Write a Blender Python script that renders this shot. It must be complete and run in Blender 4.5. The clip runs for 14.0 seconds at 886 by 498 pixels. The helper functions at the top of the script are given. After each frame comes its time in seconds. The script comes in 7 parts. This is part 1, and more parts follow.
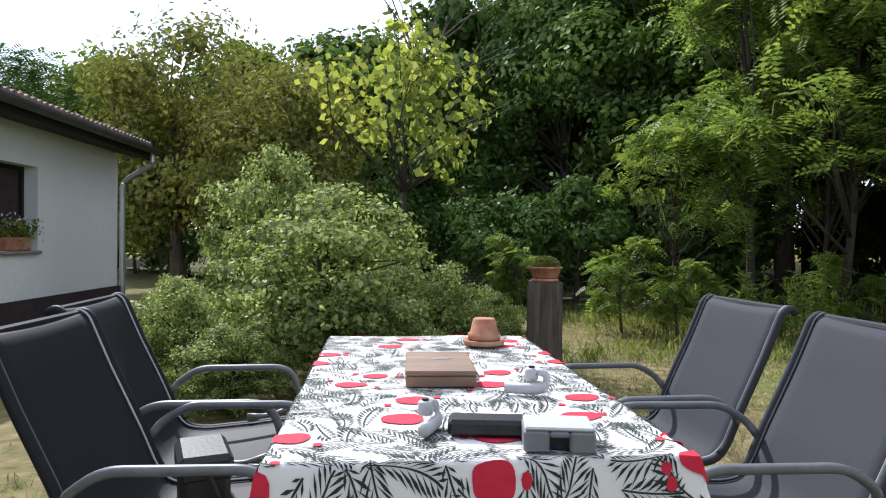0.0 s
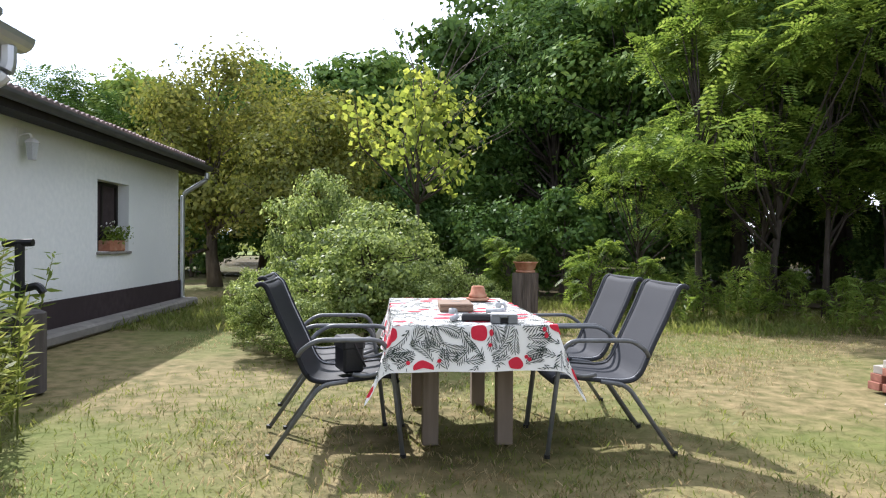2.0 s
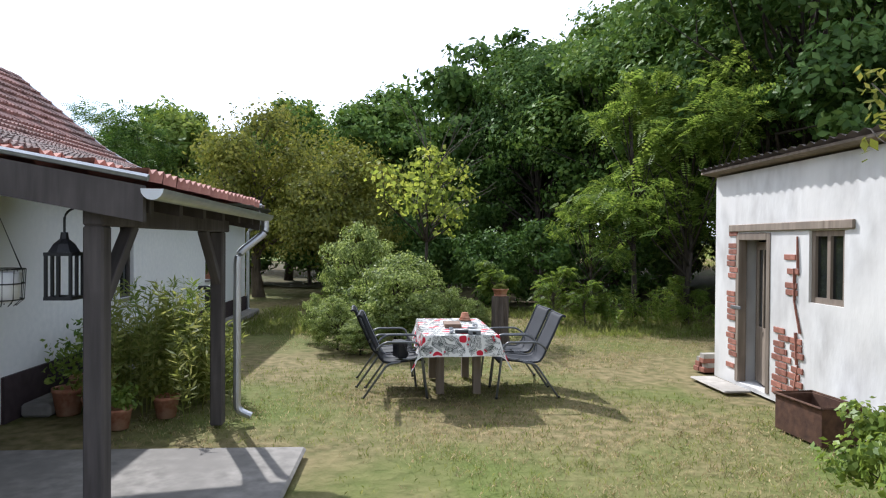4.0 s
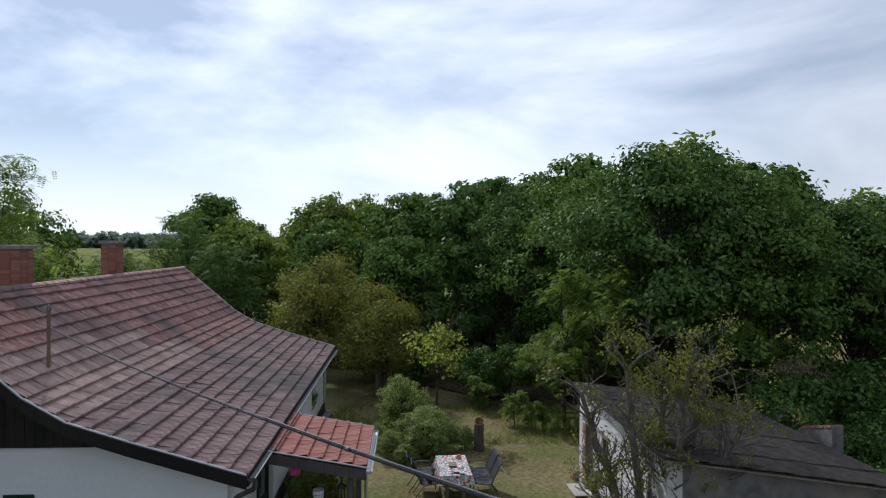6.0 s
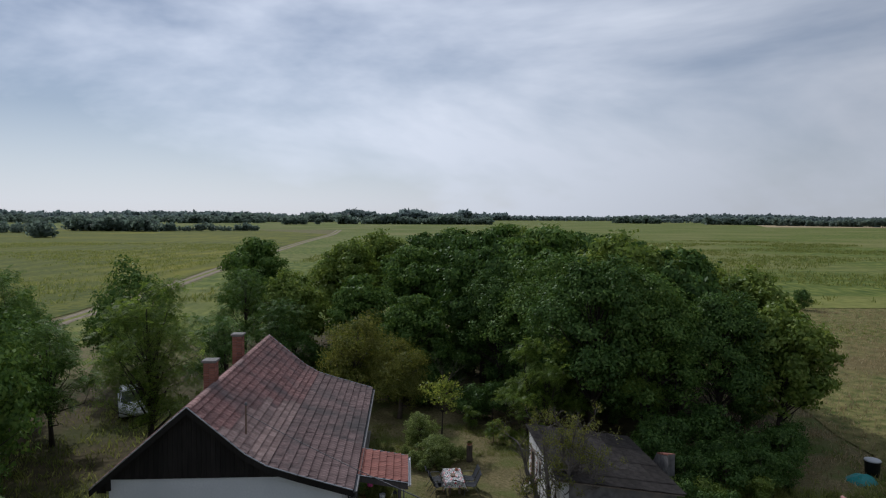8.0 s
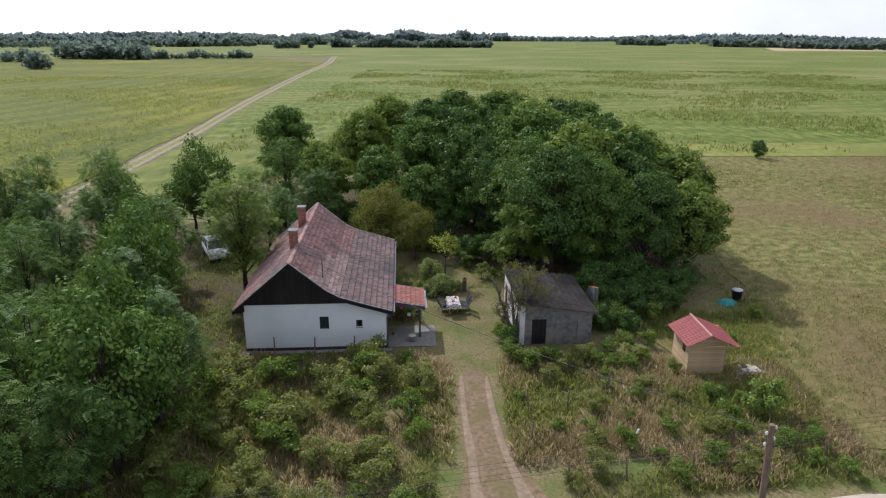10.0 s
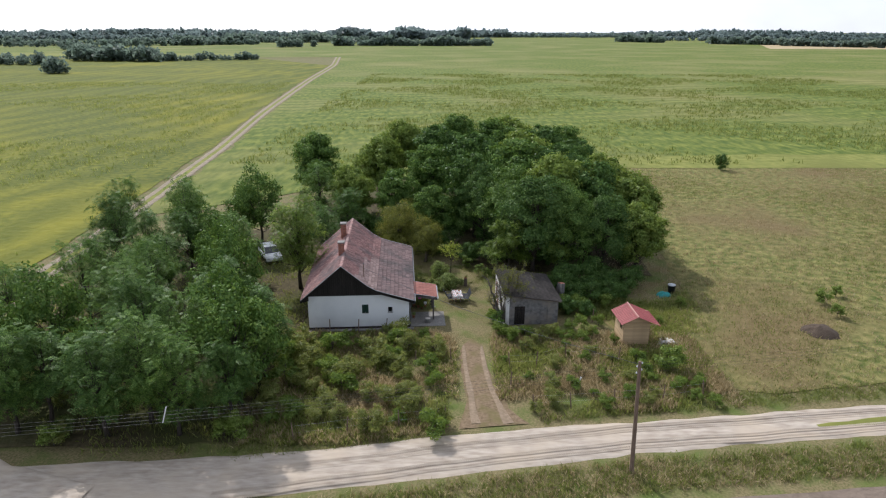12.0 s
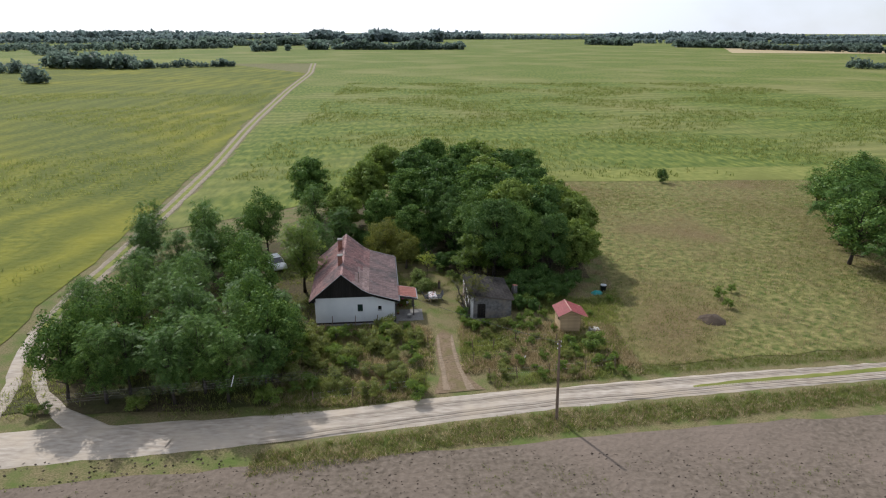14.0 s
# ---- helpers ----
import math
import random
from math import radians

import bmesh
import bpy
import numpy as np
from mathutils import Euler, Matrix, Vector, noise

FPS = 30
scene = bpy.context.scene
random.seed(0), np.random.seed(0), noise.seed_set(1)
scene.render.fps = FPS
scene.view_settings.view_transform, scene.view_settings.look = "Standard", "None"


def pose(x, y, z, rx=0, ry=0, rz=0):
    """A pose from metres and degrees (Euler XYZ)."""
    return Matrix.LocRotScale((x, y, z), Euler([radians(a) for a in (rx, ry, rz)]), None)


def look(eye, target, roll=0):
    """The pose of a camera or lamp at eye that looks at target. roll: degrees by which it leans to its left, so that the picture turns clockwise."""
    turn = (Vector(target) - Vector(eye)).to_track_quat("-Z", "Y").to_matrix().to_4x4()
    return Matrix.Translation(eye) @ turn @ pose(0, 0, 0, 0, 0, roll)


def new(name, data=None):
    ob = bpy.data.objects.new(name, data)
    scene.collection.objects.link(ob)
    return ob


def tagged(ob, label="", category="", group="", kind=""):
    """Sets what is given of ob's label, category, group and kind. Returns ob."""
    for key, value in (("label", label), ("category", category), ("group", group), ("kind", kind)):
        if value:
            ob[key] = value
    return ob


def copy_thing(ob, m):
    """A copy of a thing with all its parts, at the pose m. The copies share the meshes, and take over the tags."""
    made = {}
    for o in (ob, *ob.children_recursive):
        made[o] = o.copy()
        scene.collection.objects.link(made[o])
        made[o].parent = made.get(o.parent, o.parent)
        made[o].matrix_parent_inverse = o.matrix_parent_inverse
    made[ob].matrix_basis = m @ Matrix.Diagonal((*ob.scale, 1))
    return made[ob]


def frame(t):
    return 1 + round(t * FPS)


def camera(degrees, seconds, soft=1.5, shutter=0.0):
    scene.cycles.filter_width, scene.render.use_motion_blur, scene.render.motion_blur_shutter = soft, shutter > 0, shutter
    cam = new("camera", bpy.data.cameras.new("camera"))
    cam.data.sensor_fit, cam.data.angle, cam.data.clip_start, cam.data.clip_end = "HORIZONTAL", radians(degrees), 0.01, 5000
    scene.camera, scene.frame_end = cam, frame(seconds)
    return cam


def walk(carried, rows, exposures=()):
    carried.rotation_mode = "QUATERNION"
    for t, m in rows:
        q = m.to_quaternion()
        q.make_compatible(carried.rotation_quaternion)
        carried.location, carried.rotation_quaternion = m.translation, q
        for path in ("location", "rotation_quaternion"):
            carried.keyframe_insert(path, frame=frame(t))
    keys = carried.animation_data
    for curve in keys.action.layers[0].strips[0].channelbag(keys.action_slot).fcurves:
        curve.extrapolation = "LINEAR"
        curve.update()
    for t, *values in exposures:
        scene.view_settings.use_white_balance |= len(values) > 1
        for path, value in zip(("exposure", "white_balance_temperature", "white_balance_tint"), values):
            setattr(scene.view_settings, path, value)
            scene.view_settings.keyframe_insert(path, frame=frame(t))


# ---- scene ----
cam = camera(69.0, 14.0, soft=1.15)
ROWS = [
    (0.0, 0.000, 0.000, 1.192, 0.02, -0.70, -0.59),
    (0.5, 0.012, -0.419, 1.202, 0.03, -0.67, -0.49),
    (1.0, -0.017, -0.912, 1.191, 0.03, -0.66, -0.44),
    (1.5, -0.050, -1.447, 1.194, 0.07, -0.59, -0.46),
    (2.0, -0.085, -2.062, 1.196, 0.03, -0.57, -0.47),
    (4.5, -0.136, -7.723, 2.409, 0.11, -0.65, -0.33),
    (5.0, -0.194, -10.001, 3.857, 0.10, -0.57, -0.29),
    (5.5, -0.255, -12.653, 5.355, 0.09, -0.65, -0.33),
    (6.0, -0.266, -15.424, 6.841, 0.16, -0.65, -0.43),
    (6.5, -0.310, -18.326, 8.333, 0.16, -0.60, -0.38),
    (7.0, -0.437, -21.074, 9.700, 0.08, -0.54, -0.39),
    (7.5, -0.471, -23.983, 11.185, 0.09, -0.58, -0.34),
    (8.0, -0.504, -27.103, 12.678, 0.04, -2.91, -0.29),
    (8.5, -0.570, -30.002, 14.036, -0.07, -10.09, -0.29),
    (9.0, -0.668, -32.914, 15.489, -0.14, -17.24, -0.25),
    (11.5, -1.379, -49.824, 22.508, -0.19, -18.75, -0.12),
    (12.0, -1.545, -53.426, 24.042, -0.18, -18.84, -0.09),
    (12.5, -1.721, -57.117, 25.556, -0.19, -18.89, -0.10),
    (13.0, -1.807, -60.684, 27.104, -0.18, -18.94, -0.06),
    (13.5, -1.860, -64.054, 28.613, -0.71, -18.92, -0.05),
    (14.0, -1.822, -67.229, 29.975, -2.46, -18.84, -0.13),
]
EXPOSURES = [(0.0, 0.84, 6050, 14), (1.0, 0.98, 6100, 14), (2.0, 1.26, 6150, 14), (4.5, 0.62, 6000, 12), (5.0, 0.36, 6000, 12), (5.5, -0.04, 5950, 11), (7.0, -0.64, 5900, 12), (8.0, -0.92, 5950, 12), (8.5, -0.97, 5950, 14), (9.0, -0.24, 5950, 17), (9.4, 0.0, 6050, 16), (11.5, 0.17, 6100, 14), (12.5, 0.08, 6100, 12), (14.0, -0.05, 6100, 11)]
walk(cam, [(t, pose(x, y, z, 90 + pitch, roll, yaw)) for t, x, y, z, yaw, pitch, roll in ROWS], EXPOSURES)

# ---- sky and sun ----
SUN_DIR = Vector((-0.352, 0.662, 0.66)).normalized()
SUN_ELEV = math.asin(SUN_DIR.z)
SUN_AZ = math.atan2(SUN_DIR.x, SUN_DIR.y)

world = bpy.data.worlds.new("daylight")
scene.world = world
world.use_nodes = True
wn, wl = world.node_tree.nodes, world.node_tree.links
wn.clear()
sky = wn.new("ShaderNodeTexSky")
sky.sky_type, sky.sun_disc = "NISHITA", False
sky.sun_elevation, sky.sun_rotation = SUN_ELEV, SUN_AZ
sky.air_density, sky.dust_density, sky.ozone_density = 1.0, 0.4, 2.2
co = wn.new("ShaderNodeTexCoord")
mp = wn.new("ShaderNodeMapping")
mp.inputs["Rotation"].default_value = (0.3, 0.2, 0.9)
mp.inputs["Scale"].default_value = (1.1, 1.3, 2.9)
mp.inputs["Location"].default_value = (0.7, 0.2, 0.35)
wl.new(co.outputs["Generated"], mp.inputs["Vector"])
cn = wn.new("ShaderNodeTexNoise")
cn.inputs["Scale"].default_value, cn.inputs["Detail"].default_value = 1.25, 6.0
cn.inputs["Roughness"].default_value, cn.inputs["Distortion"].default_value = 0.54, 0.3
wl.new(mp.outputs["Vector"], cn.inputs["Vector"])
cr = wn.new("ShaderNodeValToRGB")
cr.color_ramp.elements[0].position, cr.color_ramp.elements[1].position = 0.38, 0.6
cr.color_ramp.elements[0].color, cr.color_ramp.elements[1].color = (0.2, 0.2, 0.2, 1), (0.92, 0.92, 0.92, 1)
wl.new(cn.outputs["Fac"], cr.inputs["Fac"])
cmix = wn.new("ShaderNodeMix")
cmix.data_type = "RGBA"
# clouds are brighter towards the sun
toward = wn.new("ShaderNodeVectorMath")
toward.operation = "DOT_PRODUCT"
toward.inputs[1].default_value = SUN_DIR
wl.new(co.outputs["Generated"], toward.inputs[0])
glow = wn.new("ShaderNodeMapRange")
glow.inputs["From Min"].default_value, glow.inputs["From Max"].default_value = 0.45, 1.0
glow.inputs["To Min"].default_value, glow.inputs["To Max"].default_value = 0.76, 1.46
wl.new(toward.outputs["Value"], glow.inputs["Value"])
lit = wn.new("ShaderNodeVectorMath")
lit.operation = "SCALE"
lit.inputs[0].default_value = (14.4, 14.9, 15.7)
wl.new(glow.outputs["Result"], lit.inputs["Scale"])
wl.new(lit.outputs["Vector"], cmix.inputs["B"])
sep = wn.new("ShaderNodeSeparateXYZ")
wl.new(co.outputs["Generated"], sep.inputs[0])
low = wn.new("ShaderNodeMapRange")
low.inputs["From Min"].default_value, low.inputs["From Max"].default_value = 0.02, 0.2
low.inputs["To Min"].default_value, low.inputs["To Max"].default_value = 0.72, 0.0
wl.new(sep.outputs["Z"], low.inputs["Value"])
cover = wn.new("ShaderNodeMath")
cover.operation = "MAXIMUM"
wl.new(cr.outputs["Color"], cover.inputs[0])
wl.new(low.outputs["Result"], cover.inputs[1])
wl.new(cover.outputs[0], cmix.inputs["Factor"])
wl.new(sky.outputs["Color"], cmix.inputs["A"])
bg = wn.new("ShaderNodeBackground")
bg.inputs["Strength"].default_value = 0.085
wl.new(cmix.outputs["Result"], bg.inputs["Color"])
wo = wn.new("ShaderNodeOutputWorld")
wl.new(bg.outputs["Background"], wo.inputs["Surface"])

sun = new("sun", bpy.data.lights.new("sun", "SUN"))
sun.data.energy, sun.data.angle, sun.data.color = 3.6, radians(0.7), (1.0, 0.965, 0.91)
sun.matrix_world = look(SUN_DIR * 60, (0, 0, 0))


# ---- materials ----
def surface(name, c1, c2, scale=8.0, rough=0.8, bump=0.2, big=0.5, metal=0.0, c3=None, spread=0.5, stretch=(1, 1, 1), isle=0.0, dist=0.01, spec=0.3, rows=None):
    """Grain and larger stains between two colours (a third for stains), with relief. isle: shade changes from piece to piece."""
    m = bpy.data.materials.new(name)
    m.use_nodes = True
    n, l = m.node_tree.nodes, m.node_tree.links
    b = n["Principled BSDF"]
    tc = n.new("ShaderNodeTexCoord")
    mpp = n.new("ShaderNodeMapping")
    mpp.inputs["Scale"].default_value = stretch
    l.new(tc.outputs["Object"], mpp.inputs["Vector"])
    fine = n.new("ShaderNodeTexNoise")
    fine.inputs["Scale"].default_value, fine.inputs["Detail"].default_value = scale, 6.0
    l.new(mpp.outputs["Vector"], fine.inputs["Vector"])
    ramp = n.new("ShaderNodeValToRGB")
    ramp.color_ramp.elements[0].position, ramp.color_ramp.elements[1].position = 0.5 - spread / 2, 0.5 + spread / 2
    ramp.color_ramp.elements[0].color, ramp.color_ramp.elements[1].color = (*c1, 1), (*c2, 1)
    l.new(fine.outputs["Fac"], ramp.inputs["Fac"])
    out = ramp.outputs["Color"]
    large = n.new("ShaderNodeTexNoise")
    large.inputs["Scale"].default_value, large.inputs["Detail"].default_value = big, 4.0
    l.new(tc.outputs["Object"], large.inputs["Vector"])
    r2 = n.new("ShaderNodeValToRGB")
    r2.color_ramp.elements[0].position, r2.color_ramp.elements[1].position = 0.45, 0.68
    l.new(large.outputs["Fac"], r2.inputs["Fac"])
    mx = n.new("ShaderNodeMix")
    mx.data_type = "RGBA"
    mx.inputs["B"].default_value = (*(c3 or [0.5 * (p + q) * 0.8 for p, q in zip(c1, c2)]), 1)
    l.new(r2.outputs["Color"], mx.inputs["Factor"])
    l.new(out, mx.inputs["A"])
    out = mx.outputs["Result"]
    if rows:
        turn = n.new("ShaderNodeMapping")
        turn.inputs["Rotation"].default_value = (0, 0, math.radians(rows[1]))
        l.new(tc.outputs["Object"], turn.inputs["Vector"])
        wave = n.new("ShaderNodeTexWave")
        wave.inputs["Scale"].default_value, wave.inputs["Distortion"].default_value = rows[0], 9.0
        wave.inputs["Detail"].default_value, wave.inputs["Detail Scale"].default_value = 4.0, 0.8
        l.new(turn.outputs["Vector"], wave.inputs["Vector"])
        part_of = n.new("ShaderNodeMath")
        part_of.operation = "MULTIPLY"
        part_of.inputs[1].default_value = rows[3]
        l.new(wave.outputs["Fac"], part_of.inputs[0])
        mr2 = n.new("ShaderNodeMix")
        mr2.data_type = "RGBA"
        mr2.inputs["B"].default_value = (*rows[2], 1)
        l.new(part_of.outputs[0], mr2.inputs["Factor"])
        l.new(out, mr2.inputs["A"])
        out = mr2.outputs["Result"]
    if isle:
        geo = n.new("ShaderNodeNewGeometry")
        info = n.new("ShaderNodeObjectInfo")
        add = n.new("ShaderNodeMath")
        add.operation = "ADD"
        l.new(geo.outputs["Random Per Island"], add.inputs[0])
        l.new(info.outputs["Random"], add.inputs[1])
        fr = n.new("ShaderNodeMath")
        fr.operation = "FRACT"
        l.new(add.outputs[0], fr.inputs[0])
        mr = n.new("ShaderNodeMapRange")
        mr.inputs["To Min"].default_value, mr.inputs["To Max"].default_value = 1 - isle, 1 + isle
        l.new(fr.outputs[0], mr.inputs["Value"])
        hs = n.new("ShaderNodeHueSaturation")
        l.new(mr.outputs["Result"], hs.inputs["Value"])
        l.new(out, hs.inputs["Color"])
        out = hs.outputs["Color"]
    l.new(out, b.inputs["Base Color"])
    b.inputs["Roughness"].default_value, b.inputs["Metallic"].default_value = rough, metal
    b.inputs["Specular IOR Level"].default_value = spec
    if bump:
        bp = n.new("ShaderNodeBump")
        bp.inputs["Strength"].default_value, bp.inputs["Distance"].default_value = bump, dist
        l.new(fine.outputs["Fac"], bp.inputs["Height"])
        l.new(bp.outputs["Normal"], b.inputs["Normal"])
    return m


def leafy(name, c1, c2, c3, through_light=0.4, gloss=0.12):
    """Leaves: three shades spread from leaf to leaf, and light shining through."""
    m = bpy.data.materials.new(name)
    m.use_nodes = True
    n, l = m.node_tree.nodes, m.node_tree.links
    n.clear()
    geo = n.new("ShaderNodeNewGeometry")
    tc = n.new("ShaderNodeTexCoord")
    nz = n.new("ShaderNodeTexNoise")
    nz.inputs["Scale"].default_value = 0.55
    l.new(tc.outputs["Object"], nz.inputs["Vector"])
    mul = n.new("ShaderNodeMath")
    mul.operation = "MULTIPLY_ADD"
    mul.inputs[1].default_value, mul.inputs[2].default_value = 0.55, 0.0
    l.new(geo.outputs["Random Per Island"], mul.inputs[0])
    add = n.new("ShaderNodeMath")
    add.operation = "MULTIPLY_ADD"
    add.inputs[1].default_value = 0.6
    l.new(nz.outputs["Fac"], add.inputs[0])
    l.new(mul.outputs[0], add.inputs[2])
    r = n.new("ShaderNodeValToRGB")
    r.color_ramp.elements[0].position, r.color_ramp.elements[1].position = 0.2, 0.95
    r.color_ramp.elements[0].color, r.color_ramp.elements[1].color = (*c1, 1), (*c3, 1)
    r.color_ramp.elements.new(0.58).color = (*c2, 1)
    l.new(add.outputs[0], r.inputs["Fac"])
    d, t, g = n.new("ShaderNodeBsdfDiffuse"), n.new("ShaderNodeBsdfTranslucent"), n.new("ShaderNodeBsdfGlossy")
    g.inputs["Roughness"].default_value = 0.45
    hs = n.new("ShaderNodeHueSaturation")
    hs.inputs["Value"].default_value, hs.inputs["Saturation"].default_value, hs.inputs["Hue"].default_value = 2.1, 1.05, 0.485
    l.new(r.outputs["Color"], d.inputs["Color"])
    l.new(r.outputs["Color"], hs.inputs["Color"])
    l.new(hs.outputs["Color"], t.inputs["Color"])
    m1, m2 = n.new("ShaderNodeMixShader"), n.new("ShaderNodeMixShader")
    m1.inputs["Fac"].default_value, m2.inputs["Fac"].default_value = through_light, gloss * 0.15
    l.new(d.outputs[0], m1.inputs[1]), l.new(t.outputs[0], m1.inputs[2])
    l.new(m1.outputs[0], m2.inputs[1]), l.new(g.outputs[0], m2.inputs[2])
    o = n.new("ShaderNodeOutputMaterial")
    l.new(m2.outputs[0], o.inputs["Surface"])
    return m


def plain_glass(name, colour, rough=0.05):
    m = bpy.data.materials.new(name)
    m.use_nodes = True
    b = m.node_tree.nodes["Principled BSDF"]
    b.inputs["Base Color"].default_value = (*colour, 1)
    b.inputs["Roughness"].default_value, b.inputs["Specular IOR Level"].default_value = rough, 0.6
    return m


lawn_mat = surface("dry_lawn", (0.085, 0.088, 0.032), (0.275, 0.215, 0.115), scale=7, rough=0.95, bump=0.9, big=0.42, c3=(0.108, 0.138, 0.036), dist=0.05, spec=0.1)
meadow_mat = surface("dry_meadow", (0.07, 0.096, 0.022), (0.26, 0.228, 0.086), scale=1.1, spread=0.34, rough=0.95, bump=1.0, big=0.055, c3=(0.165, 0.125, 0.058), dist=0.2, spec=0.1)
crop_mat = surface("green_field", (0.065, 0.105, 0.02), (0.215, 0.235, 0.052), scale=0.7, spread=0.36, rough=0.95, bump=0.9, big=0.016, c3=(0.24, 0.225, 0.08), dist=0.4, spec=0.1, stretch=(1, 0.35, 1), rows=(0.035, 78, (0.065, 0.1, 0.02), 0.4))
weed_mat = surface("flowering_field", (0.065, 0.092, 0.02), (0.21, 0.205, 0.036), scale=0.8, spread=0.4, rough=0.95, bump=0.9, big=0.02, c3=(0.23, 0.215, 0.03), dist=0.4, spec=0.1, rows=(0.03, 8, (0.06, 0.085, 0.02), 0.5))
strip_mat = surface("yellow_strip", (0.13, 0.155, 0.035), (0.27, 0.265, 0.075), scale=0.6, rough=0.95, bump=0.6, big=0.05, dist=0.2, spec=0.1)
stubble_mat = surface("stubble", (0.36, 0.28, 0.15), (0.5, 0.4, 0.24), scale=0.3, rough=0.95, bump=0.3, big=0.01, dist=0.2, spec=0.1)
plough_mat = surface("ploughed_soil", (0.105, 0.082, 0.06), (0.22, 0.175, 0.135), scale=2.2, rough=0.97, bump=1.0, big=0.1, c3=(0.2, 0.155, 0.12), dist=0.15, spec=0.1)
sand_mat = surface("pale_sand", (0.3, 0.245, 0.19), (0.52, 0.45, 0.37), scale=2.0, rough=0.95, bump=0.8, big=0.35, c3=(0.47, 0.39, 0.3), dist=0.08, spec=0.1, stretch=(0.5, 1.6, 1))
drive_mat = surface("worn_earth", (0.12, 0.085, 0.05), (0.27, 0.195, 0.125), scale=4.5, rough=0.95, bump=0.8, big=0.7, c3=(0.15, 0.125, 0.055), dist=0.05, spec=0.1)
rut_mat = surface("rut_sand", (0.21, 0.17, 0.115), (0.38, 0.315, 0.235), scale=4.0, rough=0.95, bump=0.7, big=0.7, dist=0.03, spec=0.1)
drive_rut_mat = surface("worn_rut", (0.19, 0.14, 0.09), (0.33, 0.25, 0.175), scale=4.0, rough=0.95, bump=0.7, big=0.7, dist=0.03, spec=0.1)
plaster_mat = surface("white_plaster", (0.72, 0.73, 0.73), (0.82, 0.82, 0.81), scale=14, rough=0.9, bump=0.15, big=0.4, c3=(0.68, 0.69, 0.69), dist=0.004)
old_plaster_mat = surface("flaking_limewash", (0.42, 0.4, 0.38), (0.78, 0.77, 0.75), scale=3.2, stretch=(1, 1, 0.45), rough=0.95, bump=0.6, big=1.1, c3=(0.7, 0.68, 0.65), dist=0.02)
# weathered grey render, darkened further so the colour holds the walls' shade
shaded_grey_plaster_mat = surface("weathered_shaded_render", (0.085, 0.082, 0.08), (0.24, 0.232, 0.225), scale=3.5, rough=0.95, bump=0.8, big=0.9, c3=(0.24, 0.21, 0.18), dist=0.02)
plinth_mat = surface("dark_plinth_paint", (0.035, 0.024, 0.026), (0.06, 0.042, 0.045), scale=10, rough=0.8, bump=0.2)
concrete_mat = surface("concrete", (0.16, 0.15, 0.135), (0.3, 0.28, 0.255), scale=9, rough=0.9, bump=0.4, big=1.5)
tile_mat = surface("old_roof_tile", (0.215, 0.105, 0.09), (0.46, 0.285, 0.255), scale=7, rough=0.85, bump=0.4, big=0.55, c3=(0.2, 0.15, 0.14), isle=0.22, dist=0.01)
dark_tile_mat = surface("mossy_roof_tile", (0.15, 0.1, 0.09), (0.36, 0.258, 0.238), scale=7, rough=0.88, bump=0.4, big=0.5, c3=(0.14, 0.12, 0.112), isle=0.2, dist=0.01)
pale_tile_mat = surface("bleached_roof_tile", (0.3, 0.2, 0.172), (0.5, 0.375, 0.335), scale=7, rough=0.85, bump=0.4, big=0.6, isle=0.22, dist=0.01)
red_tile_mat = surface("red_roof_tile", (0.31, 0.115, 0.088), (0.5, 0.24, 0.188), scale=7, rough=0.8, bump=0.3, big=1.0, c3=(0.4, 0.17, 0.13), isle=0.15, dist=0.008)
hut_tile_mat = surface("hut_roof_sheet", (0.22, 0.045, 0.045), (0.33, 0.075, 0.07), scale=9, rough=0.6, bump=0.2, big=1.2, isle=0.08)
sheet_mat = surface("grey_corrugated_sheet", (0.06, 0.054, 0.05), (0.165, 0.145, 0.13), scale=4, rough=0.92, bump=0.5, big=0.8, c3=(0.12, 0.1, 0.09), isle=0.2)
brick_mat = surface("brick", (0.22, 0.085, 0.06), (0.38, 0.17, 0.12), scale=22, rough=0.9, bump=0.4, big=4, isle=0.25, dist=0.004)
dark_wood_mat = surface("tarred_boards", (0.012, 0.01, 0.009), (0.03, 0.025, 0.022), scale=12, rough=0.75, bump=0.5, big=1, stretch=(1, 1, 0.1), isle=0.3)
grey_wood_mat = surface("weathered_wood", (0.15, 0.115, 0.085), (0.31, 0.255, 0.205), scale=18, rough=0.85, bump=0.6, big=2, stretch=(1, 1, 0.08), isle=0.15, dist=0.006)
post_mat = surface("old_post", (0.12, 0.08, 0.055), (0.26, 0.19, 0.14), scale=20, rough=0.9, bump=1.0, big=3, stretch=(1, 1, 0.1), dist=0.015)
porch_wood_mat = surface("stained_beam", (0.046, 0.04, 0.038), (0.115, 0.1, 0.094), scale=18, rough=0.8, bump=0.4, big=2, stretch=(1, 1, 0.1))
hut_wood_mat = surface("pale_cladding", (0.42, 0.29, 0.16), (0.6, 0.44, 0.27), scale=14, rough=0.8, bump=0.3, big=2, stretch=(0.15, 0.15, 1), isle=0.12)
green_door_mat = surface("dark_green_paint", (0.01, 0.03, 0.022), (0.016, 0.042, 0.032), scale=15, rough=0.5, bump=0.1)
zinc_mat = surface("zinc", (0.46, 0.47, 0.48), (0.6, 0.61, 0.62), scale=6, rough=0.42, bump=0.05, metal=0.9)
steel_mat = surface("grey_painted_tube", (0.1, 0.105, 0.11), (0.15, 0.155, 0.16), scale=30, rough=0.4, bump=0.03, spec=0.5)
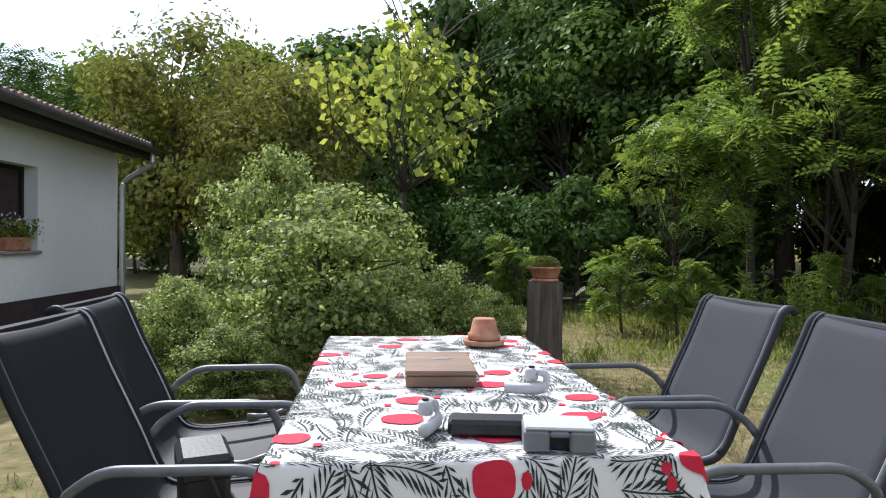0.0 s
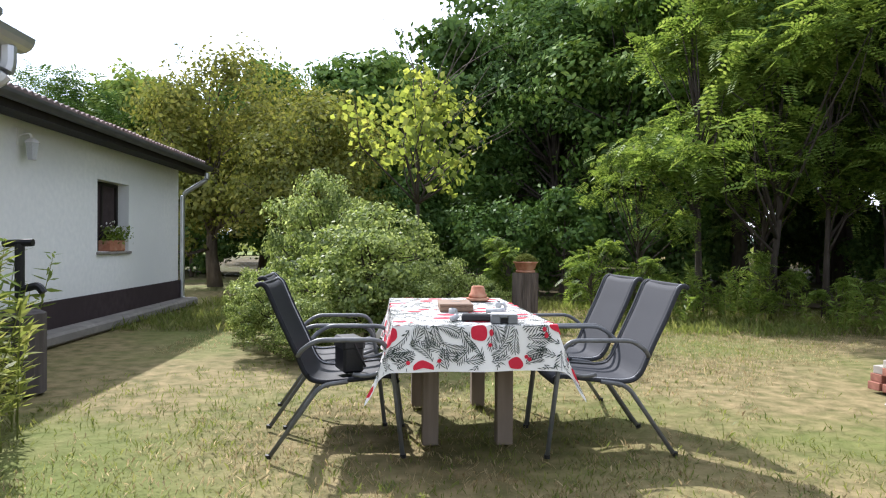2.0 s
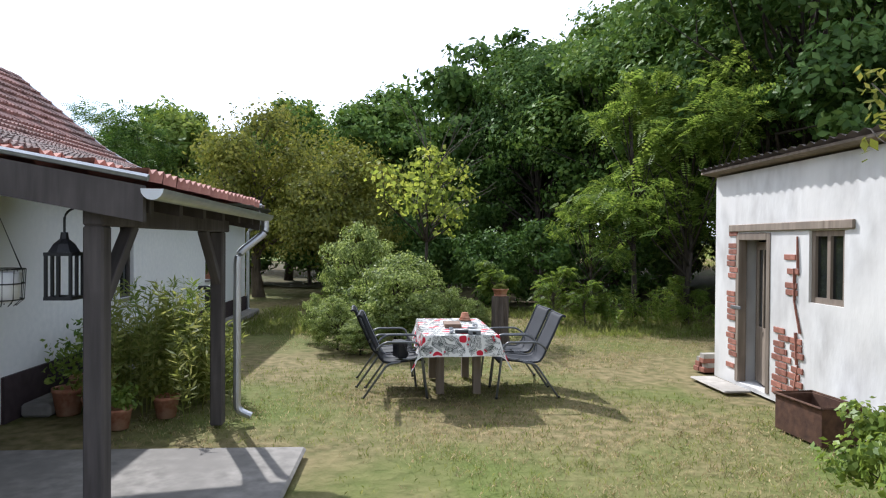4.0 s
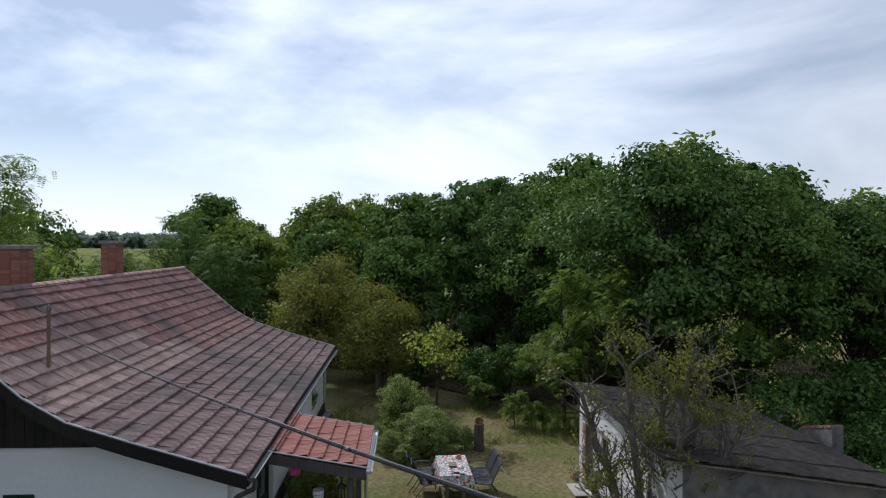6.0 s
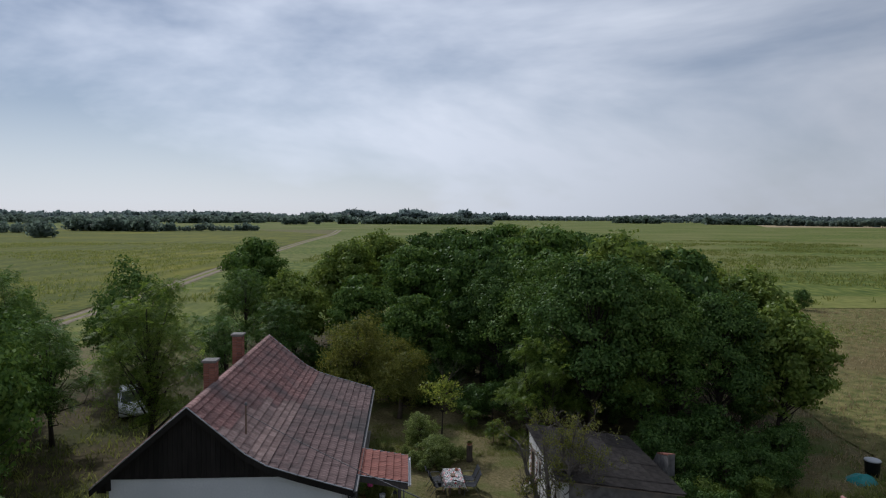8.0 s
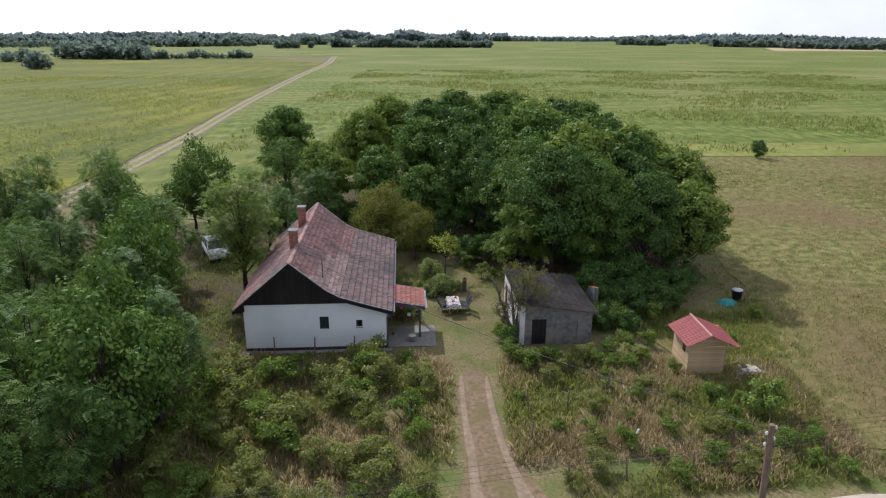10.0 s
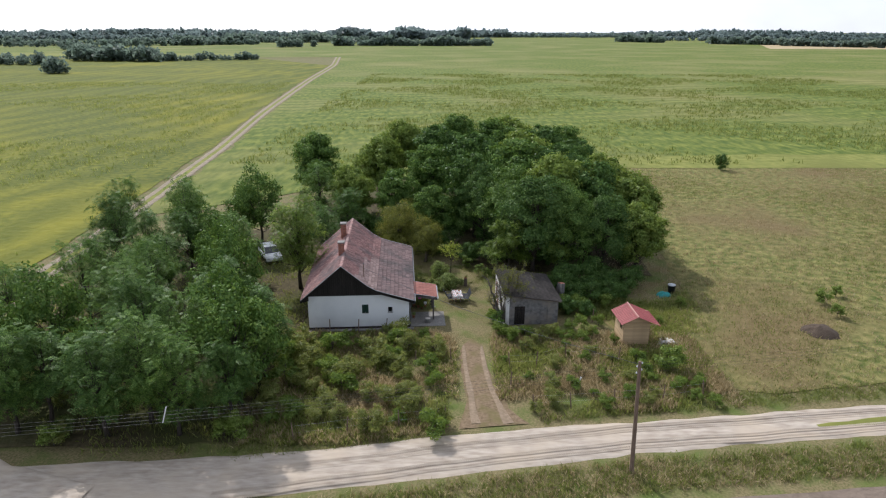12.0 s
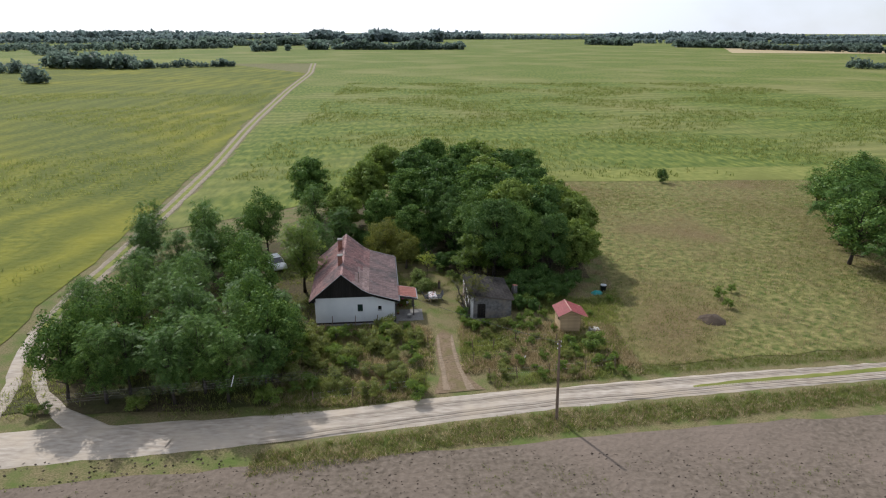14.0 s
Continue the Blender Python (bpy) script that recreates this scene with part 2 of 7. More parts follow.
sling_mat = surface("grey_mesh_fabric", (0.034, 0.036, 0.042), (0.05, 0.053, 0.06), scale=240, spec=0.15, rough=0.75, bump=0.25, dist=0.001)
# darker copy of the mesh fabric, with the left chairs' shade in its colour
sling_shaded_mat = surface("shaded_mesh_fabric", (0.01, 0.011, 0.014), (0.018, 0.019, 0.023), scale=240, spec=0.2, rough=0.6, bump=0.25, dist=0.001)
cloth_mat = surface("cotton_cloth", (0.76, 0.75, 0.72), (0.84, 0.83, 0.81), scale=300, rough=0.9, bump=0.1, big=3, c3=(0.78, 0.77, 0.74), dist=0.001)
print_red_mat = surface("red_print", (0.56, 0.02, 0.045), (0.66, 0.035, 0.065), scale=60, rough=0.85, bump=0.05)
print_green_mat = surface("dark_green_print", (0.02, 0.032, 0.026), (0.045, 0.06, 0.05), scale=60, rough=0.85, bump=0.05)
terracotta_mat = surface("terracotta", (0.3, 0.115, 0.065), (0.44, 0.2, 0.12), scale=25, rough=0.88, bump=0.2, big=6, c3=(0.5, 0.3, 0.2))
brown_wood_mat = surface("box_wood", (0.16, 0.1, 0.065), (0.27, 0.18, 0.12), scale=30, rough=0.6, bump=0.2, big=6, stretch=(0.12, 1, 1))
black_mat = surface("black_plastic", (0.012, 0.012, 0.013), (0.022, 0.022, 0.024), scale=80, rough=0.45, bump=0.1)
pale_grey_mat = surface("pale_grey_plastic", (0.42, 0.43, 0.44), (0.5, 0.51, 0.52), scale=60, rough=0.4, bump=0.03)
mid_grey_mat = surface("grey_plastic", (0.16, 0.17, 0.18), (0.22, 0.23, 0.24), scale=60, rough=0.45, bump=0.05)
white_mat = surface("white_paint", (0.74, 0.74, 0.73), (0.82, 0.82, 0.8), scale=20, rough=0.5, bump=0.05)
pink_mat = surface("pink_plastic", (0.6, 0.06, 0.27), (0.7, 0.1, 0.33), scale=20, rough=0.45, bump=0.05)
cable_mat = surface("black_cable", (0.025, 0.026, 0.028), (0.05, 0.052, 0.056), scale=60, rough=0.5, bump=0.1, spec=0.3)
tarp_mat = surface("teal_tarpaulin", (0.02, 0.2, 0.19), (0.05, 0.32, 0.3), scale=10, rough=0.5, bump=0.3)
bark_mat = surface("bark", (0.06, 0.048, 0.038), (0.16, 0.13, 0.105), scale=16, rough=0.95, bump=1.0, big=2, stretch=(1, 1, 0.2), dist=0.03)
pale_bark_mat = surface("grey_bark", (0.13, 0.11, 0.095), (0.28, 0.245, 0.215), scale=16, rough=0.95, bump=1.0, big=2, stretch=(1, 1, 0.2), dist=0.02)
# litter brown, made darker to carry the shade under the crowns
shaded_litter_mat = surface("shaded_leaf_litter", (0.05, 0.042, 0.024), (0.13, 0.105, 0.055), scale=2.5, rough=0.97, bump=0.9, big=0.15, c3=(0.07, 0.08, 0.025), dist=0.08, spec=0.1)
tyre_mat = surface("tyre_rubber", (0.015, 0.015, 0.015), (0.03, 0.03, 0.03), scale=40, rough=0.85, bump=0.2)
stone_mat = surface("pale_rubble", (0.35, 0.32, 0.28), (0.58, 0.54, 0.48), scale=9, rough=0.92, bump=0.5, isle=0.2)
soil_mat = surface("dark_soil", (0.05, 0.035, 0.025), (0.11, 0.08, 0.055), scale=8, rough=0.97, bump=1.0, dist=0.05)
glass_mat = plain_glass("window_glass", (0.015, 0.017, 0.018))

grove_leaf = leafy("deep_green_leaf", (0.042, 0.088, 0.017), (0.094, 0.17, 0.033), (0.182, 0.262, 0.058), 0.13)
locust_leaf = leafy("fresh_green_leaf", (0.062, 0.112, 0.02), (0.12, 0.182, 0.034), (0.205, 0.265, 0.06), 0.4)
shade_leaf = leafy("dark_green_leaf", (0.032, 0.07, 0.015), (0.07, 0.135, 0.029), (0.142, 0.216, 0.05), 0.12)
olive_leaf = leafy("olive_leaf", (0.072, 0.092, 0.018), (0.135, 0.152, 0.03), (0.23, 0.225, 0.052), 0.32)
grey_leaf = leafy("grey_green_leaf", (0.066, 0.108, 0.028), (0.126, 0.175, 0.05), (0.205, 0.245, 0.078), 0.22)
oak_leaf = leafy("yellow_green_leaf", (0.1, 0.14, 0.028), (0.18, 0.23, 0.042), (0.31, 0.33, 0.07), 0.42)
dark_bark_mat = surface("dark_bark", (0.03, 0.024, 0.019), (0.085, 0.07, 0.056), scale=16, rough=0.95, bump=1.0, big=2, stretch=(1, 1, 0.2), dist=0.02)
# darker copy of the zinc: the gutter's backlit shade is in the colour
dark_shaded_zinc_mat = surface("dark_shaded_zinc", (0.1, 0.1, 0.105), (0.17, 0.17, 0.175), scale=6, rough=0.5, bump=0.05, metal=0.6)
bush_leaf = leafy("pale_bush_leaf", (0.038, 0.066, 0.015), (0.155, 0.212, 0.05), (0.44, 0.5, 0.2), 0.34, 0.2)
shrub_leaf = leafy("garden_shrub_leaf", (0.078, 0.13, 0.024), (0.15, 0.215, 0.04), (0.255, 0.31, 0.075), 0.22)
weed_leaf = leafy("weed_leaf", (0.1, 0.13, 0.03), (0.16, 0.19, 0.05), (0.27, 0.27, 0.09), 0.4)
straw_blade = leafy("straw_blade", (0.18, 0.14, 0.065), (0.27, 0.225, 0.12), (0.4, 0.34, 0.2), 0.4)
grass_blade = leafy("grass_blade", (0.08, 0.115, 0.025), (0.135, 0.165, 0.04), (0.23, 0.23, 0.08), 0.35)
# distance haze is painted into both leaf colours below: paler and bluer
hazed_far_leaf = leafy("haze_paled_leaf", (0.09, 0.122, 0.098), (0.115, 0.15, 0.12), (0.14, 0.175, 0.138), 0.4)
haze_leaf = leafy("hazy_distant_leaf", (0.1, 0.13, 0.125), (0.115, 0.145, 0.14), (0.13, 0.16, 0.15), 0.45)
flower_mat = surface("petal", (0.72, 0.7, 0.68), (0.82, 0.8, 0.78), scale=30, rough=0.7, bump=0)
red_flower_mat = surface("red_petal", (0.5, 0.03, 0.05), (0.62, 0.06, 0.09), scale=30, rough=0.7, bump=0)


# ---- mesh tools ----
def to_mesh(name, bm, material, smooth=False):
    me = bpy.data.meshes.new(name)
    bm.to_mesh(me)
    bm.free()
    me.materials.append(material)
    if smooth:
        me.polygons.foreach_set("use_smooth", [True] * len(me.polygons))
    return me


def part(name, bm, material, parent=None, label="", smooth=False):
    ob = new(name, to_mesh(name, bm, material, smooth))
    ob.parent = parent
    return tagged(ob, label)


def thing(name, m, label, category, group="", kind=""):
    ob = new(name)
    ob.empty_display_size = 0.1
    ob.matrix_world = m
    return tagged(ob, label, category, group, kind)


def box(bm, x0, y0, z0, x1, y1, z1, m=None, bevel=0.0):
    r = bmesh.ops.create_cube(bm, size=1.0)
    vs = r["verts"]
    bmesh.ops.transform(bm, matrix=Matrix.LocRotScale(((x0 + x1) / 2, (y0 + y1) / 2, (z0 + z1) / 2), None, (abs(x1 - x0), abs(y1 - y0), abs(z1 - z0))), verts=vs)
    if bevel:
        es = list({e for v in vs for e in v.link_edges})
        out = bmesh.ops.bevel(bm, geom=es, offset=bevel, segments=1, affect="EDGES")
        vs = list({v for f in out["faces"] for v in f.verts} | {v for v in vs if v.is_valid})
    if m is not None:
        bmesh.ops.transform(bm, matrix=m, verts=[v for v in vs if v.is_valid])
    return bm


def boxes(*specs, bevel=0.0):
    bm = bmesh.new()
    for s in specs:
        box(bm, *s, bevel=bevel)
    return bm


def tube_data(points, radii, sides=8, closed=True):
    pts = [Vector(p) for p in points]
    vs, fs = [], []
    up = Vector((0.13, 0.21, 0.97))
    for i, p in enumerate(pts):
        d = (pts[min(i + 1, len(pts) - 1)] - pts[max(i - 1, 0)])
        d = d.normalized() if d.length > 1e-9 else Vector((0, 0, 1))
        a = d.cross(up if abs(d.dot(up)) < 0.95 else Vector((1, 0, 0))).normalized()
        b = d.cross(a)
        r = radii[i] if isinstance(radii, (list, tuple)) else radii
        for k in range(sides):
            w = 2 * math.pi * k / sides
            vs.append(p + (a * math.cos(w) + b * math.sin(w)) * r)
    for i in range(len(pts) - 1):
        for k in range(sides):
            k2 = (k + 1) % sides
            fs.append((i * sides + k, i * sides + k2, (i + 1) * sides + k2, (i + 1) * sides + k))
    if closed:
        fs.append(tuple(range(sides))[::-1])
        fs.append(tuple((len(pts) - 1) * sides + k for k in range(sides)))
    return vs, fs


def add_data(bm, vs, fs):
    made = [bm.verts.new(v) for v in vs]
    for f in fs:
        bm.faces.new([made[i] for i in f])
    return bm


def tube(points, radii, sides=8, bm=None, closed=True):
    bm = bm or bmesh.new()
    return add_data(bm, *tube_data(points, radii, sides, closed))


def lathe(profile, sides=20, bm=None, centre=(0, 0, 0)):
    """A turned shape from (radius, height) rows."""
    bm = bm or bmesh.new()
    rows = []
    for r, z in profile:
        rows.append([bm.verts.new((centre[0] + r * math.cos(2 * math.pi * k / sides), centre[1] + r * math.sin(2 * math.pi * k / sides), centre[2] + z)) for k in range(sides)])
    for a, b in zip(rows, rows[1:]):
        for k in range(sides):
            bm.faces.new((a[k], a[(k + 1) % sides], b[(k + 1) % sides], b[k]))
    bm.faces.new(rows[0][::-1])
    bm.faces.new(rows[-1])
    return bm


def rounded(points, radius=0.06, steps=5):
    """A path through points with rounded corners."""
    pts = [Vector(p) for p in points]
    out = [pts[0]]
    for a, p, b in zip(pts, pts[1:], pts[2:]):
        u, v = (a - p), (b - p)
        r = min(radius, u.length * 0.49, v.length * 0.49)
        s, e = p + u.normalized() * r, p + v.normalized() * r
        for k in range(steps + 1):
            t = k / steps
            out.append(s * (1 - t) ** 2 + p * 2 * t * (1 - t) + e * t ** 2)
    out.append(pts[-1])
    return out


def raw_mesh(name, verts, faces, material):
    me = bpy.data.meshes.new(name)
    me.from_pydata(verts, [], faces)
    me.materials.append(material)
    return me


def fast_quads(name, corners, material):
    """A mesh of loose four-cornered faces from an array (n, 4, 3)."""
    n = len(corners)
    me = bpy.data.meshes.new(name)
    me.vertices.add(n * 4)
    me.vertices.foreach_set("co", np.ascontiguousarray(corners, dtype=np.float32).ravel())
    me.loops.add(n * 4)
    me.loops.foreach_set("vertex_index", np.arange(n * 4, dtype=np.int32))
    me.polygons.add(n)
    me.polygons.foreach_set("loop_start", np.arange(0, n * 4, 4, dtype=np.int32))
    me.materials.append(material)
    me.update(calc_edges=True)
    return me


def unit(a):
    return a / np.maximum(np.linalg.norm(a, axis=-1, keepdims=True), 1e-9)


def leaf_quads(rng, centres, size, along=None, spread=1.0, width=0.5, droop=0.15, facing=None):
    """Rhombic leaves at the centres, their long axis along the given way with some spread, or their faces turned the given way."""
    n = len(centres)
    if facing is not None:
        up = unit(facing + rng.normal(size=(n, 3)) * 0.42)
        d = unit(np.cross(up, rng.normal(size=(n, 3))))
        s = np.cross(up, d)
        ln = (size * rng.uniform(0.65, 1.3, n))[:, None]
        mid = centres - d * ln * 0.06 + up * ln * 0.08
        return np.stack([centres - d * ln * 0.5, mid + s * ln * width * 0.5, centres + d * ln * 0.5, mid - s * ln * width * 0.5], axis=1)
    d = rng.normal(size=(n, 3))
    if along is not None:
        d = along + d * spread * 0.5
    d[:, 2] -= droop
    d = unit(d)
    s = unit(np.cross(d, rng.normal(size=(n, 3)) * 0.55 + np.array([0, 0, 1.0])))
    ln = (size * rng.uniform(0.65, 1.3, n))[:, None]
    base, tip = centres - d * ln * 0.5, centres + d * ln * 0.5
    mid = centres - d * ln * 0.06
    return np.stack([base, mid + s * ln * width * 0.5, tip, mid - s * ln * width * 0.5], axis=1)


def frond_quads(rng, centres, length, pairs=5):
    """Feathered leaves: leaflets in pairs along a drooping stalk."""
    n = len(centres)
    d = rng.normal(size=(n, 3))
    d[:, 2] = d[:, 2] * 0.35 - 0.25
    d = unit(d)
    s = unit(np.cross(d, np.array([0, 0, 1.0]) + rng.normal(size=(n, 3)) * 0.35))
    up = np.cross(s, d)
    ln = (length * rng.uniform(0.7, 1.25, n))[:, None]
    out = []
    for k in range(pairs):
        t = (k + 0.8) / pairs
        c = centres + d * ln * t - up * 0 - np.array([0, 0, 1.0]) * ln * 0.25 * t * t
        w = ln * 0.3 * (1.15 - 0.5 * abs(t - 0.4))
        for sign in (-1, 1):
            v = s * sign
            tip = c + v * w + d * w * 0.25
            mid = c + v * w * 0.5 + d * w * 0.12
            q = d * w * 0.26
            out.append(np.stack([c, mid + q, tip, mid - q], axis=1))
    return np.concatenate(out)


def tree_meshes(seed, height, radius, base, clumps, leaves, size, leaf, bark, trunk=0.14, frond=0, lean=0.3, bare=0.0, squash=1.0, twigs=0, low=0.15, tight=1.0, width=0.55, lobes=None):
    """Trunk with limbs, and a crown of leaf clumps set unevenly through an egg-shaped room."""
    rng = np.random.default_rng(seed)
    vs, fs = [], []

    def limb(points, radii, sides=6):
        v, f = tube_data(points, radii, sides)
        o = len(vs)
        vs.extend(v)
        fs.extend([tuple(i + o for i in q) for q in f])

    top = Vector((rng.normal() * lean, rng.normal() * lean, height * 0.86))
    knots = []
    for k in range(7):
        t = k / 6
        knots.append(Vector((top.x * t + rng.normal() * 0.05 * height * 0.1, top.y * t + rng.normal() * 0.05 * height * 0.1, top.z * t - 0.1 * (k == 0))))
    limb(knots, [trunk * (1.25 - 1.05 * (k / 6)) * (1.25 if k == 0 else 1) for k in range(7)], 8)
    mid, half = (height + base) / 2, (height - base) / 2
    centres = []
    hearts = []
    lobes = lobes or max(5, clumps // 13)
    for j in range(lobes):
        t = (j + 0.5) / lobes
        a = j * 2.39996 + rng.normal() * 0.3
        z = 1 - 2 * t * 0.93
        ring = math.sqrt(max(0.0, 1 - z * z)) * rng.uniform(0.5, 0.95)
        wob = 0.82 + 0.35 * noise.noise(Vector((math.cos(a), math.sin(a), z)) * 1.6 + Vector((seed, 0, 0)))
        c = np.array([math.cos(a) * ring * radius * wob, math.sin(a) * ring * radius * wob, mid + z * half * squash * rng.uniform(0.62, 0.86)])
        lr = radius * rng.uniform(0.26, 0.42)
        for _ in range(clumps // lobes):
            p = rng.normal(size=3)
            p[2] = p[2] * 0.8 + 0.35
            p /= np.linalg.norm(p)
            q = c + p * lr * rng.uniform(0.6, 1.1)
            q[2] = max(q[2], base * 0.75)
            centres.append(q)
            hearts.append(c)
    quads = []
    for i, q in enumerate(centres):
        if i % 4 == 0:
            t = min(max((q[2] - base) / max(height - base, 0.1) * 0.6 + 0.2, 0.15), 0.95)
            t = max(t * (0.55 + 0.45 * rng.random()), low)
            k = t * 6
            a = knots[int(k)].lerp(knots[min(int(k) + 1, 6)], k - int(k))
            e = Vector(q)
            m = a.lerp(e, 0.5) + Vector(rng.normal(size=3) * 0.12 * radius) + Vector((0, 0, 0.08 * radius))
            r = trunk * 0.34 * (1.1 - t)
            limb([a, a.lerp(m, 0.55), m, e], [r + 0.012, r * 0.75 + 0.01, r * 0.5 + 0.007, 0.006], 5)
        for _ in range(twigs):
            e = Vector(q)
            s = e + Vector(rng.normal(size=3)) * 0.16 * radius
            limb([e, e.lerp(s, 0.5) + Vector(rng.normal(size=3)) * 0.04, s + Vector((0, 0, 0.12))], [0.012, 0.009, 0.004], 4)
        if rng.random() < bare:
            continue
        cs = radius * rng.uniform(0.1, 0.17) * tight
        n = int(leaves * rng.uniform(0.6, 1.4))
        pts = q + np.clip(rng.normal(size=(n, 3)), -1.7, 1.7) * np.array([cs, cs, cs * 0.6])
        if frond:
            quads.append(frond_quads(rng, pts, size, frond))
        else:
            out = unit(unit(pts - hearts[i]) + unit(pts - q) * 0.5 + np.array([0, 0, 0.3]))
            quads.append(leaf_quads(rng, pts, size, width=width, facing=out))
    wood = raw_mesh("trunk", vs, fs, bark)
    wood.polygons.foreach_set("use_smooth", [True] * len(wood.polygons))
    crown = fast_quads("crown", np.concatenate(quads), leaf)
    return wood, crown


def plant(name, meshes, m, label, category, group="", scale=1.0, kind=""):
    """A tree or shrub with its trunk and crown as parts."""
    ob = thing(name, m, label, category, group, kind)
    ob.scale = (scale, scale, scale) if not isinstance(scale, tuple) else scale
    for nm, me in zip(("trunk", "crown"), meshes):
        c = new(nm, me)
        c.parent = ob
    return ob


# ---- ground, fields, roads ----
def wobble(x, y, s=0.25, seed=0.0):
    return noise.noise(Vector((x * s, y * s, seed)))


def ground_sheet():
    def steps(lo, hi, dense_lo, dense_hi, fine, growth):
        a = list(np.arange(dense_lo, dense_hi + fine, fine))
        d = fine
        while a[-1] < hi:
            d *= growth
            a.append(a[-1] + d)
        d = fine
        while a[0] > lo:
            d *= growth
            a.insert(0, a[0] - d)
        return a
    xs, ys = steps(-4800, 4800, -16, 22, 1.0, 1.35), steps(-900, 4900, -22, 16, 1.0, 1.35)
    verts = []
    for y in ys:
        for x in xs:
            near = math.exp(-((x - 2) ** 2 + (y + 2) ** 2) / 900)
            z = 0.035 * wobble(x, y, 0.35) * near
            verts.append((x, y, z - 0.02))
    w = len(xs)
    faces = [(j * w + i, j * w + i + 1, (j + 1) * w + i + 1, (j + 1) * w + i) for j in range(len(ys) - 1) for i in range(w - 1)]
    ob = new("ground", raw_mesh("ground", verts, faces, lawn_mat))
    return tagged(ob, "dry yellow-green grassy ground with bare earth patches", "ground", kind="structure")


ground_sheet()


def field(name, outline, z, material, label, category="field", ragged=0.6, step=4.0):
    """A patch of field on the ground with a ragged edge."""
    pts = []
    n = len(outline)
    for i in range(n):
        a, b = Vector((*outline[i], 0)), Vector((*outline[(i + 1) % n], 0))
        k = max(1, min(60, int((b - a).length / step)))
        for j in range(k):
            p = a.lerp(b, j / k)
            pts.append((p.x + ragged * wobble(p.x, p.y, 0.3, 3), p.y + ragged * wobble(p.x, p.y, 0.3, 7), z))
    bm = bmesh.new()
    f = bm.faces.new([bm.verts.new(p) for p in pts])
    if f.normal.z < 0:
        f.normal_flip()
    bmesh.ops.triangulate(bm, faces=[f])
    return tagged(part(name, bm, material), label, category, kind="structure")


field("meadow", [(16, -14.5), (62, -10), (400, 12), (420, 66), (14, 64), (14, 40), (24, 20), (22, 4), (12, -1)], 0.035, meadow_mat, "dry tan and green rough pasture with seed heads", "meadow", 1.2, 3)
field("field_1", [(-42.4, 30), (-46.4, 85), (-53.2, 145), (-64.6, 277), (-73, 412), (-92, 560), (700, 780), (1800, 700), (1900, 64), (24, 64), (-4, 58), (-22, 46), (-34, 36)], 0.05, crop_mat, "wide green crop field in faint rows", "field", 1.2)
field("field_2", [(-46.6, 30), (-45, 12), (-44.8, 2), (-43.2, -6), (-43.5, -12.5), (-58, -20), (-900, -120), (-1500, 300), (-170, 540), (-79, 412), (-69.6, 277), (-57.8, 145), (-50.4, 85)], 0.05, weed_mat, "green field with yellow flowering patches", "field", 1.2)
field("field_3", [(24, 62.5), (420, 64), (420, 78), (60, 76), (24, 72)], 0.09, strip_mat, "mown yellow-green strip at the field's edge", "field", 1.5, 3)
field("field_4", [(-160, 540), (-20, 560), (0, 820), (-220, 800)], 0.12, crop_mat, "bright green far field", "field", 2, 20)
field("field_5", [(430, 830), (1500, 700), (1900, 860), (520, 1050)], 0.14, stubble_mat, "pale stubble field far away", "field", 3, 30)
field("field_6", [(-700, 560), (-180, 560), (-200, 640), (-720, 660)], 0.12, strip_mat, "pale yellow-green far field", "field", 3, 30)
field("field_7", [(-4500, 520), (-165, 545), (-90, 560), (700, 785), (1850, 705), (4500, 400), (4500, 4700), (-4500, 4700)], 0.03, crop_mat, "green fields reaching to the horizon", "field", 3, 60)
# two dark sheets paint the tree shade onto the littered ground
field("wood_floor", [(-37, -20.5), (-14, -20), (-13.2, -7), (-13.6, 6), (-11.5, 19), (-20, 27), (-36, 18), (-39, 2), (-36.5, -8)], 0.045, shaded_litter_mat, "brown leaf litter and low weeds, the trees' shade put into the colour", "woodland floor", 1.5, 2)
field("grove_floor", [(3.5, 11), (9, 9.2), (20, 8), (22, 22), (19, 45), (-12, 47), (-21, 37), (-9, 21), (-1, 15)], 0.045, shaded_litter_mat, "brown leaf litter, the grove's shade put into the colour", "woodland floor", 1.2, 1.5)
field("ploughed_field", [(-60, -32.5), (-13.5, -27.6), (5, -25.9), (14.3, -24.8), (23.8, -23.8), (37, -23.0), (80, -19), (400, 0), (400, -400), (-400, -400), (-400, -70)], 0.03, plough_mat, "bare brown ploughed field with scattered clods", "field", 0.5, 2)


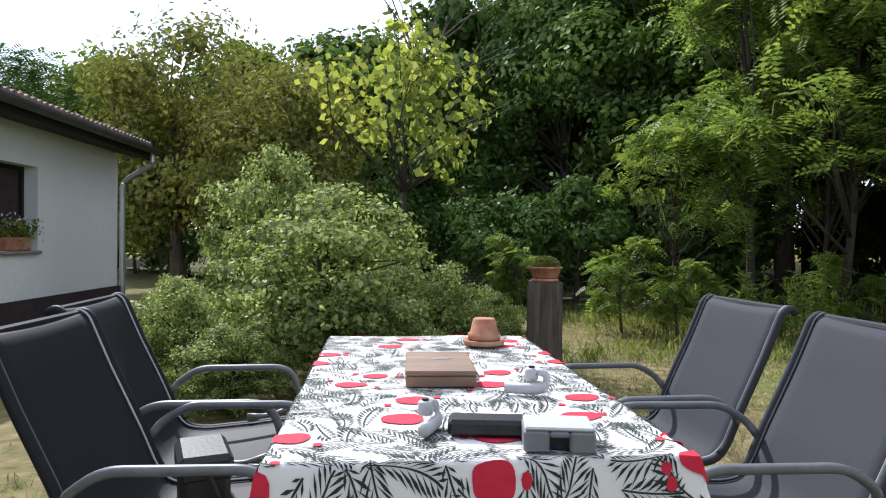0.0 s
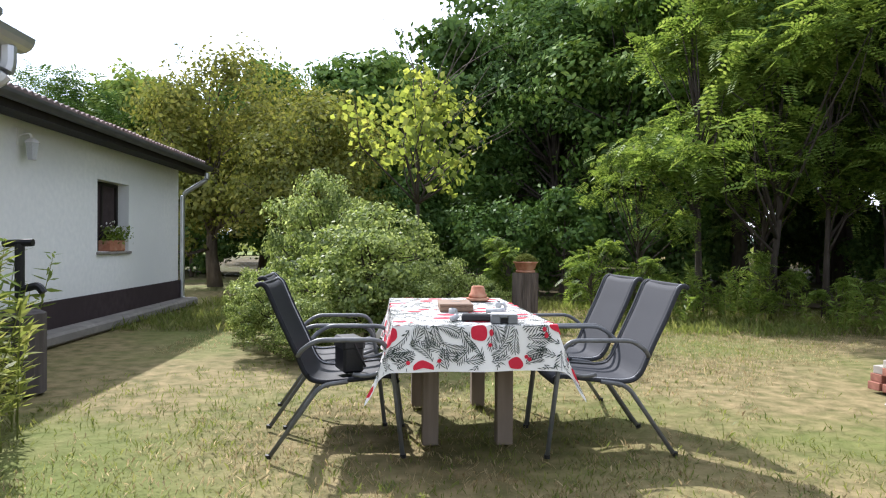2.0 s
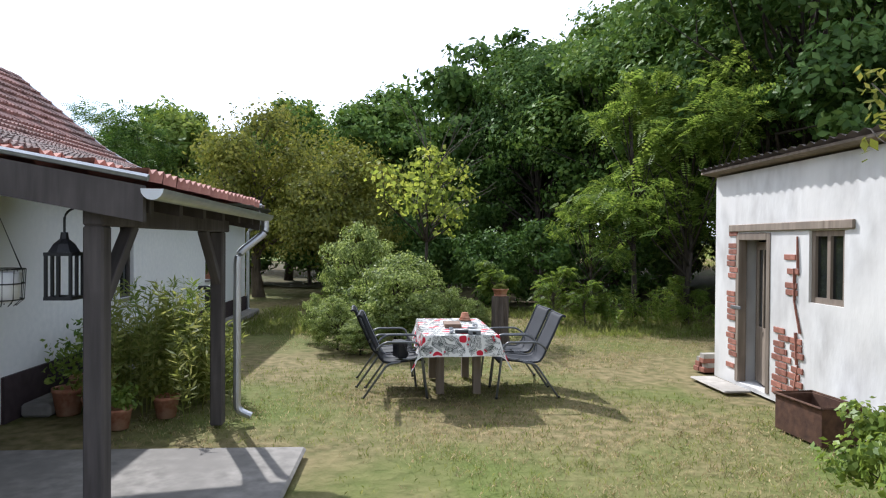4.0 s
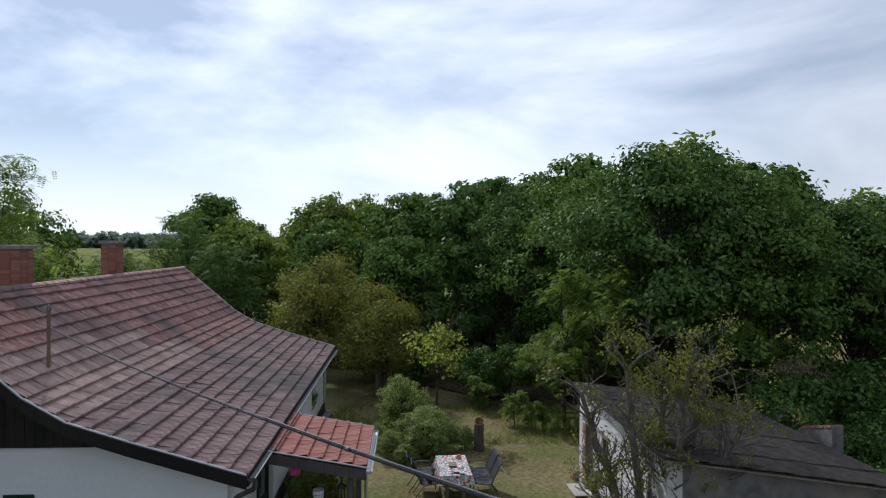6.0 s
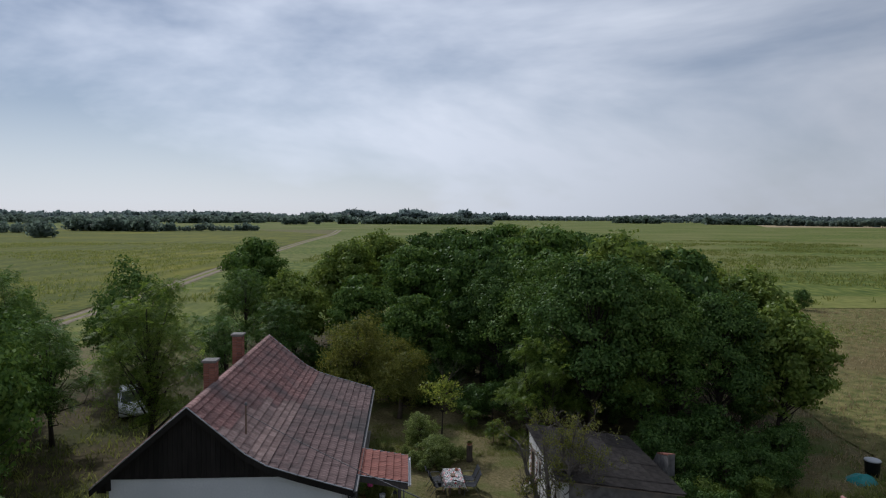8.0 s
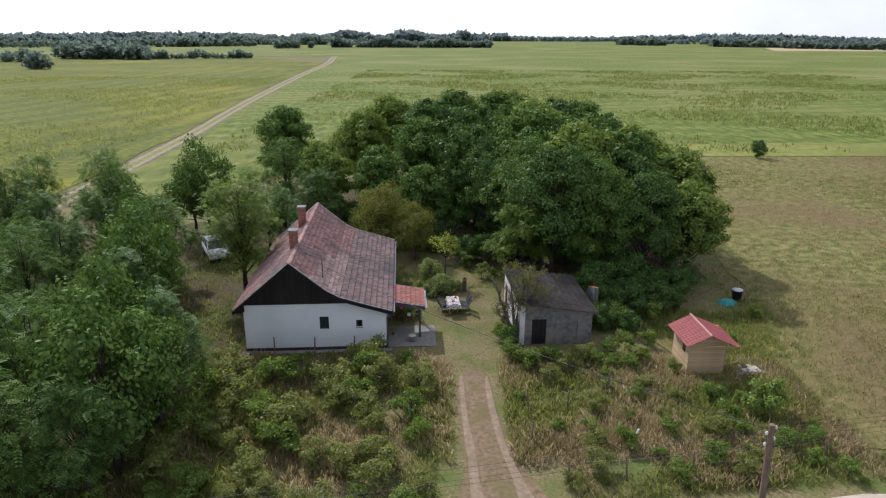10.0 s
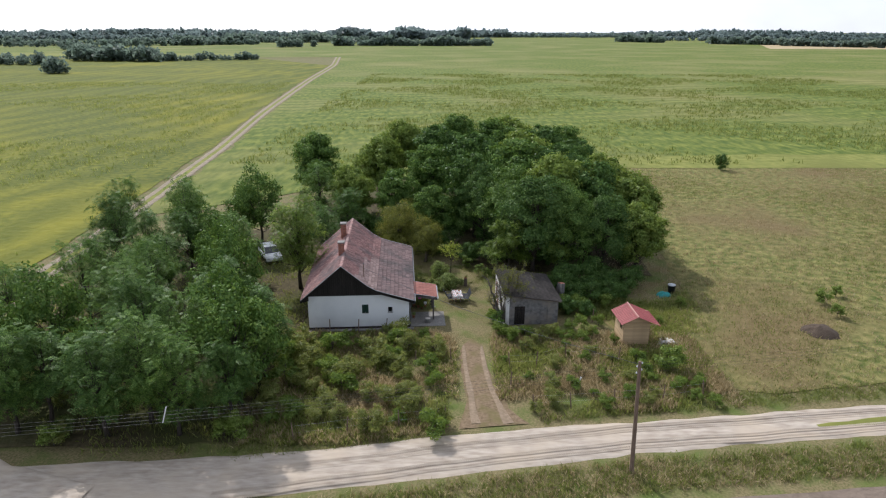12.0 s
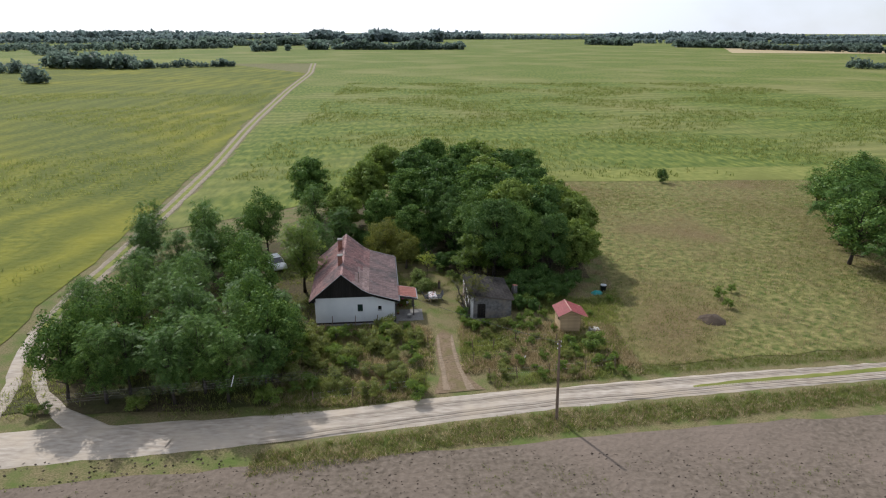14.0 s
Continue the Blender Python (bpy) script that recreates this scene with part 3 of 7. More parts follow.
def strip(name, rows, z, material, label, category="road", ragged=0.25, crown=0.0, step=1.2):
    """A way along rows of (x, y, half width), slightly uneven at its edges."""
    pts = [(Vector((x, y, 0)), w) for x, y, w in rows]
    line = []
    for (a, wa), (b, wb) in zip(pts, pts[1:]):
        k = max(1, int((b - a).length / (step if abs(a.y) < 60 else 12)))
        for j in range(k):
            line.append((a.lerp(b, j / k), wa + (wb - wa) * j / k))
    line.append(pts[-1])
    line = [((line[max(i - 2, 0)][0] + line[max(i - 1, 0)][0] + p + line[min(i + 1, len(line) - 1)][0] + line[min(i + 2, len(line) - 1)][0]) / 5, w) for i, (p, w) in enumerate(line)]
    bm = bmesh.new()
    rowsv = []
    for i, (p, w) in enumerate(line):
        d = (line[min(i + 1, len(line) - 1)][0] - line[max(i - 1, 0)][0]).normalized()
        s = Vector((-d.y, d.x, 0))
        l, r = w + ragged * wobble(p.x, p.y, 0.5, 11), w + ragged * wobble(p.x, p.y, 0.5, 17)
        cells = []
        for t in (-1, -0.8, -0.62, -0.45, -0.2, 0, 0.2, 0.45, 0.62, 0.8, 1):
            q = p + s * (t * (l if t < 0 else r))
            rut = -0.02 if abs(abs(t) - 0.55) < 0.15 else 0.012 * (1 - abs(t))
            cells.append(bm.verts.new((q.x, q.y, z + (rut * crown if abs(t) < 1 else -z - 0.03))))
        rowsv.append(cells)
    for a, b in zip(rowsv, rowsv[1:]):
        for k in range(len(a) - 1):
            bm.faces.new((a[k + 1], a[k], b[k], b[k + 1]))
    bmesh.ops.recalc_face_normals(bm, faces=bm.faces)
    return tagged(part(name, bm, material, smooth=True), label, category, kind="structure")


strip("road", [(-120, -45, 1.9), (-60, -29.6, 2.0), (-34, -25.0, 2.4), (-22, -23.8, 2.2), (-15, -23.2, 2.0), (-8, -22.2, 1.9), (-1.8, -21.1, 1.95), (6, -19.9, 1.8), (10, -19.3, 1.65), (16, -18.6, 1.6), (27, -17.3, 1.6), (42, -15.9, 1.45), (80, -12, 1.8), (250, 0, 1.8)], 0.055, sand_mat, "pale sandy dirt road with tyre tracks", crown=1.0)
TRACK = [(-40.9, -6), (-41.3, -2), (-42.3, 5.6), (-42.8, 17.5), (-44.6, 39), (-48.4, 85), (-55.5, 145), (-67, 277), (-76, 412), (-95, 560)]
strip("track", [(x, y, 1.15 + 0.002 * max(y, 0)) for x, y in TRACK], 0.075, strip_mat, "grassy farm track curving off along the fields", crown=1.0)
for side in (-1, 1):
    rows = []
    for i, (x, y) in enumerate(TRACK):
        a, b = Vector((*TRACK[max(i - 1, 0)], 0)), Vector((*TRACK[min(i + 1, len(TRACK) - 1)], 0))
        d = (b - a).normalized()
        o = side * (0.75 + 0.0015 * max(y, 0))
        rows.append((x - d.y * o, y + d.x * o, 0.44 + 0.0009 * max(y, 0)))
    strip("track_rut", rows, 0.1, rut_mat, "bare pale wheel rut of the farm track", "road", 0.2, 0.3)
strip("track_arm", [(-20.0, -24.6, 0.8), (-25.5, -23.6, 1.2), (-29.6, -21.5, 0.95), (-32.5, -19.1, 0.75), (-35.2, -16.0, 0.65), (-38.4, -10, 0.5), (-40.6, -3, 0.45)], 0.115, sand_mat, "sandy arm of the farm track curving to the road", crown=0.8)
strip("track_arm", [(-41, -26.9, 1.2), (-37.6, -24.6, 1.0), (-36.2, -21.0, 0.8), (-37.3, -16.2, 0.7), (-39.8, -11.1, 0.6), (-41.7, -4, 0.5)], 0.125, sand_mat, "second sandy arm of the farm track at the bend", crown=0.8)
strip("driveway", [(1.0, -5.2, 0.12), (1.0, -6.2, 0.75), (0.95, -8, 0.98), (1.1, -12, 1.1), (1.6, -16, 1.5), (2.0, -19, 2.4)], 0.03, drive_mat, "worn earth driveway with thin grass along its middle", "driveway", 0.5, 0.6)
for name, dx in (("wheel_rut", -0.72), ("wheel_rut", 0.72)):
    strip(name, [(1.0 + dx, -6, 0.08), (0.95 + dx, -8, 0.17), (1.1 + dx, -12, 0.2), (1.5 + dx * 1.2, -16, 0.26), (1.9 + dx * 1.6, -18.6, 0.4)], 0.046, drive_rut_mat, "bare sandy wheel rut of the driveway", "driveway", 0.12, 0.3)
strip("road_crown", [(21.5, -18.3, 0.1), (25, -17.75, 0.35), (32, -17.0, 0.4), (42, -15.75, 0.4), (60, -14.0, 0.4), (80, -12.1, 0.3)], 0.085, strip_mat, "grassy strip between the wheel tracks of the sand road", "road", 0.3, 0.2)
tread = bmesh.new()
for k in range(420):
    x = -14 + k * 0.14
    y = np.interp(x, [-15, -8, -1.8, 6, 10, 16, 27, 42, 60], [-24.1, -22.7, -21.4, -20, -19.3, -18.7, -17.4, -15.9, -14.1])
    for o in (-1.05, -0.5, 0.62, 1.1):
        yy = y + o + 0.12 * wobble(x, o, 0.3, 5)
        for side in (-1, 1):
            box(tread, -0.035, -0.1, 0.04, 0.035, 0.1, 0.085, Matrix.Translation((x, yy + 0.09 * side, 0)) @ pose(0, 0, 0, 0, 0, 10 + side * 35))
tagged(part("tyre_print", tread, sand_mat), "herringbone tractor tyre prints pressed in the sand road", "tyre print", kind="stuff")


# ---- farmhouse ----
HOUSE = pose(-4.2, -3.72, 0, 0, 0, 3.4)
house = thing("farmhouse", HOUSE, "white plastered farmhouse with an old red-brown tiled roof", "house")
HW, HL = 8.4, 13.65
RIDGE_U, RIDGE_Z, V0, V1 = -5.5, 5.74, -0.3, 13.82
PROFILE = [(-8.95, 2.78), (RIDGE_U, RIDGE_Z), (-3.45, 4.0), (-2.7, 3.56), (-1.6, 3.2), (0.42, 2.6)]


def roof_z(u):
    return float(np.interp(u, [p[0] for p in PROFILE], [p[1] for p in PROFILE]))


def wall_plate(outline, thick, holes=(), axis="v"):
    """An upright wall from an outline of (along, z) with square holes cut through, thick inwards."""
    cuts_a = sorted({a for a, z in outline} | {h[0] for h in holes} | {h[1] for h in holes})
    bm = bmesh.new()
    top = [(a, z) for a, z in outline]
    ta, tz = [p[0] for p in top], [p[1] for p in top]
    for a0, a1 in zip(cuts_a, cuts_a[1:]):
        spans = [(0.0, None)]
        hs = [h for h in holes if h[0] <= a0 + 1e-6 and h[1] >= a1 - 1e-6]
        if hs:
            h = hs[0]
            spans = [(0.0, h[2]), (h[3], None)]
        for z0, z1 in spans:
            zl = z1 if z1 is not None else float(np.interp(a0, ta, tz))
            zr = z1 if z1 is not None else float(np.interp(a1, ta, tz))
            c = []
            for t in (0.0, thick):
                for a, z in ((a0, z0), (a1, z0), (a1, zr), (a0, zl)):
                    c.append(bm.verts.new((a, t, z) if axis == "u" else (t, a, z)))
            for q in ((0, 1, 2, 3), (7, 6, 5, 4), (0, 4, 5, 1), (1, 5, 6, 2), (2, 6, 7, 3), (3, 7, 4, 0)):
                bm.faces.new([c[i] for i in q])
    bmesh.ops.remove_doubles(bm, verts=bm.verts, dist=1e-5)
    bmesh.ops.recalc_face_normals(bm, faces=bm.faces)
    return bm


# south wall: white plaster, the gable triangle boarded dark
GABLE_Z = 3.16
SW = [(-HW, GABLE_Z), (-2.55, GABLE_Z), (-2.5, 3.42), (-1.6, 3.1), (0, 2.64)]
part("wall", wall_plate(SW, 0.4, [(-3.92, -3.42, 1.5, 2.25), (-1.78, -1.4, 1.5, 1.98)], "u"), plaster_mat, house, "white plastered gable wall")
ew = wall_plate([(0.4, 2.6), (HL, 2.6)], -0.4, [(2.3, 4.05, 0.0, 2.06), (6.7, 7.15, 1.0, 2.05), (10.5, 11.5, 1.03, 2.03)], "v")
part("wall", ew, plaster_mat, house, "white plastered long wall with door and windows")
nw = wall_plate([(-HW, GABLE_Z), (RIDGE_U, 5.5), (-3.45, 3.85), (-2.7, 3.4), (-1.6, 3.08), (-0.4, 2.6)], 0.4, (), "u")
bmesh.ops.translate(nw, vec=(0, HL - 0.4, 0), verts=nw.verts)
part("wall", nw, plaster_mat, house)
ww = wall_plate([(0.4, 3.1), (HL - 0.4, 3.1)], 0.4, (), "v")
bmesh.ops.translate(ww, vec=(-HW, 0, 0), verts=ww.verts)
part("wall", ww, plaster_mat, house)
part("house_floor", boxes((-HW + 0.4, 0.4, 0.02, -0.4, HL - 0.4, 0.12)), concrete_mat, house, "grey concrete floor indoors")

# boarded gable
u = -HW - 0.42
while u < -2.5:
    w = 0.17
    zt = roof_z(u + w / 2) - 0.1
    zb = GABLE_Z - 0.06 if u > -HW - 0.05 else max(roof_z(u) - 0.5, 2.6)
    if zt - zb > 0.06:
        bm = bmesh.new()
        za, zc = roof_z(u) - 0.1, roof_z(u + w) - 0.1
        vs = [(u + 0.004, -0.05, zb), (u + w - 0.004, -0.05, zb), (u + w - 0.004, -0.05, zc), (u + 0.004, -0.05, za)]
        vs += [(x, -0.004, z) for x, y, z in vs]
        add_data(bm, vs, [(0, 1, 2, 3), (7, 6, 5, 4), (0, 4, 5, 1), (1, 5, 6, 2), (2, 6, 7, 3), (3, 7, 4, 0)])
        part("gable_board", bm, dark_wood_mat, house)
    u += w
bm = bmesh.new()
add_data(bm, [(-HW + 0.1, 0.02, GABLE_Z), (-2.5, 0.02, GABLE_Z), (-2.5, 0.02, 3.42), (-3.45, 0.02, 3.85), (RIDGE_U, 0.02, 5.6), (-HW + 0.1, 0.02, 3.18)], [(0, 1, 2, 3, 4, 5)])
part("gable_backing", bm, dark_wood_mat, house)
part("plinth", boxes((-HW - 0.03, -0.035, 0, 0.035, -0.002, 0.26), (0.002, -0.035, 0, 0.035, 2.28, 0.4), (0.002, 4.07, 0, 0.035, HL + 0.03, 0.46)), plinth_mat, house, "dark painted plinth")
for c in ((-HW - 0.25, -0.42, 0, 0.35, -0.04, 0.1), (0.04, 4.3, 0, 0.34, HL + 0.1, 0.14)):
    part("footing", boxes(c, bevel=0.03), concrete_mat, house, "worn concrete ledge along the wall's foot")


def tile_block(w, l, waves=2):
    """One roof tile, two rolls wide, its lower edge lifted."""
    n = waves * 4
    vs, fs = [], []
    for z0, y in ((0.062, 0.0), (0.008, l)):
        for k in range(n + 1):
            vs.append((w * k / n, y, z0 + 0.016 * math.cos(2 * math.pi * waves * k / n)))
    vs.append((0, 0.0, 0.0)), vs.append((w, 0.0, 0.0))
    for k in range(n):
        fs.append((k, k + 1, n + 2 + k, n + 1 + k))
    fs.append((2 * n + 2,) + tuple(range(0, n + 1))[::1] + (2 * n + 3,))
    return vs, fs


def tile_slope(parent, u0, z0, u1, z1, v0, v1, material, wide=0.235, course=0.335, singles=None, name="roof_tile", skip=None, lift=0.0):
    """Courses of tiles from the lower edge (u0, z0) to the upper (u1, z1)."""
    low, high = Vector((u0, 0, z0)), Vector((u1, 0, z1))
    up = (high - low)
    length = up.length
    rows = max(1, round(length / course))
    c = length / rows
    cols = max(1, round((v1 - v0) / wide))
    w = (v1 - v0) / cols
    upn = up.normalized()
    along = Vector((0, 1, 0)) if u1 < u0 else Vector((0, -1, 0))
    nrm = along.cross(upn)
    vs, fs = tile_block(w * 0.985, c * 1.12)
    base = raw_mesh(name, vs, fs, material)
    rng = random.Random(int(abs(u0 * 31 + v0 * 17)) + rows)
    bigv, bigf = [], []
    for r in range(rows):
        for k in range(cols):
            v = v0 + k * w if along.y > 0 else v1 - k * w
            o = low + upn * (c * r) + Vector((0, v, 0)) + nrm * (lift + 0.014 + rng.uniform(0, 0.008))
            m = Matrix.Translation(o) @ Matrix((along, upn, nrm)).transposed().to_4x4() @ pose(0, 0, 0, rng.uniform(-1.2, 1.2) - 3.2, rng.uniform(-0.8, 0.8), rng.uniform(-1.3, 1.3))
            if skip and skip(r, v):
                continue
            if singles and singles(r, v):
                ob = new(name, base)
                ob.parent = parent
                ob.matrix_basis = m
            else:
                n0 = len(bigv)
                bigv.extend([m @ Vector(p) for p in vs])
                bigf.extend([tuple(i + n0 for i in f) for f in fs])
    if bigv:
        ob = new("tiling", raw_mesh("tiling", bigv, bigf, material))
        ob.parent = parent
        tagged(ob, kind="stuff")


roof = part("roof", bmesh.new(), dark_wood_mat, house, "old red-brown clay tile roof with a flatter lower slope")
rb = bmesh.new()
lower = []
for v in (V0, V1):
    lower.append([rb.verts.new((u, v, z - 0.02)) for u, z in PROFILE] + [rb.verts.new((u, v, z - 0.12)) for u, z in PROFILE[::-1]])
n = len(lower[0])
rb.faces.new(lower[0]), rb.faces.new(lower[1][::-1])
for k in range(n):
    rb.faces.new((lower[0][k], lower[1][k], lower[1][(k + 1) % n], lower[0][(k + 1) % n]))
bmesh.ops.recalc_face_normals(rb, faces=rb.faces)
rb.to_mesh(roof.data)
rb.free()

for (ua, za), (ub, zb) in zip(PROFILE[1:], PROFILE[2:]):
    def bleached(r, v, ub=ub):
        edge = 7.2 + 3.0 * noise.noise(Vector((r * 0.9, ub, 2.0))) + 0.8 * noise.noise(Vector((v * 1.3, r * 1.7, ub)))
        return v < edge if -2.8 < ub < -2.6 else v < edge - 1.6 * r - 0.8 and r < 4 if ub < -3 else False
    base_mat = dark_tile_mat if ub > -2.6 else tile_mat
    alone = (lambda r, v: v < 4.2) if ub > 0 else None
    tile_slope(roof, ub, zb, ua, za, V0, V1, base_mat, singles=alone, skip=bleached)
    tile_slope(roof, ub, zb, ua, za, V0, V1, pale_tile_mat, singles=alone, skip=lambda r, v: not bleached(r, v))
tile_slope(roof, PROFILE[0][0], PROFILE[0][1], RIDGE_U, RIDGE_Z, V0, V1, tile_mat)
k = V0
while k < V1 - 0.1:
    bm = bmesh.new()
    vs, fs = [], []
    for j, v in enumerate((k, k + 0.36)):
        for i in range(7):
            a = math.pi * i / 6
            r = 0.125 + 0.015 * (1 - j)
            vs.append((RIDGE_U + r * math.cos(a) * 1.1, v, RIDGE_Z - 0.035 + r * math.sin(a) * 0.75))
    fs = [(i, i + 1, 8 + i, 7 + i) for i in range(6)] + [tuple(range(7))]
    part("ridge_tile", add_data(bm, vs, fs), tile_mat, roof)
    k += 0.335
# verge boards and gutter
for v in (V0 - 0.03, V1):
    bm = bmesh.new()
    for (ua, za), (ub, zb) in zip(PROFILE, PROFILE[1:]):
        vs = [(ua, v, za - 0.2), (ub, v, zb - 0.2), (ub, v, zb + 0.035), (ua, v, za + 0.035)]
        vs += [(x, v + 0.03, z) for x, y, z in vs]
        add_data(bm, vs, [(3, 2, 1, 0), (4, 5, 6, 7), (0, 1, 5, 4), (1, 2, 6, 5), (2, 3, 7, 6), (3, 0, 4, 7)])
    part("verge_board", bm, dark_wood_mat, roof, "dark verge board")
for v in (V0 - 0.02, V1 + 0.02):
    for side in (PROFILE[:2], PROFILE[1:]):
        part("verge_trim", tube([(p[0], v, p[1] + 0.06) for p in side], 0.026, 6), zinc_mat, roof, "thin zinc verge trim")


def gutter(points, radius=0.065):
    """A half-round channel along a line, with thickness."""
    bm = bmesh.new()
    a, b = Vector(points[0]), Vector(points[1])
    d = (b - a).normalized()
    s = Vector((d.y, -d.x, 0)).normalized()
    rings = []
    for p in (a, b):
        outer = [p + s * (radius * math.cos(w)) + Vector((0, 0, radius * math.sin(w))) for w in [math.pi + math.pi * i / 8 for i in range(9)]]
        inner = [p + s * ((radius - 0.006) * math.cos(w)) + Vector((0, 0, (radius - 0.006) * math.sin(w) + 0.001)) for w in [2 * math.pi - math.pi * i / 8 for i in range(9)]]
        rings.append([bm.verts.new(q) for q in outer + inner])
    n = len(rings[0])
    for k in range(n):
        bm.faces.new((rings[0][k], rings[0][(k + 1) % n], rings[1][(k + 1) % n], rings[1][k]))
    for r, p in zip(rings, (a, b)):
        bm.faces.new(r[:9])
    bmesh.ops.recalc_face_normals(bm, faces=bm.faces)
    return bm


part("gutter", gutter([(0.5, V0, 2.6), (0.5, V1 + 0.05, 2.58)], 0.078), dark_shaded_zinc_mat, house, "half-round zinc gutter")
part("downpipe", tube(rounded([(0.5, V1 - 0.1, 2.46), (0.5, V1 - 0.1, 2.34), (0.07, HL + 0.02, 2.05), (0.07, HL + 0.02, 0.12), (0.2, HL + 0.02, 0.05)], 0.1), 0.042, 10), zinc_mat, house, "zinc downpipe with a swan neck")
part("downpipe", tube(rounded([(0.5, 0.0, 2.46), (0.5, 0.0, 2.3), (0.09, 0.12, 2.08), (0.09, 0.12, 0.1)], 0.1), 0.046, 10), dark_shaded_zinc_mat, house, "zinc downpipe with a swan neck")
bm = boxes((0.18, V0 + 0.02, 2.44, 0.44, V1 - 0.02, 2.47), (0.42, V0 + 0.02, 2.44, 0.445, V1 - 0.02, 2.6))
part("eaves_board", bm, dark_wood_mat, house, "dark eaves boards")


def brick_stack(parent, x0, y0, z0, x1, y1, z1):
    """Courses of bricks round a square stack, joints set back."""
    core = part("stack_core", boxes((x0 + 0.012, y0 + 0.012, z0, x1 - 0.012, y1 - 0.012, z1)), concrete_mat, parent)
    h, n = 0.075, 2
    z, r = z0 + 0.45, 0
    me = to_mesh("brick", boxes((0, 0, 0, 0.225, 0.1, 0.063)), brick_mat)
    while z + h < z1:
        for (ox, oy, rot) in ((x0, y0, 0), (x1, y0, 90), (x1, y1, 180), (x0, y1, 270)):
            for k in range(n):
                ob = new("brick", me)
                ob.parent = parent
                d = 0.0 if r % 2 else -0.004
                ob.matrix_basis = Matrix.Translation((ox, oy, z)) @ pose(0, 0, 0, 0, 0, rot) @ pose(k * 0.235 + 0.002 + (r % 2) * 0.006, d, 0)
        z += h
        r += 1


for cu, cv, zt in ((-5.75, 3.5, 6.62), (-6.0, 8.9, 6.72)):
    ch = thing("chimney", HOUSE @ pose(cu, cv, 0), "red brick chimney with a cement cap on the ridge", "chimney")
    brick_stack(ch, -0.24, -0.24, 4.85, 0.24, 0.24, zt)
    part("cap", boxes((-0.3, -0.3, zt - 0.02, 0.3, 0.3, zt + 0.07), bevel=0.01), concrete_mat, ch, "grey cement cap")

mast = thing("roof_mast", HOUSE @ pose(-3.75, 1.1, 0), "rusty steel service mast rising through the roof", "mast")
part("pipe", tube([(0, 0, 3.7), (0, 0, 5.45)], 0.035, 10), post_mat, mast)
part("cap", lathe([(0.05, 5.44), (0.05, 5.5), (0.02, 5.55)], 10), steel_mat, mast)


def window_unit(name, m, w, h, label, bars=1, depth=0.12, wood=None, pane=None):
    """A framed window set in a wall opening: the wall's face is y = 0 and the window lies behind it."""
    wood = wood or porch_wood_mat
    ob = thing(name, m, label, "window", kind="structure")
    f = 0.05
    part("window_frame", boxes((0, depth, 0, f, depth + 0.06, h), (w - f, depth, 0, w, depth + 0.06, h), (f, depth, 0, w - f, depth + 0.06, f), (f, depth, h - f, w - f, depth + 0.06, h), *[(w * (k + 1) / (bars + 1) - 0.02, depth, f, w * (k + 1) / (bars + 1) + 0.02, depth + 0.06, h - f) for k in range(bars)]), wood, ob)
    edges = [f] + [w * (k + 1) / (bars + 1) for k in range(bars)] + [w - f]
    for a, b in zip(edges, edges[1:]):
        part("pane", boxes((a + 0.021, depth + 0.025, f + 0.001, b - 0.021, depth + 0.03, h - f - 0.001)), pane or glass_mat, ob)
    part("window_sill", boxes((-0.03, -0.04, -0.04, w + 0.03, depth, -0.002), bevel=0.006), concrete_mat, ob)
    return ob


south = lambda x, z: HOUSE @ pose(x, 0, z)
east = lambda v, z: HOUSE @ pose(0, v, z, 0, 0, 90)
w1 = window_unit("window_1", south(-3.92, 1.5), 0.5, 0.75, "small dark window with green shutters half closed", 0)
part("shutter", boxes((-0.02, -0.03, 0, 0.24, -0.005, 0.75), (0.26, -0.03, 0, 0.52, -0.005, 0.75), bevel=0.004), green_door_mat, w1, "dark green shutter")
window_unit("window_2", south(-1.78, 1.5), 0.38, 0.48, "small square dark window", 0)
window_unit("window_3", east(10.5, 1.03), 1.0, 1.0, "deep-set window with closed dark brown shutters in a white reveal", 1, 0.16, dark_wood_mat, plinth_mat)
window_unit("window_4", east(6.7, 1.0), 0.45, 1.05, "narrow dark brown window under the porch", 0, 0.05)

door = thing("door_1", east(2.3, 0), "dark green double house door with glass lights", "door", kind="structure")
part("door_frame", boxes((0, 0.1, 0, 0.06, 0.2, 2.06), (1.69, 0.1, 0, 1.75, 0.2, 2.06), (0.06, 0.1, 2.0, 1.69, 0.2, 2.06)), green_door_mat, door)
for x0, x1 in ((0.065, 0.83), (0.835, 1.685)):
    leafp = part("door_leaf", boxes((x0, 0.13, 0.02, x1, 0.17, 0.75), (x0, 0.13, 0.75, x0 + 0.12, 0.17, 1.98), (x1 - 0.12, 0.13, 0.75, x1, 0.17, 1.98), (x0 + 0.12, 0.13, 1.86, x1 - 0.12, 0.17, 1.98), bevel=0.004), green_door_mat, door)
    part("pane", boxes((x0 + 0.121, 0.145, 0.751, x1 - 0.121, 0.152, 1.859)), glass_mat, door)
part("door_handle", tube(rounded([(0.86, 0.125, 0.98), (0.86, 0.08, 0.98), (0.74, 0.08, 0.98)], 0.02), 0.009, 8, boxes((0.84, 0.118, 0.86, 0.88, 0.129, 1.08))), zinc_mat, door, "bright metal handle on a long plate")

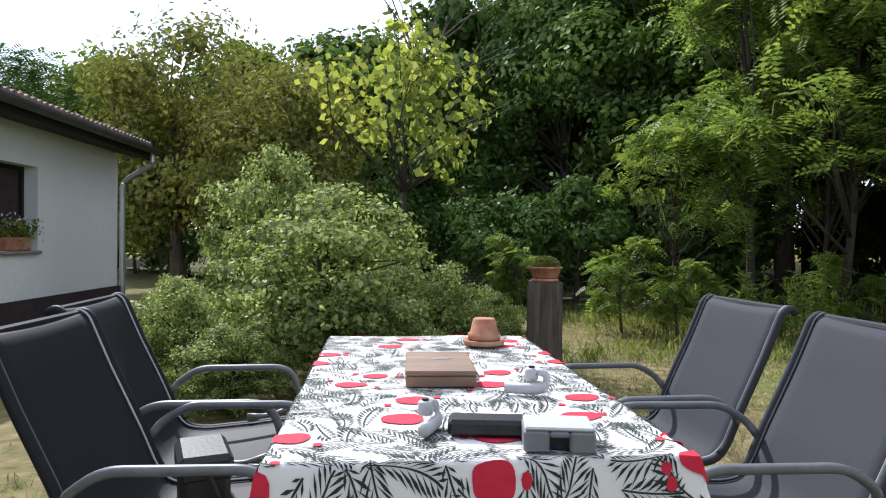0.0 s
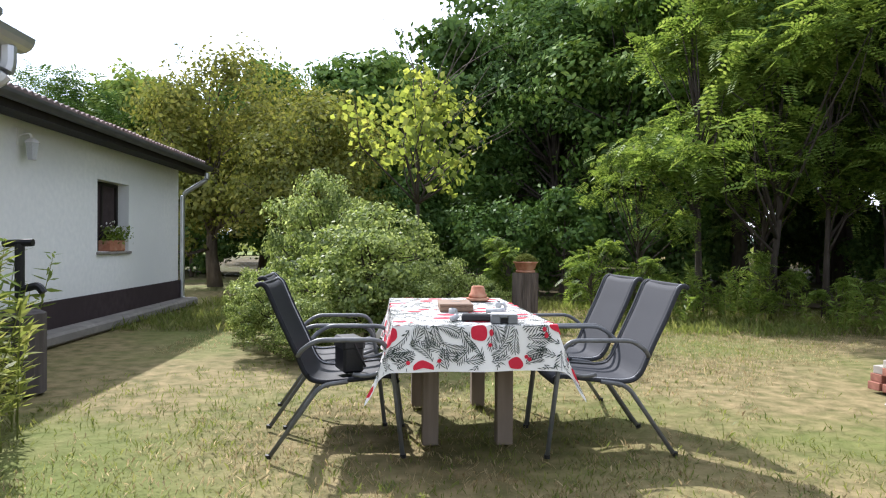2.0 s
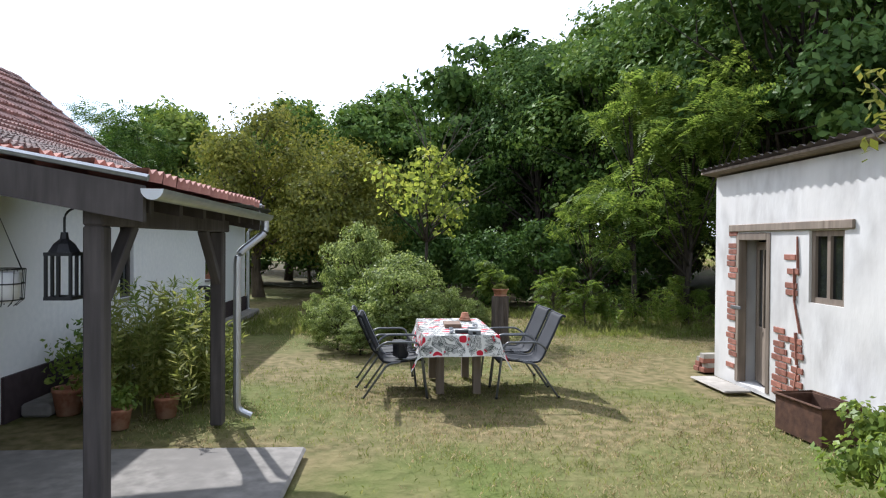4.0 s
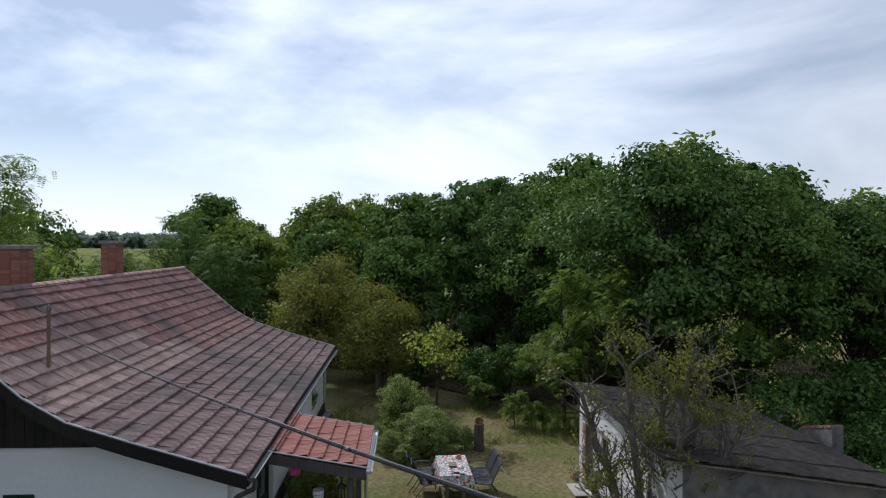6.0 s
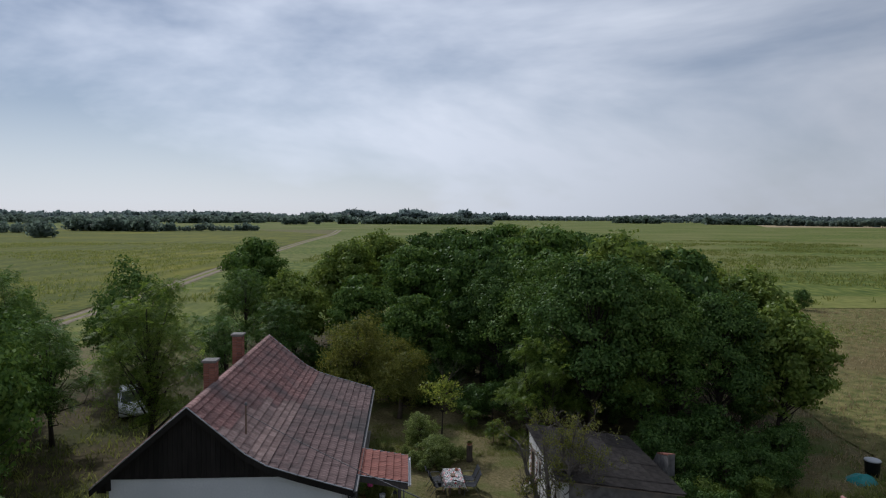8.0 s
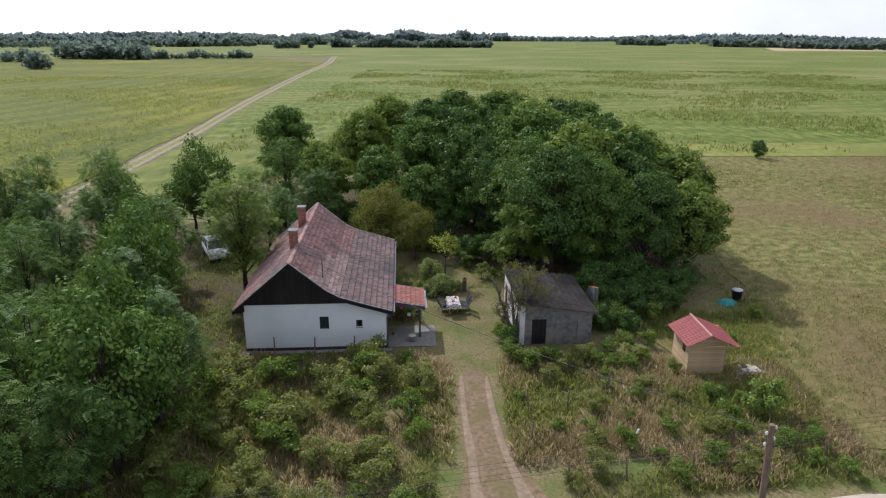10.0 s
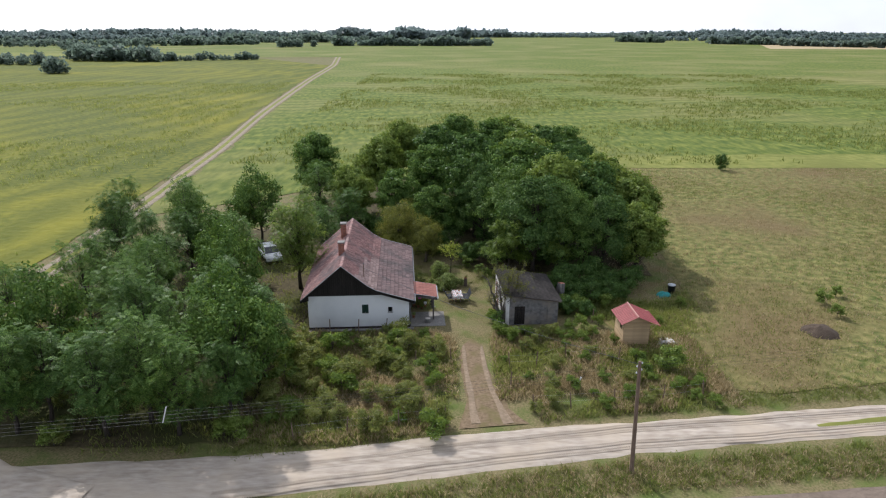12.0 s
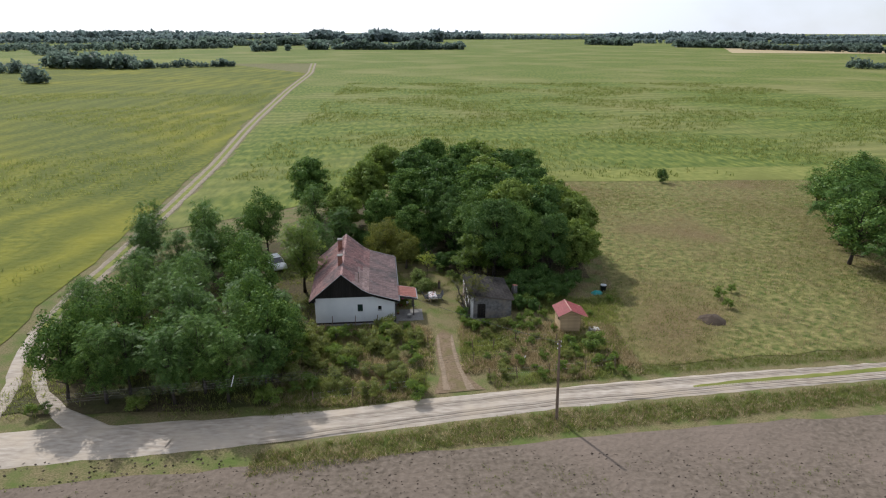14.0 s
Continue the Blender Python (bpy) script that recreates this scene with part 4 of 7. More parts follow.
# ---- porch ----
porch = thing("porch", HOUSE, "open wooden porch with a red tiled lean-to roof", "porch")
PU0, PU1, PV0, PV1, PZ0, PZ1 = 0.1, 2.44, 1.36, 4.3, 2.57, 2.14
bm = bmesh.new()
vs = [(PU0, PV0, PZ0 - 0.03), (PU1, PV0, PZ1 - 0.03), (PU1, PV1, PZ1 - 0.03), (PU0, PV1, PZ0 - 0.03)]
vs += [(x, y, z - 0.03) for x, y, z in vs]
add_data(bm, vs, [(0, 1, 2, 3), (7, 6, 5, 4), (0, 4, 5, 1), (1, 5, 6, 2), (2, 6, 7, 3), (3, 7, 4, 0)])
proof = part("roof", bm, porch_wood_mat, porch, "red clay tile lean-to roof")
tile_slope(proof, PU1, PZ1, PU0 + 0.2, PZ0 - 0.05, PV0 + 0.03, PV1 - 0.03, red_tile_mat, wide=0.235, course=0.33, singles=lambda r, v: True)
for v in (PV0, PV1):
    bm = bmesh.new()
    vs = [(PU0, v - 0.025, PZ0 - 0.22), (PU1, v - 0.025, PZ1 - 0.22), (PU1, v - 0.025, PZ1 - 0.01), (PU0, v - 0.025, PZ0 - 0.01)]
    vs += [(x, v + 0.02, z) for x, y, z in vs]
    add_data(bm, vs, [(0, 1, 2, 3), (7, 6, 5, 4), (0, 4, 5, 1), (1, 5, 6, 2), (2, 6, 7, 3), (3, 7, 4, 0)])
    part("fascia", bm, porch_wood_mat, porch, "weathered grey-brown fascia board")
    part("flashing", tube([(PU0, v, PZ0 + 0.035), (PU1 + 0.02, v, PZ1 + 0.035)], 0.022, 6), zinc_mat, porch, "zinc edge flashing")
part("beam", boxes((2.04, PV0 + 0.1, 1.9, 2.16, PV1 - 0.1, 2.03), bevel=0.01), porch_wood_mat, porch)
for k in range(6):
    v = PV0 + 0.2 + k * 0.52
    bm = bmesh.new()
    vs = [(PU0, v, PZ0 - 0.17), (PU1 - 0.05, v, PZ1 - 0.16), (PU1 - 0.05, v, PZ1 - 0.06), (PU0, v, PZ0 - 0.07)]
    vs += [(x, v + 0.07, z) for x, y, z in vs]
    add_data(bm, vs, [(0, 1, 2, 3), (7, 6, 5, 4), (0, 4, 5, 1), (1, 5, 6, 2), (2, 6, 7, 3), (3, 7, 4, 0)])
    part("rafter", bm, porch_wood_mat, porch)
for v in (1.46, 3.95):
    part("post", boxes((2.04, v, 0, 2.16, v + 0.12, 1.9), bevel=0.012), porch_wood_mat, porch, "square weathered post")
    e = 1 if v < 3 else -1
    part("brace", boxes((-0.04, -0.04, 0, 0.04, 0.04, 0.72), bevel=0.006), porch_wood_mat, porch).matrix_basis = Matrix.Translation((2.1, v + 0.06, 1.38)) @ pose(0, 0, 0, -42 * e, 0, 0)
part("gutter", gutter([(PU1 + 0.06, PV0 - 0.05, PZ1 - 0.03), (PU1 + 0.06, PV1 + 0.08, PZ1 - 0.06)]), zinc_mat, porch, "short zinc gutter")
part("downpipe", tube(rounded([(PU1 + 0.06, PV1 - 0.02, 2.02), (PU1 + 0.06, PV1 - 0.02, 1.9), (2.27, PV1 - 0.22, 1.68), (2.27, PV1 - 0.22, 0.12), (2.41, PV1 - 0.22, 0.06)], 0.09), 0.038, 10), zinc_mat, porch, "bright zinc downpipe")
slab = tagged(part("porch_slab", boxes((0.06, 0.2, 0.0, 3.1, 3.15, 0.045), bevel=0.02), concrete_mat), "worn concrete slab under the porch", "slab", kind="structure")
slab.matrix_world = HOUSE

# ---- old shed ----
SHED = pose(4.0, -3.2, 0, 0, 0, 3.5)
shed = thing("shed", SHED, "old whitewashed outbuilding with flaking plaster and a grey sheet roof", "shed")
SL, SWD = 6.15, 4.5
HZ = lambda x: 2.76 - 0.14 * x
part("wall", wall_plate([(0, 2.72), (SL, 2.72)], 0.3, [(4.82, 5.6, 0.05, 1.95), (3.55, 4.1, 1.2, 1.96)], "v"), old_plaster_mat, shed, "whitewashed plaster wall, flaking to brick")
sb = wall_plate([(0.3, HZ(0.3) - 0.04), (SWD, HZ(SWD) - 0.04)], 0.3, [(0.75, 1.65, 0.0, 1.72), (2.7, 3.6, 0.35, 1.55)], "u")
part("wall", sb, shaded_grey_plaster_mat, shed, "weathered grey rendered end wall, its shade put into the colour")
nb = wall_plate([(0.3, HZ(0.3) - 0.04), (SWD, HZ(SWD) - 0.04)], 0.3, (), "u")
bmesh.ops.translate(nb, vec=(0, SL - 0.3, 0), verts=nb.verts)
part("wall", nb, shaded_grey_plaster_mat, shed)
eb = wall_plate([(0.3, HZ(SWD) - 0.06), (SL - 0.3, HZ(SWD) - 0.06)], -0.3, (), "v")
bmesh.ops.translate(eb, vec=(SWD, 0, 0), verts=eb.verts)
part("wall", eb, shaded_grey_plaster_mat, shed)
part("wall_patch", boxes((2.7, 0.1, 0.35, 3.6, 0.25, 1.55)), shaded_grey_plaster_mat, shed, "bricked-up opening")
for k in range(8):
    part("door_plank", boxes((0.76 + 0.11 * k, 0.08, 0.02, 0.76 + 0.11 * k + 0.1, 0.12, 1.7), bevel=0.004), dark_wood_mat, shed)
for z in (0.3, 1.3):
    part("door_ledge", boxes((0.76, 0.122, z, 1.64, 0.15, z + 0.1)), dark_wood_mat, shed)
sroof = part("roof", boxes((-0.15, -0.25, -0.03, SWD + 0.25, SL + 0.15, 0.0)), grey_wood_mat, shed, "grey corrugated sheets in overlapping courses")
sroof.matrix_basis = Matrix.Translation((0, 0, 2.78)) @ pose(0, 0, 0, 0, math.degrees(math.atan(0.14)), 0)
rng = random.Random(5)
for r in range(6):
    for c in range(7):
        w, l = (SL + 0.4) / 7, 0.95
        vs, fs = [], []
        nn = 24
        for x in (0, l):
            for k in range(nn + 1):
                vs.append((x, w * 1.02 * k / nn, 0.012 + 0.018 * math.cos(2 * math.pi * 6 * k / nn) + (0.02 if x else 0.0)))
        fs = [(k, k + 1, nn + 2 + k, nn + 1 + k) for k in range(nn)]
        bm = add_data(bmesh.new(), vs, fs)
        bmesh.ops.solidify(bm, geom=bm.faces[:], thickness=0.006)
        ob = part("roof_sheet", bm, sheet_mat, sroof)
        ob.matrix_basis = Matrix.Translation((-0.2 + r * 0.82, -0.25 + c * w, 0.015 + 0.006 * (c % 2))) @ pose(0, 0, 0, 0, -0.6, rng.uniform(-0.8, 0.8))
sdoor = thing("door_2", SHED, "half-broken grey wooden door standing ajar, with glass lights", "door", kind="structure")
part("door_frame", boxes((-0.01, 4.82, 0.05, 0.1, 4.9, 1.95), (-0.01, 5.52, 0.05, 0.1, 5.6, 1.95), (-0.01, 4.9, 1.86, 0.1, 5.52, 1.95), bevel=0.006), grey_wood_mat, sdoor)
leafp = part("door_leaf", boxes((0, 0, 0.08, 0.04, 0.1, 1.84), (0, 0.5, 0.08, 0.04, 0.6, 1.84), (0, 0.1, 0.08, 0.04, 0.5, 0.78), (0, 0.1, 1.74, 0.04, 0.5, 1.84), (0, 0.28, 0.78, 0.04, 0.32, 1.74), bevel=0.004), grey_wood_mat, sdoor, "grey glazed door leaf")
leafp.matrix_basis = Matrix.Translation((0.06, 4.91, 0)) @ pose(0, 0, 0, 0, 0, -14)
part("pane", boxes((0.015, 0.101, 0.781, 0.02, 0.279, 1.739), (0.015, 0.321, 0.781, 0.02, 0.499, 1.739)), glass_mat, leafp)
part("latch", boxes((-0.02, 5.45, 0.98, -0.005, 5.7, 1.02), bevel=0.003), steel_mat, sdoor, "rusty bolt")
swin = thing("window_5", SHED, "weathered grey wooden casement of the outbuilding", "window", kind="structure")
part("window_frame", boxes((0.03, 3.55, 1.2, 0.1, 3.61, 1.96), (0.03, 4.04, 1.2, 0.1, 4.1, 1.96), (0.03, 3.61, 1.2, 0.1, 4.04, 1.26), (0.03, 3.61, 1.9, 0.1, 4.04, 1.96), (0.03, 3.8, 1.26, 0.1, 3.85, 1.9)), grey_wood_mat, swin)
part("pane", boxes((0.06, 3.611, 1.261, 0.065, 3.799, 1.899)), glass_mat, swin)
part("pane", boxes((0.06, 3.851, 1.261, 0.065, 4.039, 1.899)), glass_mat, swin)
part("lintel", boxes((-0.03, 3.4, 1.97, 0.1, 5.75, 2.06), bevel=0.008), grey_wood_mat, shed, "grey timber lintel")
me = to_mesh("brick", boxes((0, 0, 0, 0.02, 0.21, 0.062), bevel=0.004), brick_mat)
rng = random.Random(9)
for (y0, z0, z1, n) in ((5.62, 0.2, 1.95, 1), (4.55, 0.1, 0.95, 1), (4.25, 0.1, 0.75, 2), (4.33, 1.25, 1.7, 1)):
    z = z0
    while z < z1:
        for k in range(n):
            if rng.random() < 0.8:
                ob = new("brick", me)
                ob.parent = shed
                ob.matrix_basis = Matrix.Translation((-0.012 - rng.uniform(0, 0.006), y0 + k * 0.225 - rng.uniform(0, 0.09), z))
        z += 0.078
bm = bmesh.new()
for k in range(5):
    tube([(-0.006, 4.3 + 0.05 * math.sin(k), 1.9 - k * 0.35), (-0.006, 4.28 + 0.06 * math.sin(k * 2.1), 1.9 - (k + 1) * 0.35)], [0.012 + 0.01 * (k % 2), 0.02], 5, bm)
part("crack", bm, brick_mat, shed, "brick-red crack down the plaster")

# ---- garden hut ----
HUT = pose(13.05, -6.85, 0, 0, 0, 2.0)
hut = thing("garden_hut", HUT, "small timber hut with a dark red metal tile roof", "hut")
HB, HD = 2.15, 2.2
plank = to_mesh("plank", boxes((0, 0, 0, 1, 0.022, 0.128), bevel=0.004), hut_wood_mat)
part("frame", boxes((0.03, 0.03, 0, HB - 0.03, HD - 0.03, 2.02)), dark_wood_mat, hut)
for z in [0.05 + 0.132 * k for k in range(18)]:
    for (ox, oy, rot, ln) in ((0, 0, 0, HB), (HB, 0, 90, HD), (HB, HD, 180, HB), (0, HD, 270, HD)):
        zt = z + 0.13
        side = rot in (90, 270)
        if zt > (1.98 if rot == 270 else 1.9 if side else 2.5):
            continue
        a, b = 0.0, ln
        if not side:
            half = lambda x: 2.0 + 0.62 * (x / 0.95 if x < 0.95 else (2.6 - x) / 1.65) - 0.05
            xs = [x * 0.05 for x in range(int(HB / 0.05) + 1) if half(x * 0.05) > zt]
            if not xs:
                continue
            a, b = min(xs), max(xs)
            if rot == 180:
                a, b = HB - b, HB - a
        spans = [(a, b)]
        if rot == 270 and 1.15 < z < 1.6:
            spans = [(0.0, 1.35), (1.75, ln)]
        for s, e in spans:
            ob = new("plank", plank)
            ob.parent = hut
            ob.matrix_basis = Matrix.Translation((ox, oy, z)) @ pose(0, 0, 0, 0, 0, rot) @ pose(s, 0, 0) @ Matrix.Diagonal((e - s, 1, 1, 1))
part("window_frame", boxes((-0.02, 0.45, 1.2, 0.03, 0.85, 1.62)), glass_mat, hut, "small dark window hole")
for x0, z0, x1, z1 in ((0.95, 2.62, -0.35, 1.98), (0.95, 2.62, 2.85, 1.78)):
    bm = bmesh.new()
    y0, y1 = -0.5, HD + 0.25
    d = Vector((x1 - x0, 0, z1 - z0))
    nseg, ncol = 8, 30
    rows = []
    for i in range(nseg + 1):
        for s in (0, 1):
            t = i / nseg
            p = Vector((x0, 0, z0)) + d * t
            rows.append([bm.verts.new((p.x, y0 + (y1 - y0) * k / ncol, p.z + (0.022 if s == 0 else 0.0) + 0.014 * math.cos(2 * math.pi * k / 2.5))) for k in range(ncol + 1)])
    for a, b in zip(rows, rows[1:]):
        for k in range(ncol):
            bm.faces.new((a[k], a[k + 1], b[k + 1], b[k]))
    bmesh.ops.recalc_face_normals(bm, faces=bm.faces)
    part("roof", bm, hut_tile_mat, hut, "dark red tile-pattern metal sheet")
part("ridge_cap", tube([(0.95, -0.52, 2.64), (0.95, HD + 0.27, 2.64)], 0.07, 8), surface("pale_red_trim", (0.42, 0.2, 0.17), (0.5, 0.27, 0.23), scale=10, rough=0.6), hut, "paler ridge cap")
for y in (-0.4, HD + 0.1):
    part("rafter", boxes((-0.28, y, 1.9, 2.7, y + 0.05, 1.96)), hut_wood_mat, hut)
part("strut", tube([(2.15, 0.05, 1.2), (2.7, 0.05, 1.75)], 0.03, 6), hut_wood_mat, hut)


# ---- trees ----
GROVE = [(6.6, 12.4, 9.0), (8.0, 8.8, 11.1), (11.2, 8.6, 10.0), (15.0, 8.6, 9.0), (18.4, 8.4, 8.0), (3.4, 17.6, 9.4), (6.0, 15.0, 10.3), (10.5, 15.0, 11.8), (15.0, 15.0, 11.0), (19.4, 14.5, 9.5),
         (-2.6, 18.5, 7.2), (2.5, 21.5, 10.8), (7.5, 22.5, 12.0), (12.5, 22.0, 11.8), (17.6, 21.5, 10.6), (-7.0, 23.0, 8.2), (-12.6, 25.0, 8.4), (-3.0, 29.0, 10.2), (3.0, 30.5, 11.8), (9.0, 30.5, 12.0), (15.5, 29.5, 11.0),
         (-10.0, 35.0, 10.6), (-19.0, 36.5, 10.6), (-2.0, 40.0, 11.4), (6.0, 40.0, 12.0), (13.0, 38.5, 11.6), (-8.0, 46.0, 11.2), (1.0, 50.0, 11.4), (9.0, 48.0, 11.6), (17.0, 43.0, 10.6)]
near_kinds = [tree_meshes(11 + k, 10.0, 3.3, 1.7 + 0.4 * k, 270, 105, 0.19, (grove_leaf, shade_leaf)[k], dark_bark_mat, 0.17, tight=0.72) for k in range(2)]
far_kinds = [tree_meshes(21 + k, 10.0, 3.5, 1.9, 250, 74, 0.32, (grove_leaf, shade_leaf, shrub_leaf)[k], dark_bark_mat, 0.17, tight=0.7) for k in range(3)]
rng = random.Random(3)
for i, (x, y, h) in enumerate(GROVE):
    kind = near_kinds[i % 2] if i in (0, 1, 2, 3, 5, 6) else far_kinds[(i * 7 + i // 4) % 3]
    s = h / 10.4
    plant("grove_tree", kind, pose(x, y, 0, 0, 0, rng.uniform(0, 360)), "tall dark green broad-crowned tree in the grove", "tree", "grove trees", (s * 1.05, s * 1.05, s))
fringe = [tree_meshes(31 + k, 6.0, (1.35, 2.3)[k], (1.1, 1.9)[k], 66, 15, 0.32, locust_leaf, dark_bark_mat, 0.05, frond=6, tight=(1.0, 0.8)[k]) for k in range(2)]
for k, (x, y, h) in enumerate(((4.3, 9.0, 6.6), (3.45, 9.5, 3.5), (6.2, 8.5, 5.4), (5.7, 9.6, 4.4), (10.2, 7.2, 6.4), (5.3, 8.5, 6.2), (7.1, 8.3, 6.6))):
    plant("fringe_locust", fringe[k % 2], pose(x, y, 0, 0, 0, 70 * k), "bright green feathery locust at the wood's edge", "tree", "locusts at the wood's edge", h / 6.0)
LEFT = [(-35.2, 10, 8.0), (-29, 14, 8.6), (-22.5, 18.5, 8.2), (-19, -5.5, 8.0), (-25.2, -8.5, 8.4), (-31, -15.5, 7.8), (-26.6, -17.6, 7.4), (-20.2, -17.6, 8.0), (-15, -15.6, 8.0), (-22.4, -12.6, 8.0), (-30.6, -4.6, 7.4), (-17.4, -10.4, 7.2),
        (-26.6, 1.8, 7.6), (-33.4, -9.8, 7.2), (-22, 3.4, 7.2), (-12.5, 19.5, 7.4), (-17, 26, 8.4), (-24, -16.4, 7.0), (-30, 6, 7.0), (-18.6, -14.0, 7.2), (-24.5, 9.5, 7.4), (-13.6, 11.5, 6.2), (-28.5, -1, 7.2), (-21.2, -1.2, 7.0), (-33.5, 3, 7.0), (-25.4, -3.8, 7.4), (-28.6, -12.6, 7.6), (-35.4, -4.5, 6.6), (-16.2, 15.8, 6.8), (-31, 19, 7.0), (-37, 15, 6.5), (-38.4, 20, 7.2), (-19.0, -2.6, 7.4), (-15.0, -10.2, 6.8), (-21.8, 7.4, 7.0), (-14.0, -13.0, 6.4), (-14.9, -18.0, 6.2), (-28, -18.8, 7.6), (-31.6, -18.0, 7.2), (-22.2, -19.2, 7.6), (-17.8, -19.0, 7.2), (-24.5, 20.5, 7.6), (-27, 8.5, 7.2)]
olive_kinds = [tree_meshes(41 + k, 8.0, 2.9, 1.3, (150, 180, 150)[k], (13, 40, 13)[k], (0.5, 0.27, 0.48)[k], (shade_leaf, grove_leaf, grove_leaf)[k], dark_bark_mat, 0.13, tight=0.85, frond=(5, 0, 5)[k]) for k in range(3)]
for i, (x, y, h) in enumerate(LEFT):
    s = h / 8.0
    plant("locust_tree", olive_kinds[(i * 5) % 3], pose(x, y, 0, 0, 0, rng.uniform(0, 360)), "slender locust tree with an airy green crown", "tree", "trees beside the house", (s * 0.92, s * 0.92, s * rng.uniform(0.88, 1.12)))
plant("locust_tree", tree_meshes(55, 9.4, 2.7, 1.4, 230, 22, 0.36, locust_leaf, dark_bark_mat, 0.15, frond=5), pose(-15.2, 5.0, 0), "bright green locust tree beside the farmhouse", "tree", "trees beside the house")
walnut = tree_meshes(61, 5.6, 2.7, 0.8, 170, 110, 0.15, olive_leaf, bark_mat, 0.15)
plant("fruit_tree", walnut, pose(-6.2, 15.2, 0), "round yellowish-green fruit tree behind the house", "tree", "fruit trees")
plant("fruit_tree", walnut, pose(-3.2, 12.8, 0, 0, 0, 140), "round yellowish-green fruit tree behind the house", "tree", "fruit trees", 0.8)
for x, y, h, lf in ((56.5, 12, 9.5, 0), (60.5, 20, 10, 1), (65.5, 29, 10, 0), (57, 4, 7.6, 1), (70, 18, 10, 0), (64, 9, 8.6, 1), (70, 42, 7, 2), (73, 34, 10, 1), (79, 44, 9, 0), (67, 23.5, 10, 1)):
    s = h / 8.0
    plant("pasture_tree", olive_kinds[(1, 0, 2)[lf]], pose(x, y, 0, 0, 0, x * 7), "dense green tree at the pasture's edge", "tree", "trees by the pasture", (s * 1.3, s * 1.3, s))

# ---- shrubs ----
shrub_kinds = [tree_meshes(71 + k, 1.6, 0.95, 0.15, 66, 34, 0.13, lf, bark_mat, 0.03, lean=0.1, low=0.05) for k, lf in enumerate((shrub_leaf, locust_leaf, weed_leaf, grey_leaf))]
dark_shrub = tree_meshes(81, 3.0, 1.7, 0.15, 110, 60, 0.17, shade_leaf, bark_mat, 0.05, lean=0.2)
sapling = tree_meshes(83, 2.2, 0.9, 0.2, 70, 7, 0.3, locust_leaf, bark_mat, 0.03, frond=6, lean=0.1)
rng = random.Random(8)
for x, y, s in ((-4.2, 16.5, 1.0), (-1.6, 15.6, 0.9), (1.0, 12.6, 0.7), (2.6, 12.6, 0.8), (5.0, 13.2, 0.8), (9.6, 11.8, 0.62), (12.4, 13.0, 0.7), (8.0, 18.5, 1.1), (6.0, 26.0, 1.2), (10.5, 25.0, 1.2), (11.6, 18.0, 1.0), (14.5, 23.0, 1.1), (13.2, 19.0, 1.0), (15.4, 17.0, 0.9), (18.0, 12.0, 0.7), (-0.5, 19.0, 1.1), (4.0, 18.0, 1.1), (-8.5, 19.5, 1.0), (-5.6, 20.5, 1.1), (2.0, 24.5, 1.2), (-10.5, 22.0, 1.0), (-1.0, 25.0, 1.2), (-6.0, 27.0, 1.2), (12.5, 3.4, 0.65), (14.3, 4.0, 0.7), (10.6, 2.0, 0.6), (15.4, 2.4, 0.5), (17.6, 6.0, 0.7), (9.7, 3.8, 0.8), (12.2, 1.4, 0.75), (14.2, 2.0, 0.7), (16.2, 4.2, 0.8), (13.2, 6.0, 1.0), (10.9, 5.0, 0.9), (9.6, -0.8, 0.55), (11.2, -1.4, 0.5)):
    plant("undergrowth_shrub", dark_shrub, pose(x, y, 0, 0, 0, rng.uniform(0, 360)), "dense dark green shrub under the trees", "shrub", "undergrowth shrubs", s)
for x, y, s in ((2.4, 8.6, 0.58), (3.4, 8.4, 0.4), (5.2, 8.4, 0.5), (3.0, 8.2, 0.45), (6.6, 7.6, 0.4), (5.6, 7.2, 0.35), (7.4, 7.0, 0.35), (9.4, 6.4, 0.4), (1.2, 11.0, 0.6)):
    plant("sapling", sapling, pose(x, y, 0, 0, 0, rng.uniform(0, 360)), "bright green feathery locust sapling at the wood's edge", "sapling", "locust saplings", s)
# garden shrubs to either side of the drive
spots = []
for _ in range(400):
    left = rng.random() < 0.5
    x, y = (rng.uniform(-13.5, -1.6), rng.uniform(-19.0, -5.6)) if left else (rng.uniform(3.2, 17.5), rng.uniform(-17.0, -5.0))
    if y > -9.5 and 11.6 < x < 17.5:
        continue
    if all((x - a) ** 2 + (y - b) ** 2 > 1.25 for a, b in spots):
        spots.append((x, y))
    if len(spots) > 84:
        break
for k, (x, y) in enumerate(spots):
    kind = (2, 1, 0, 2, 1, 2)[k % 6]
    s = rng.uniform(0.55, 1.15) * (0.66 if x > 0 else 1.0)
    plant("garden_shrub", shrub_kinds[kind], pose(x, y, 0, 0, 0, rng.uniform(0, 360)), ("leafy green garden shrub", "fresh green feathery shrub", "yellow-green weedy bush", "grey-green bush")[kind] + " in the overgrown front garden", "shrub", "garden shrubs", (s * 1.15, s * 1.15, s))
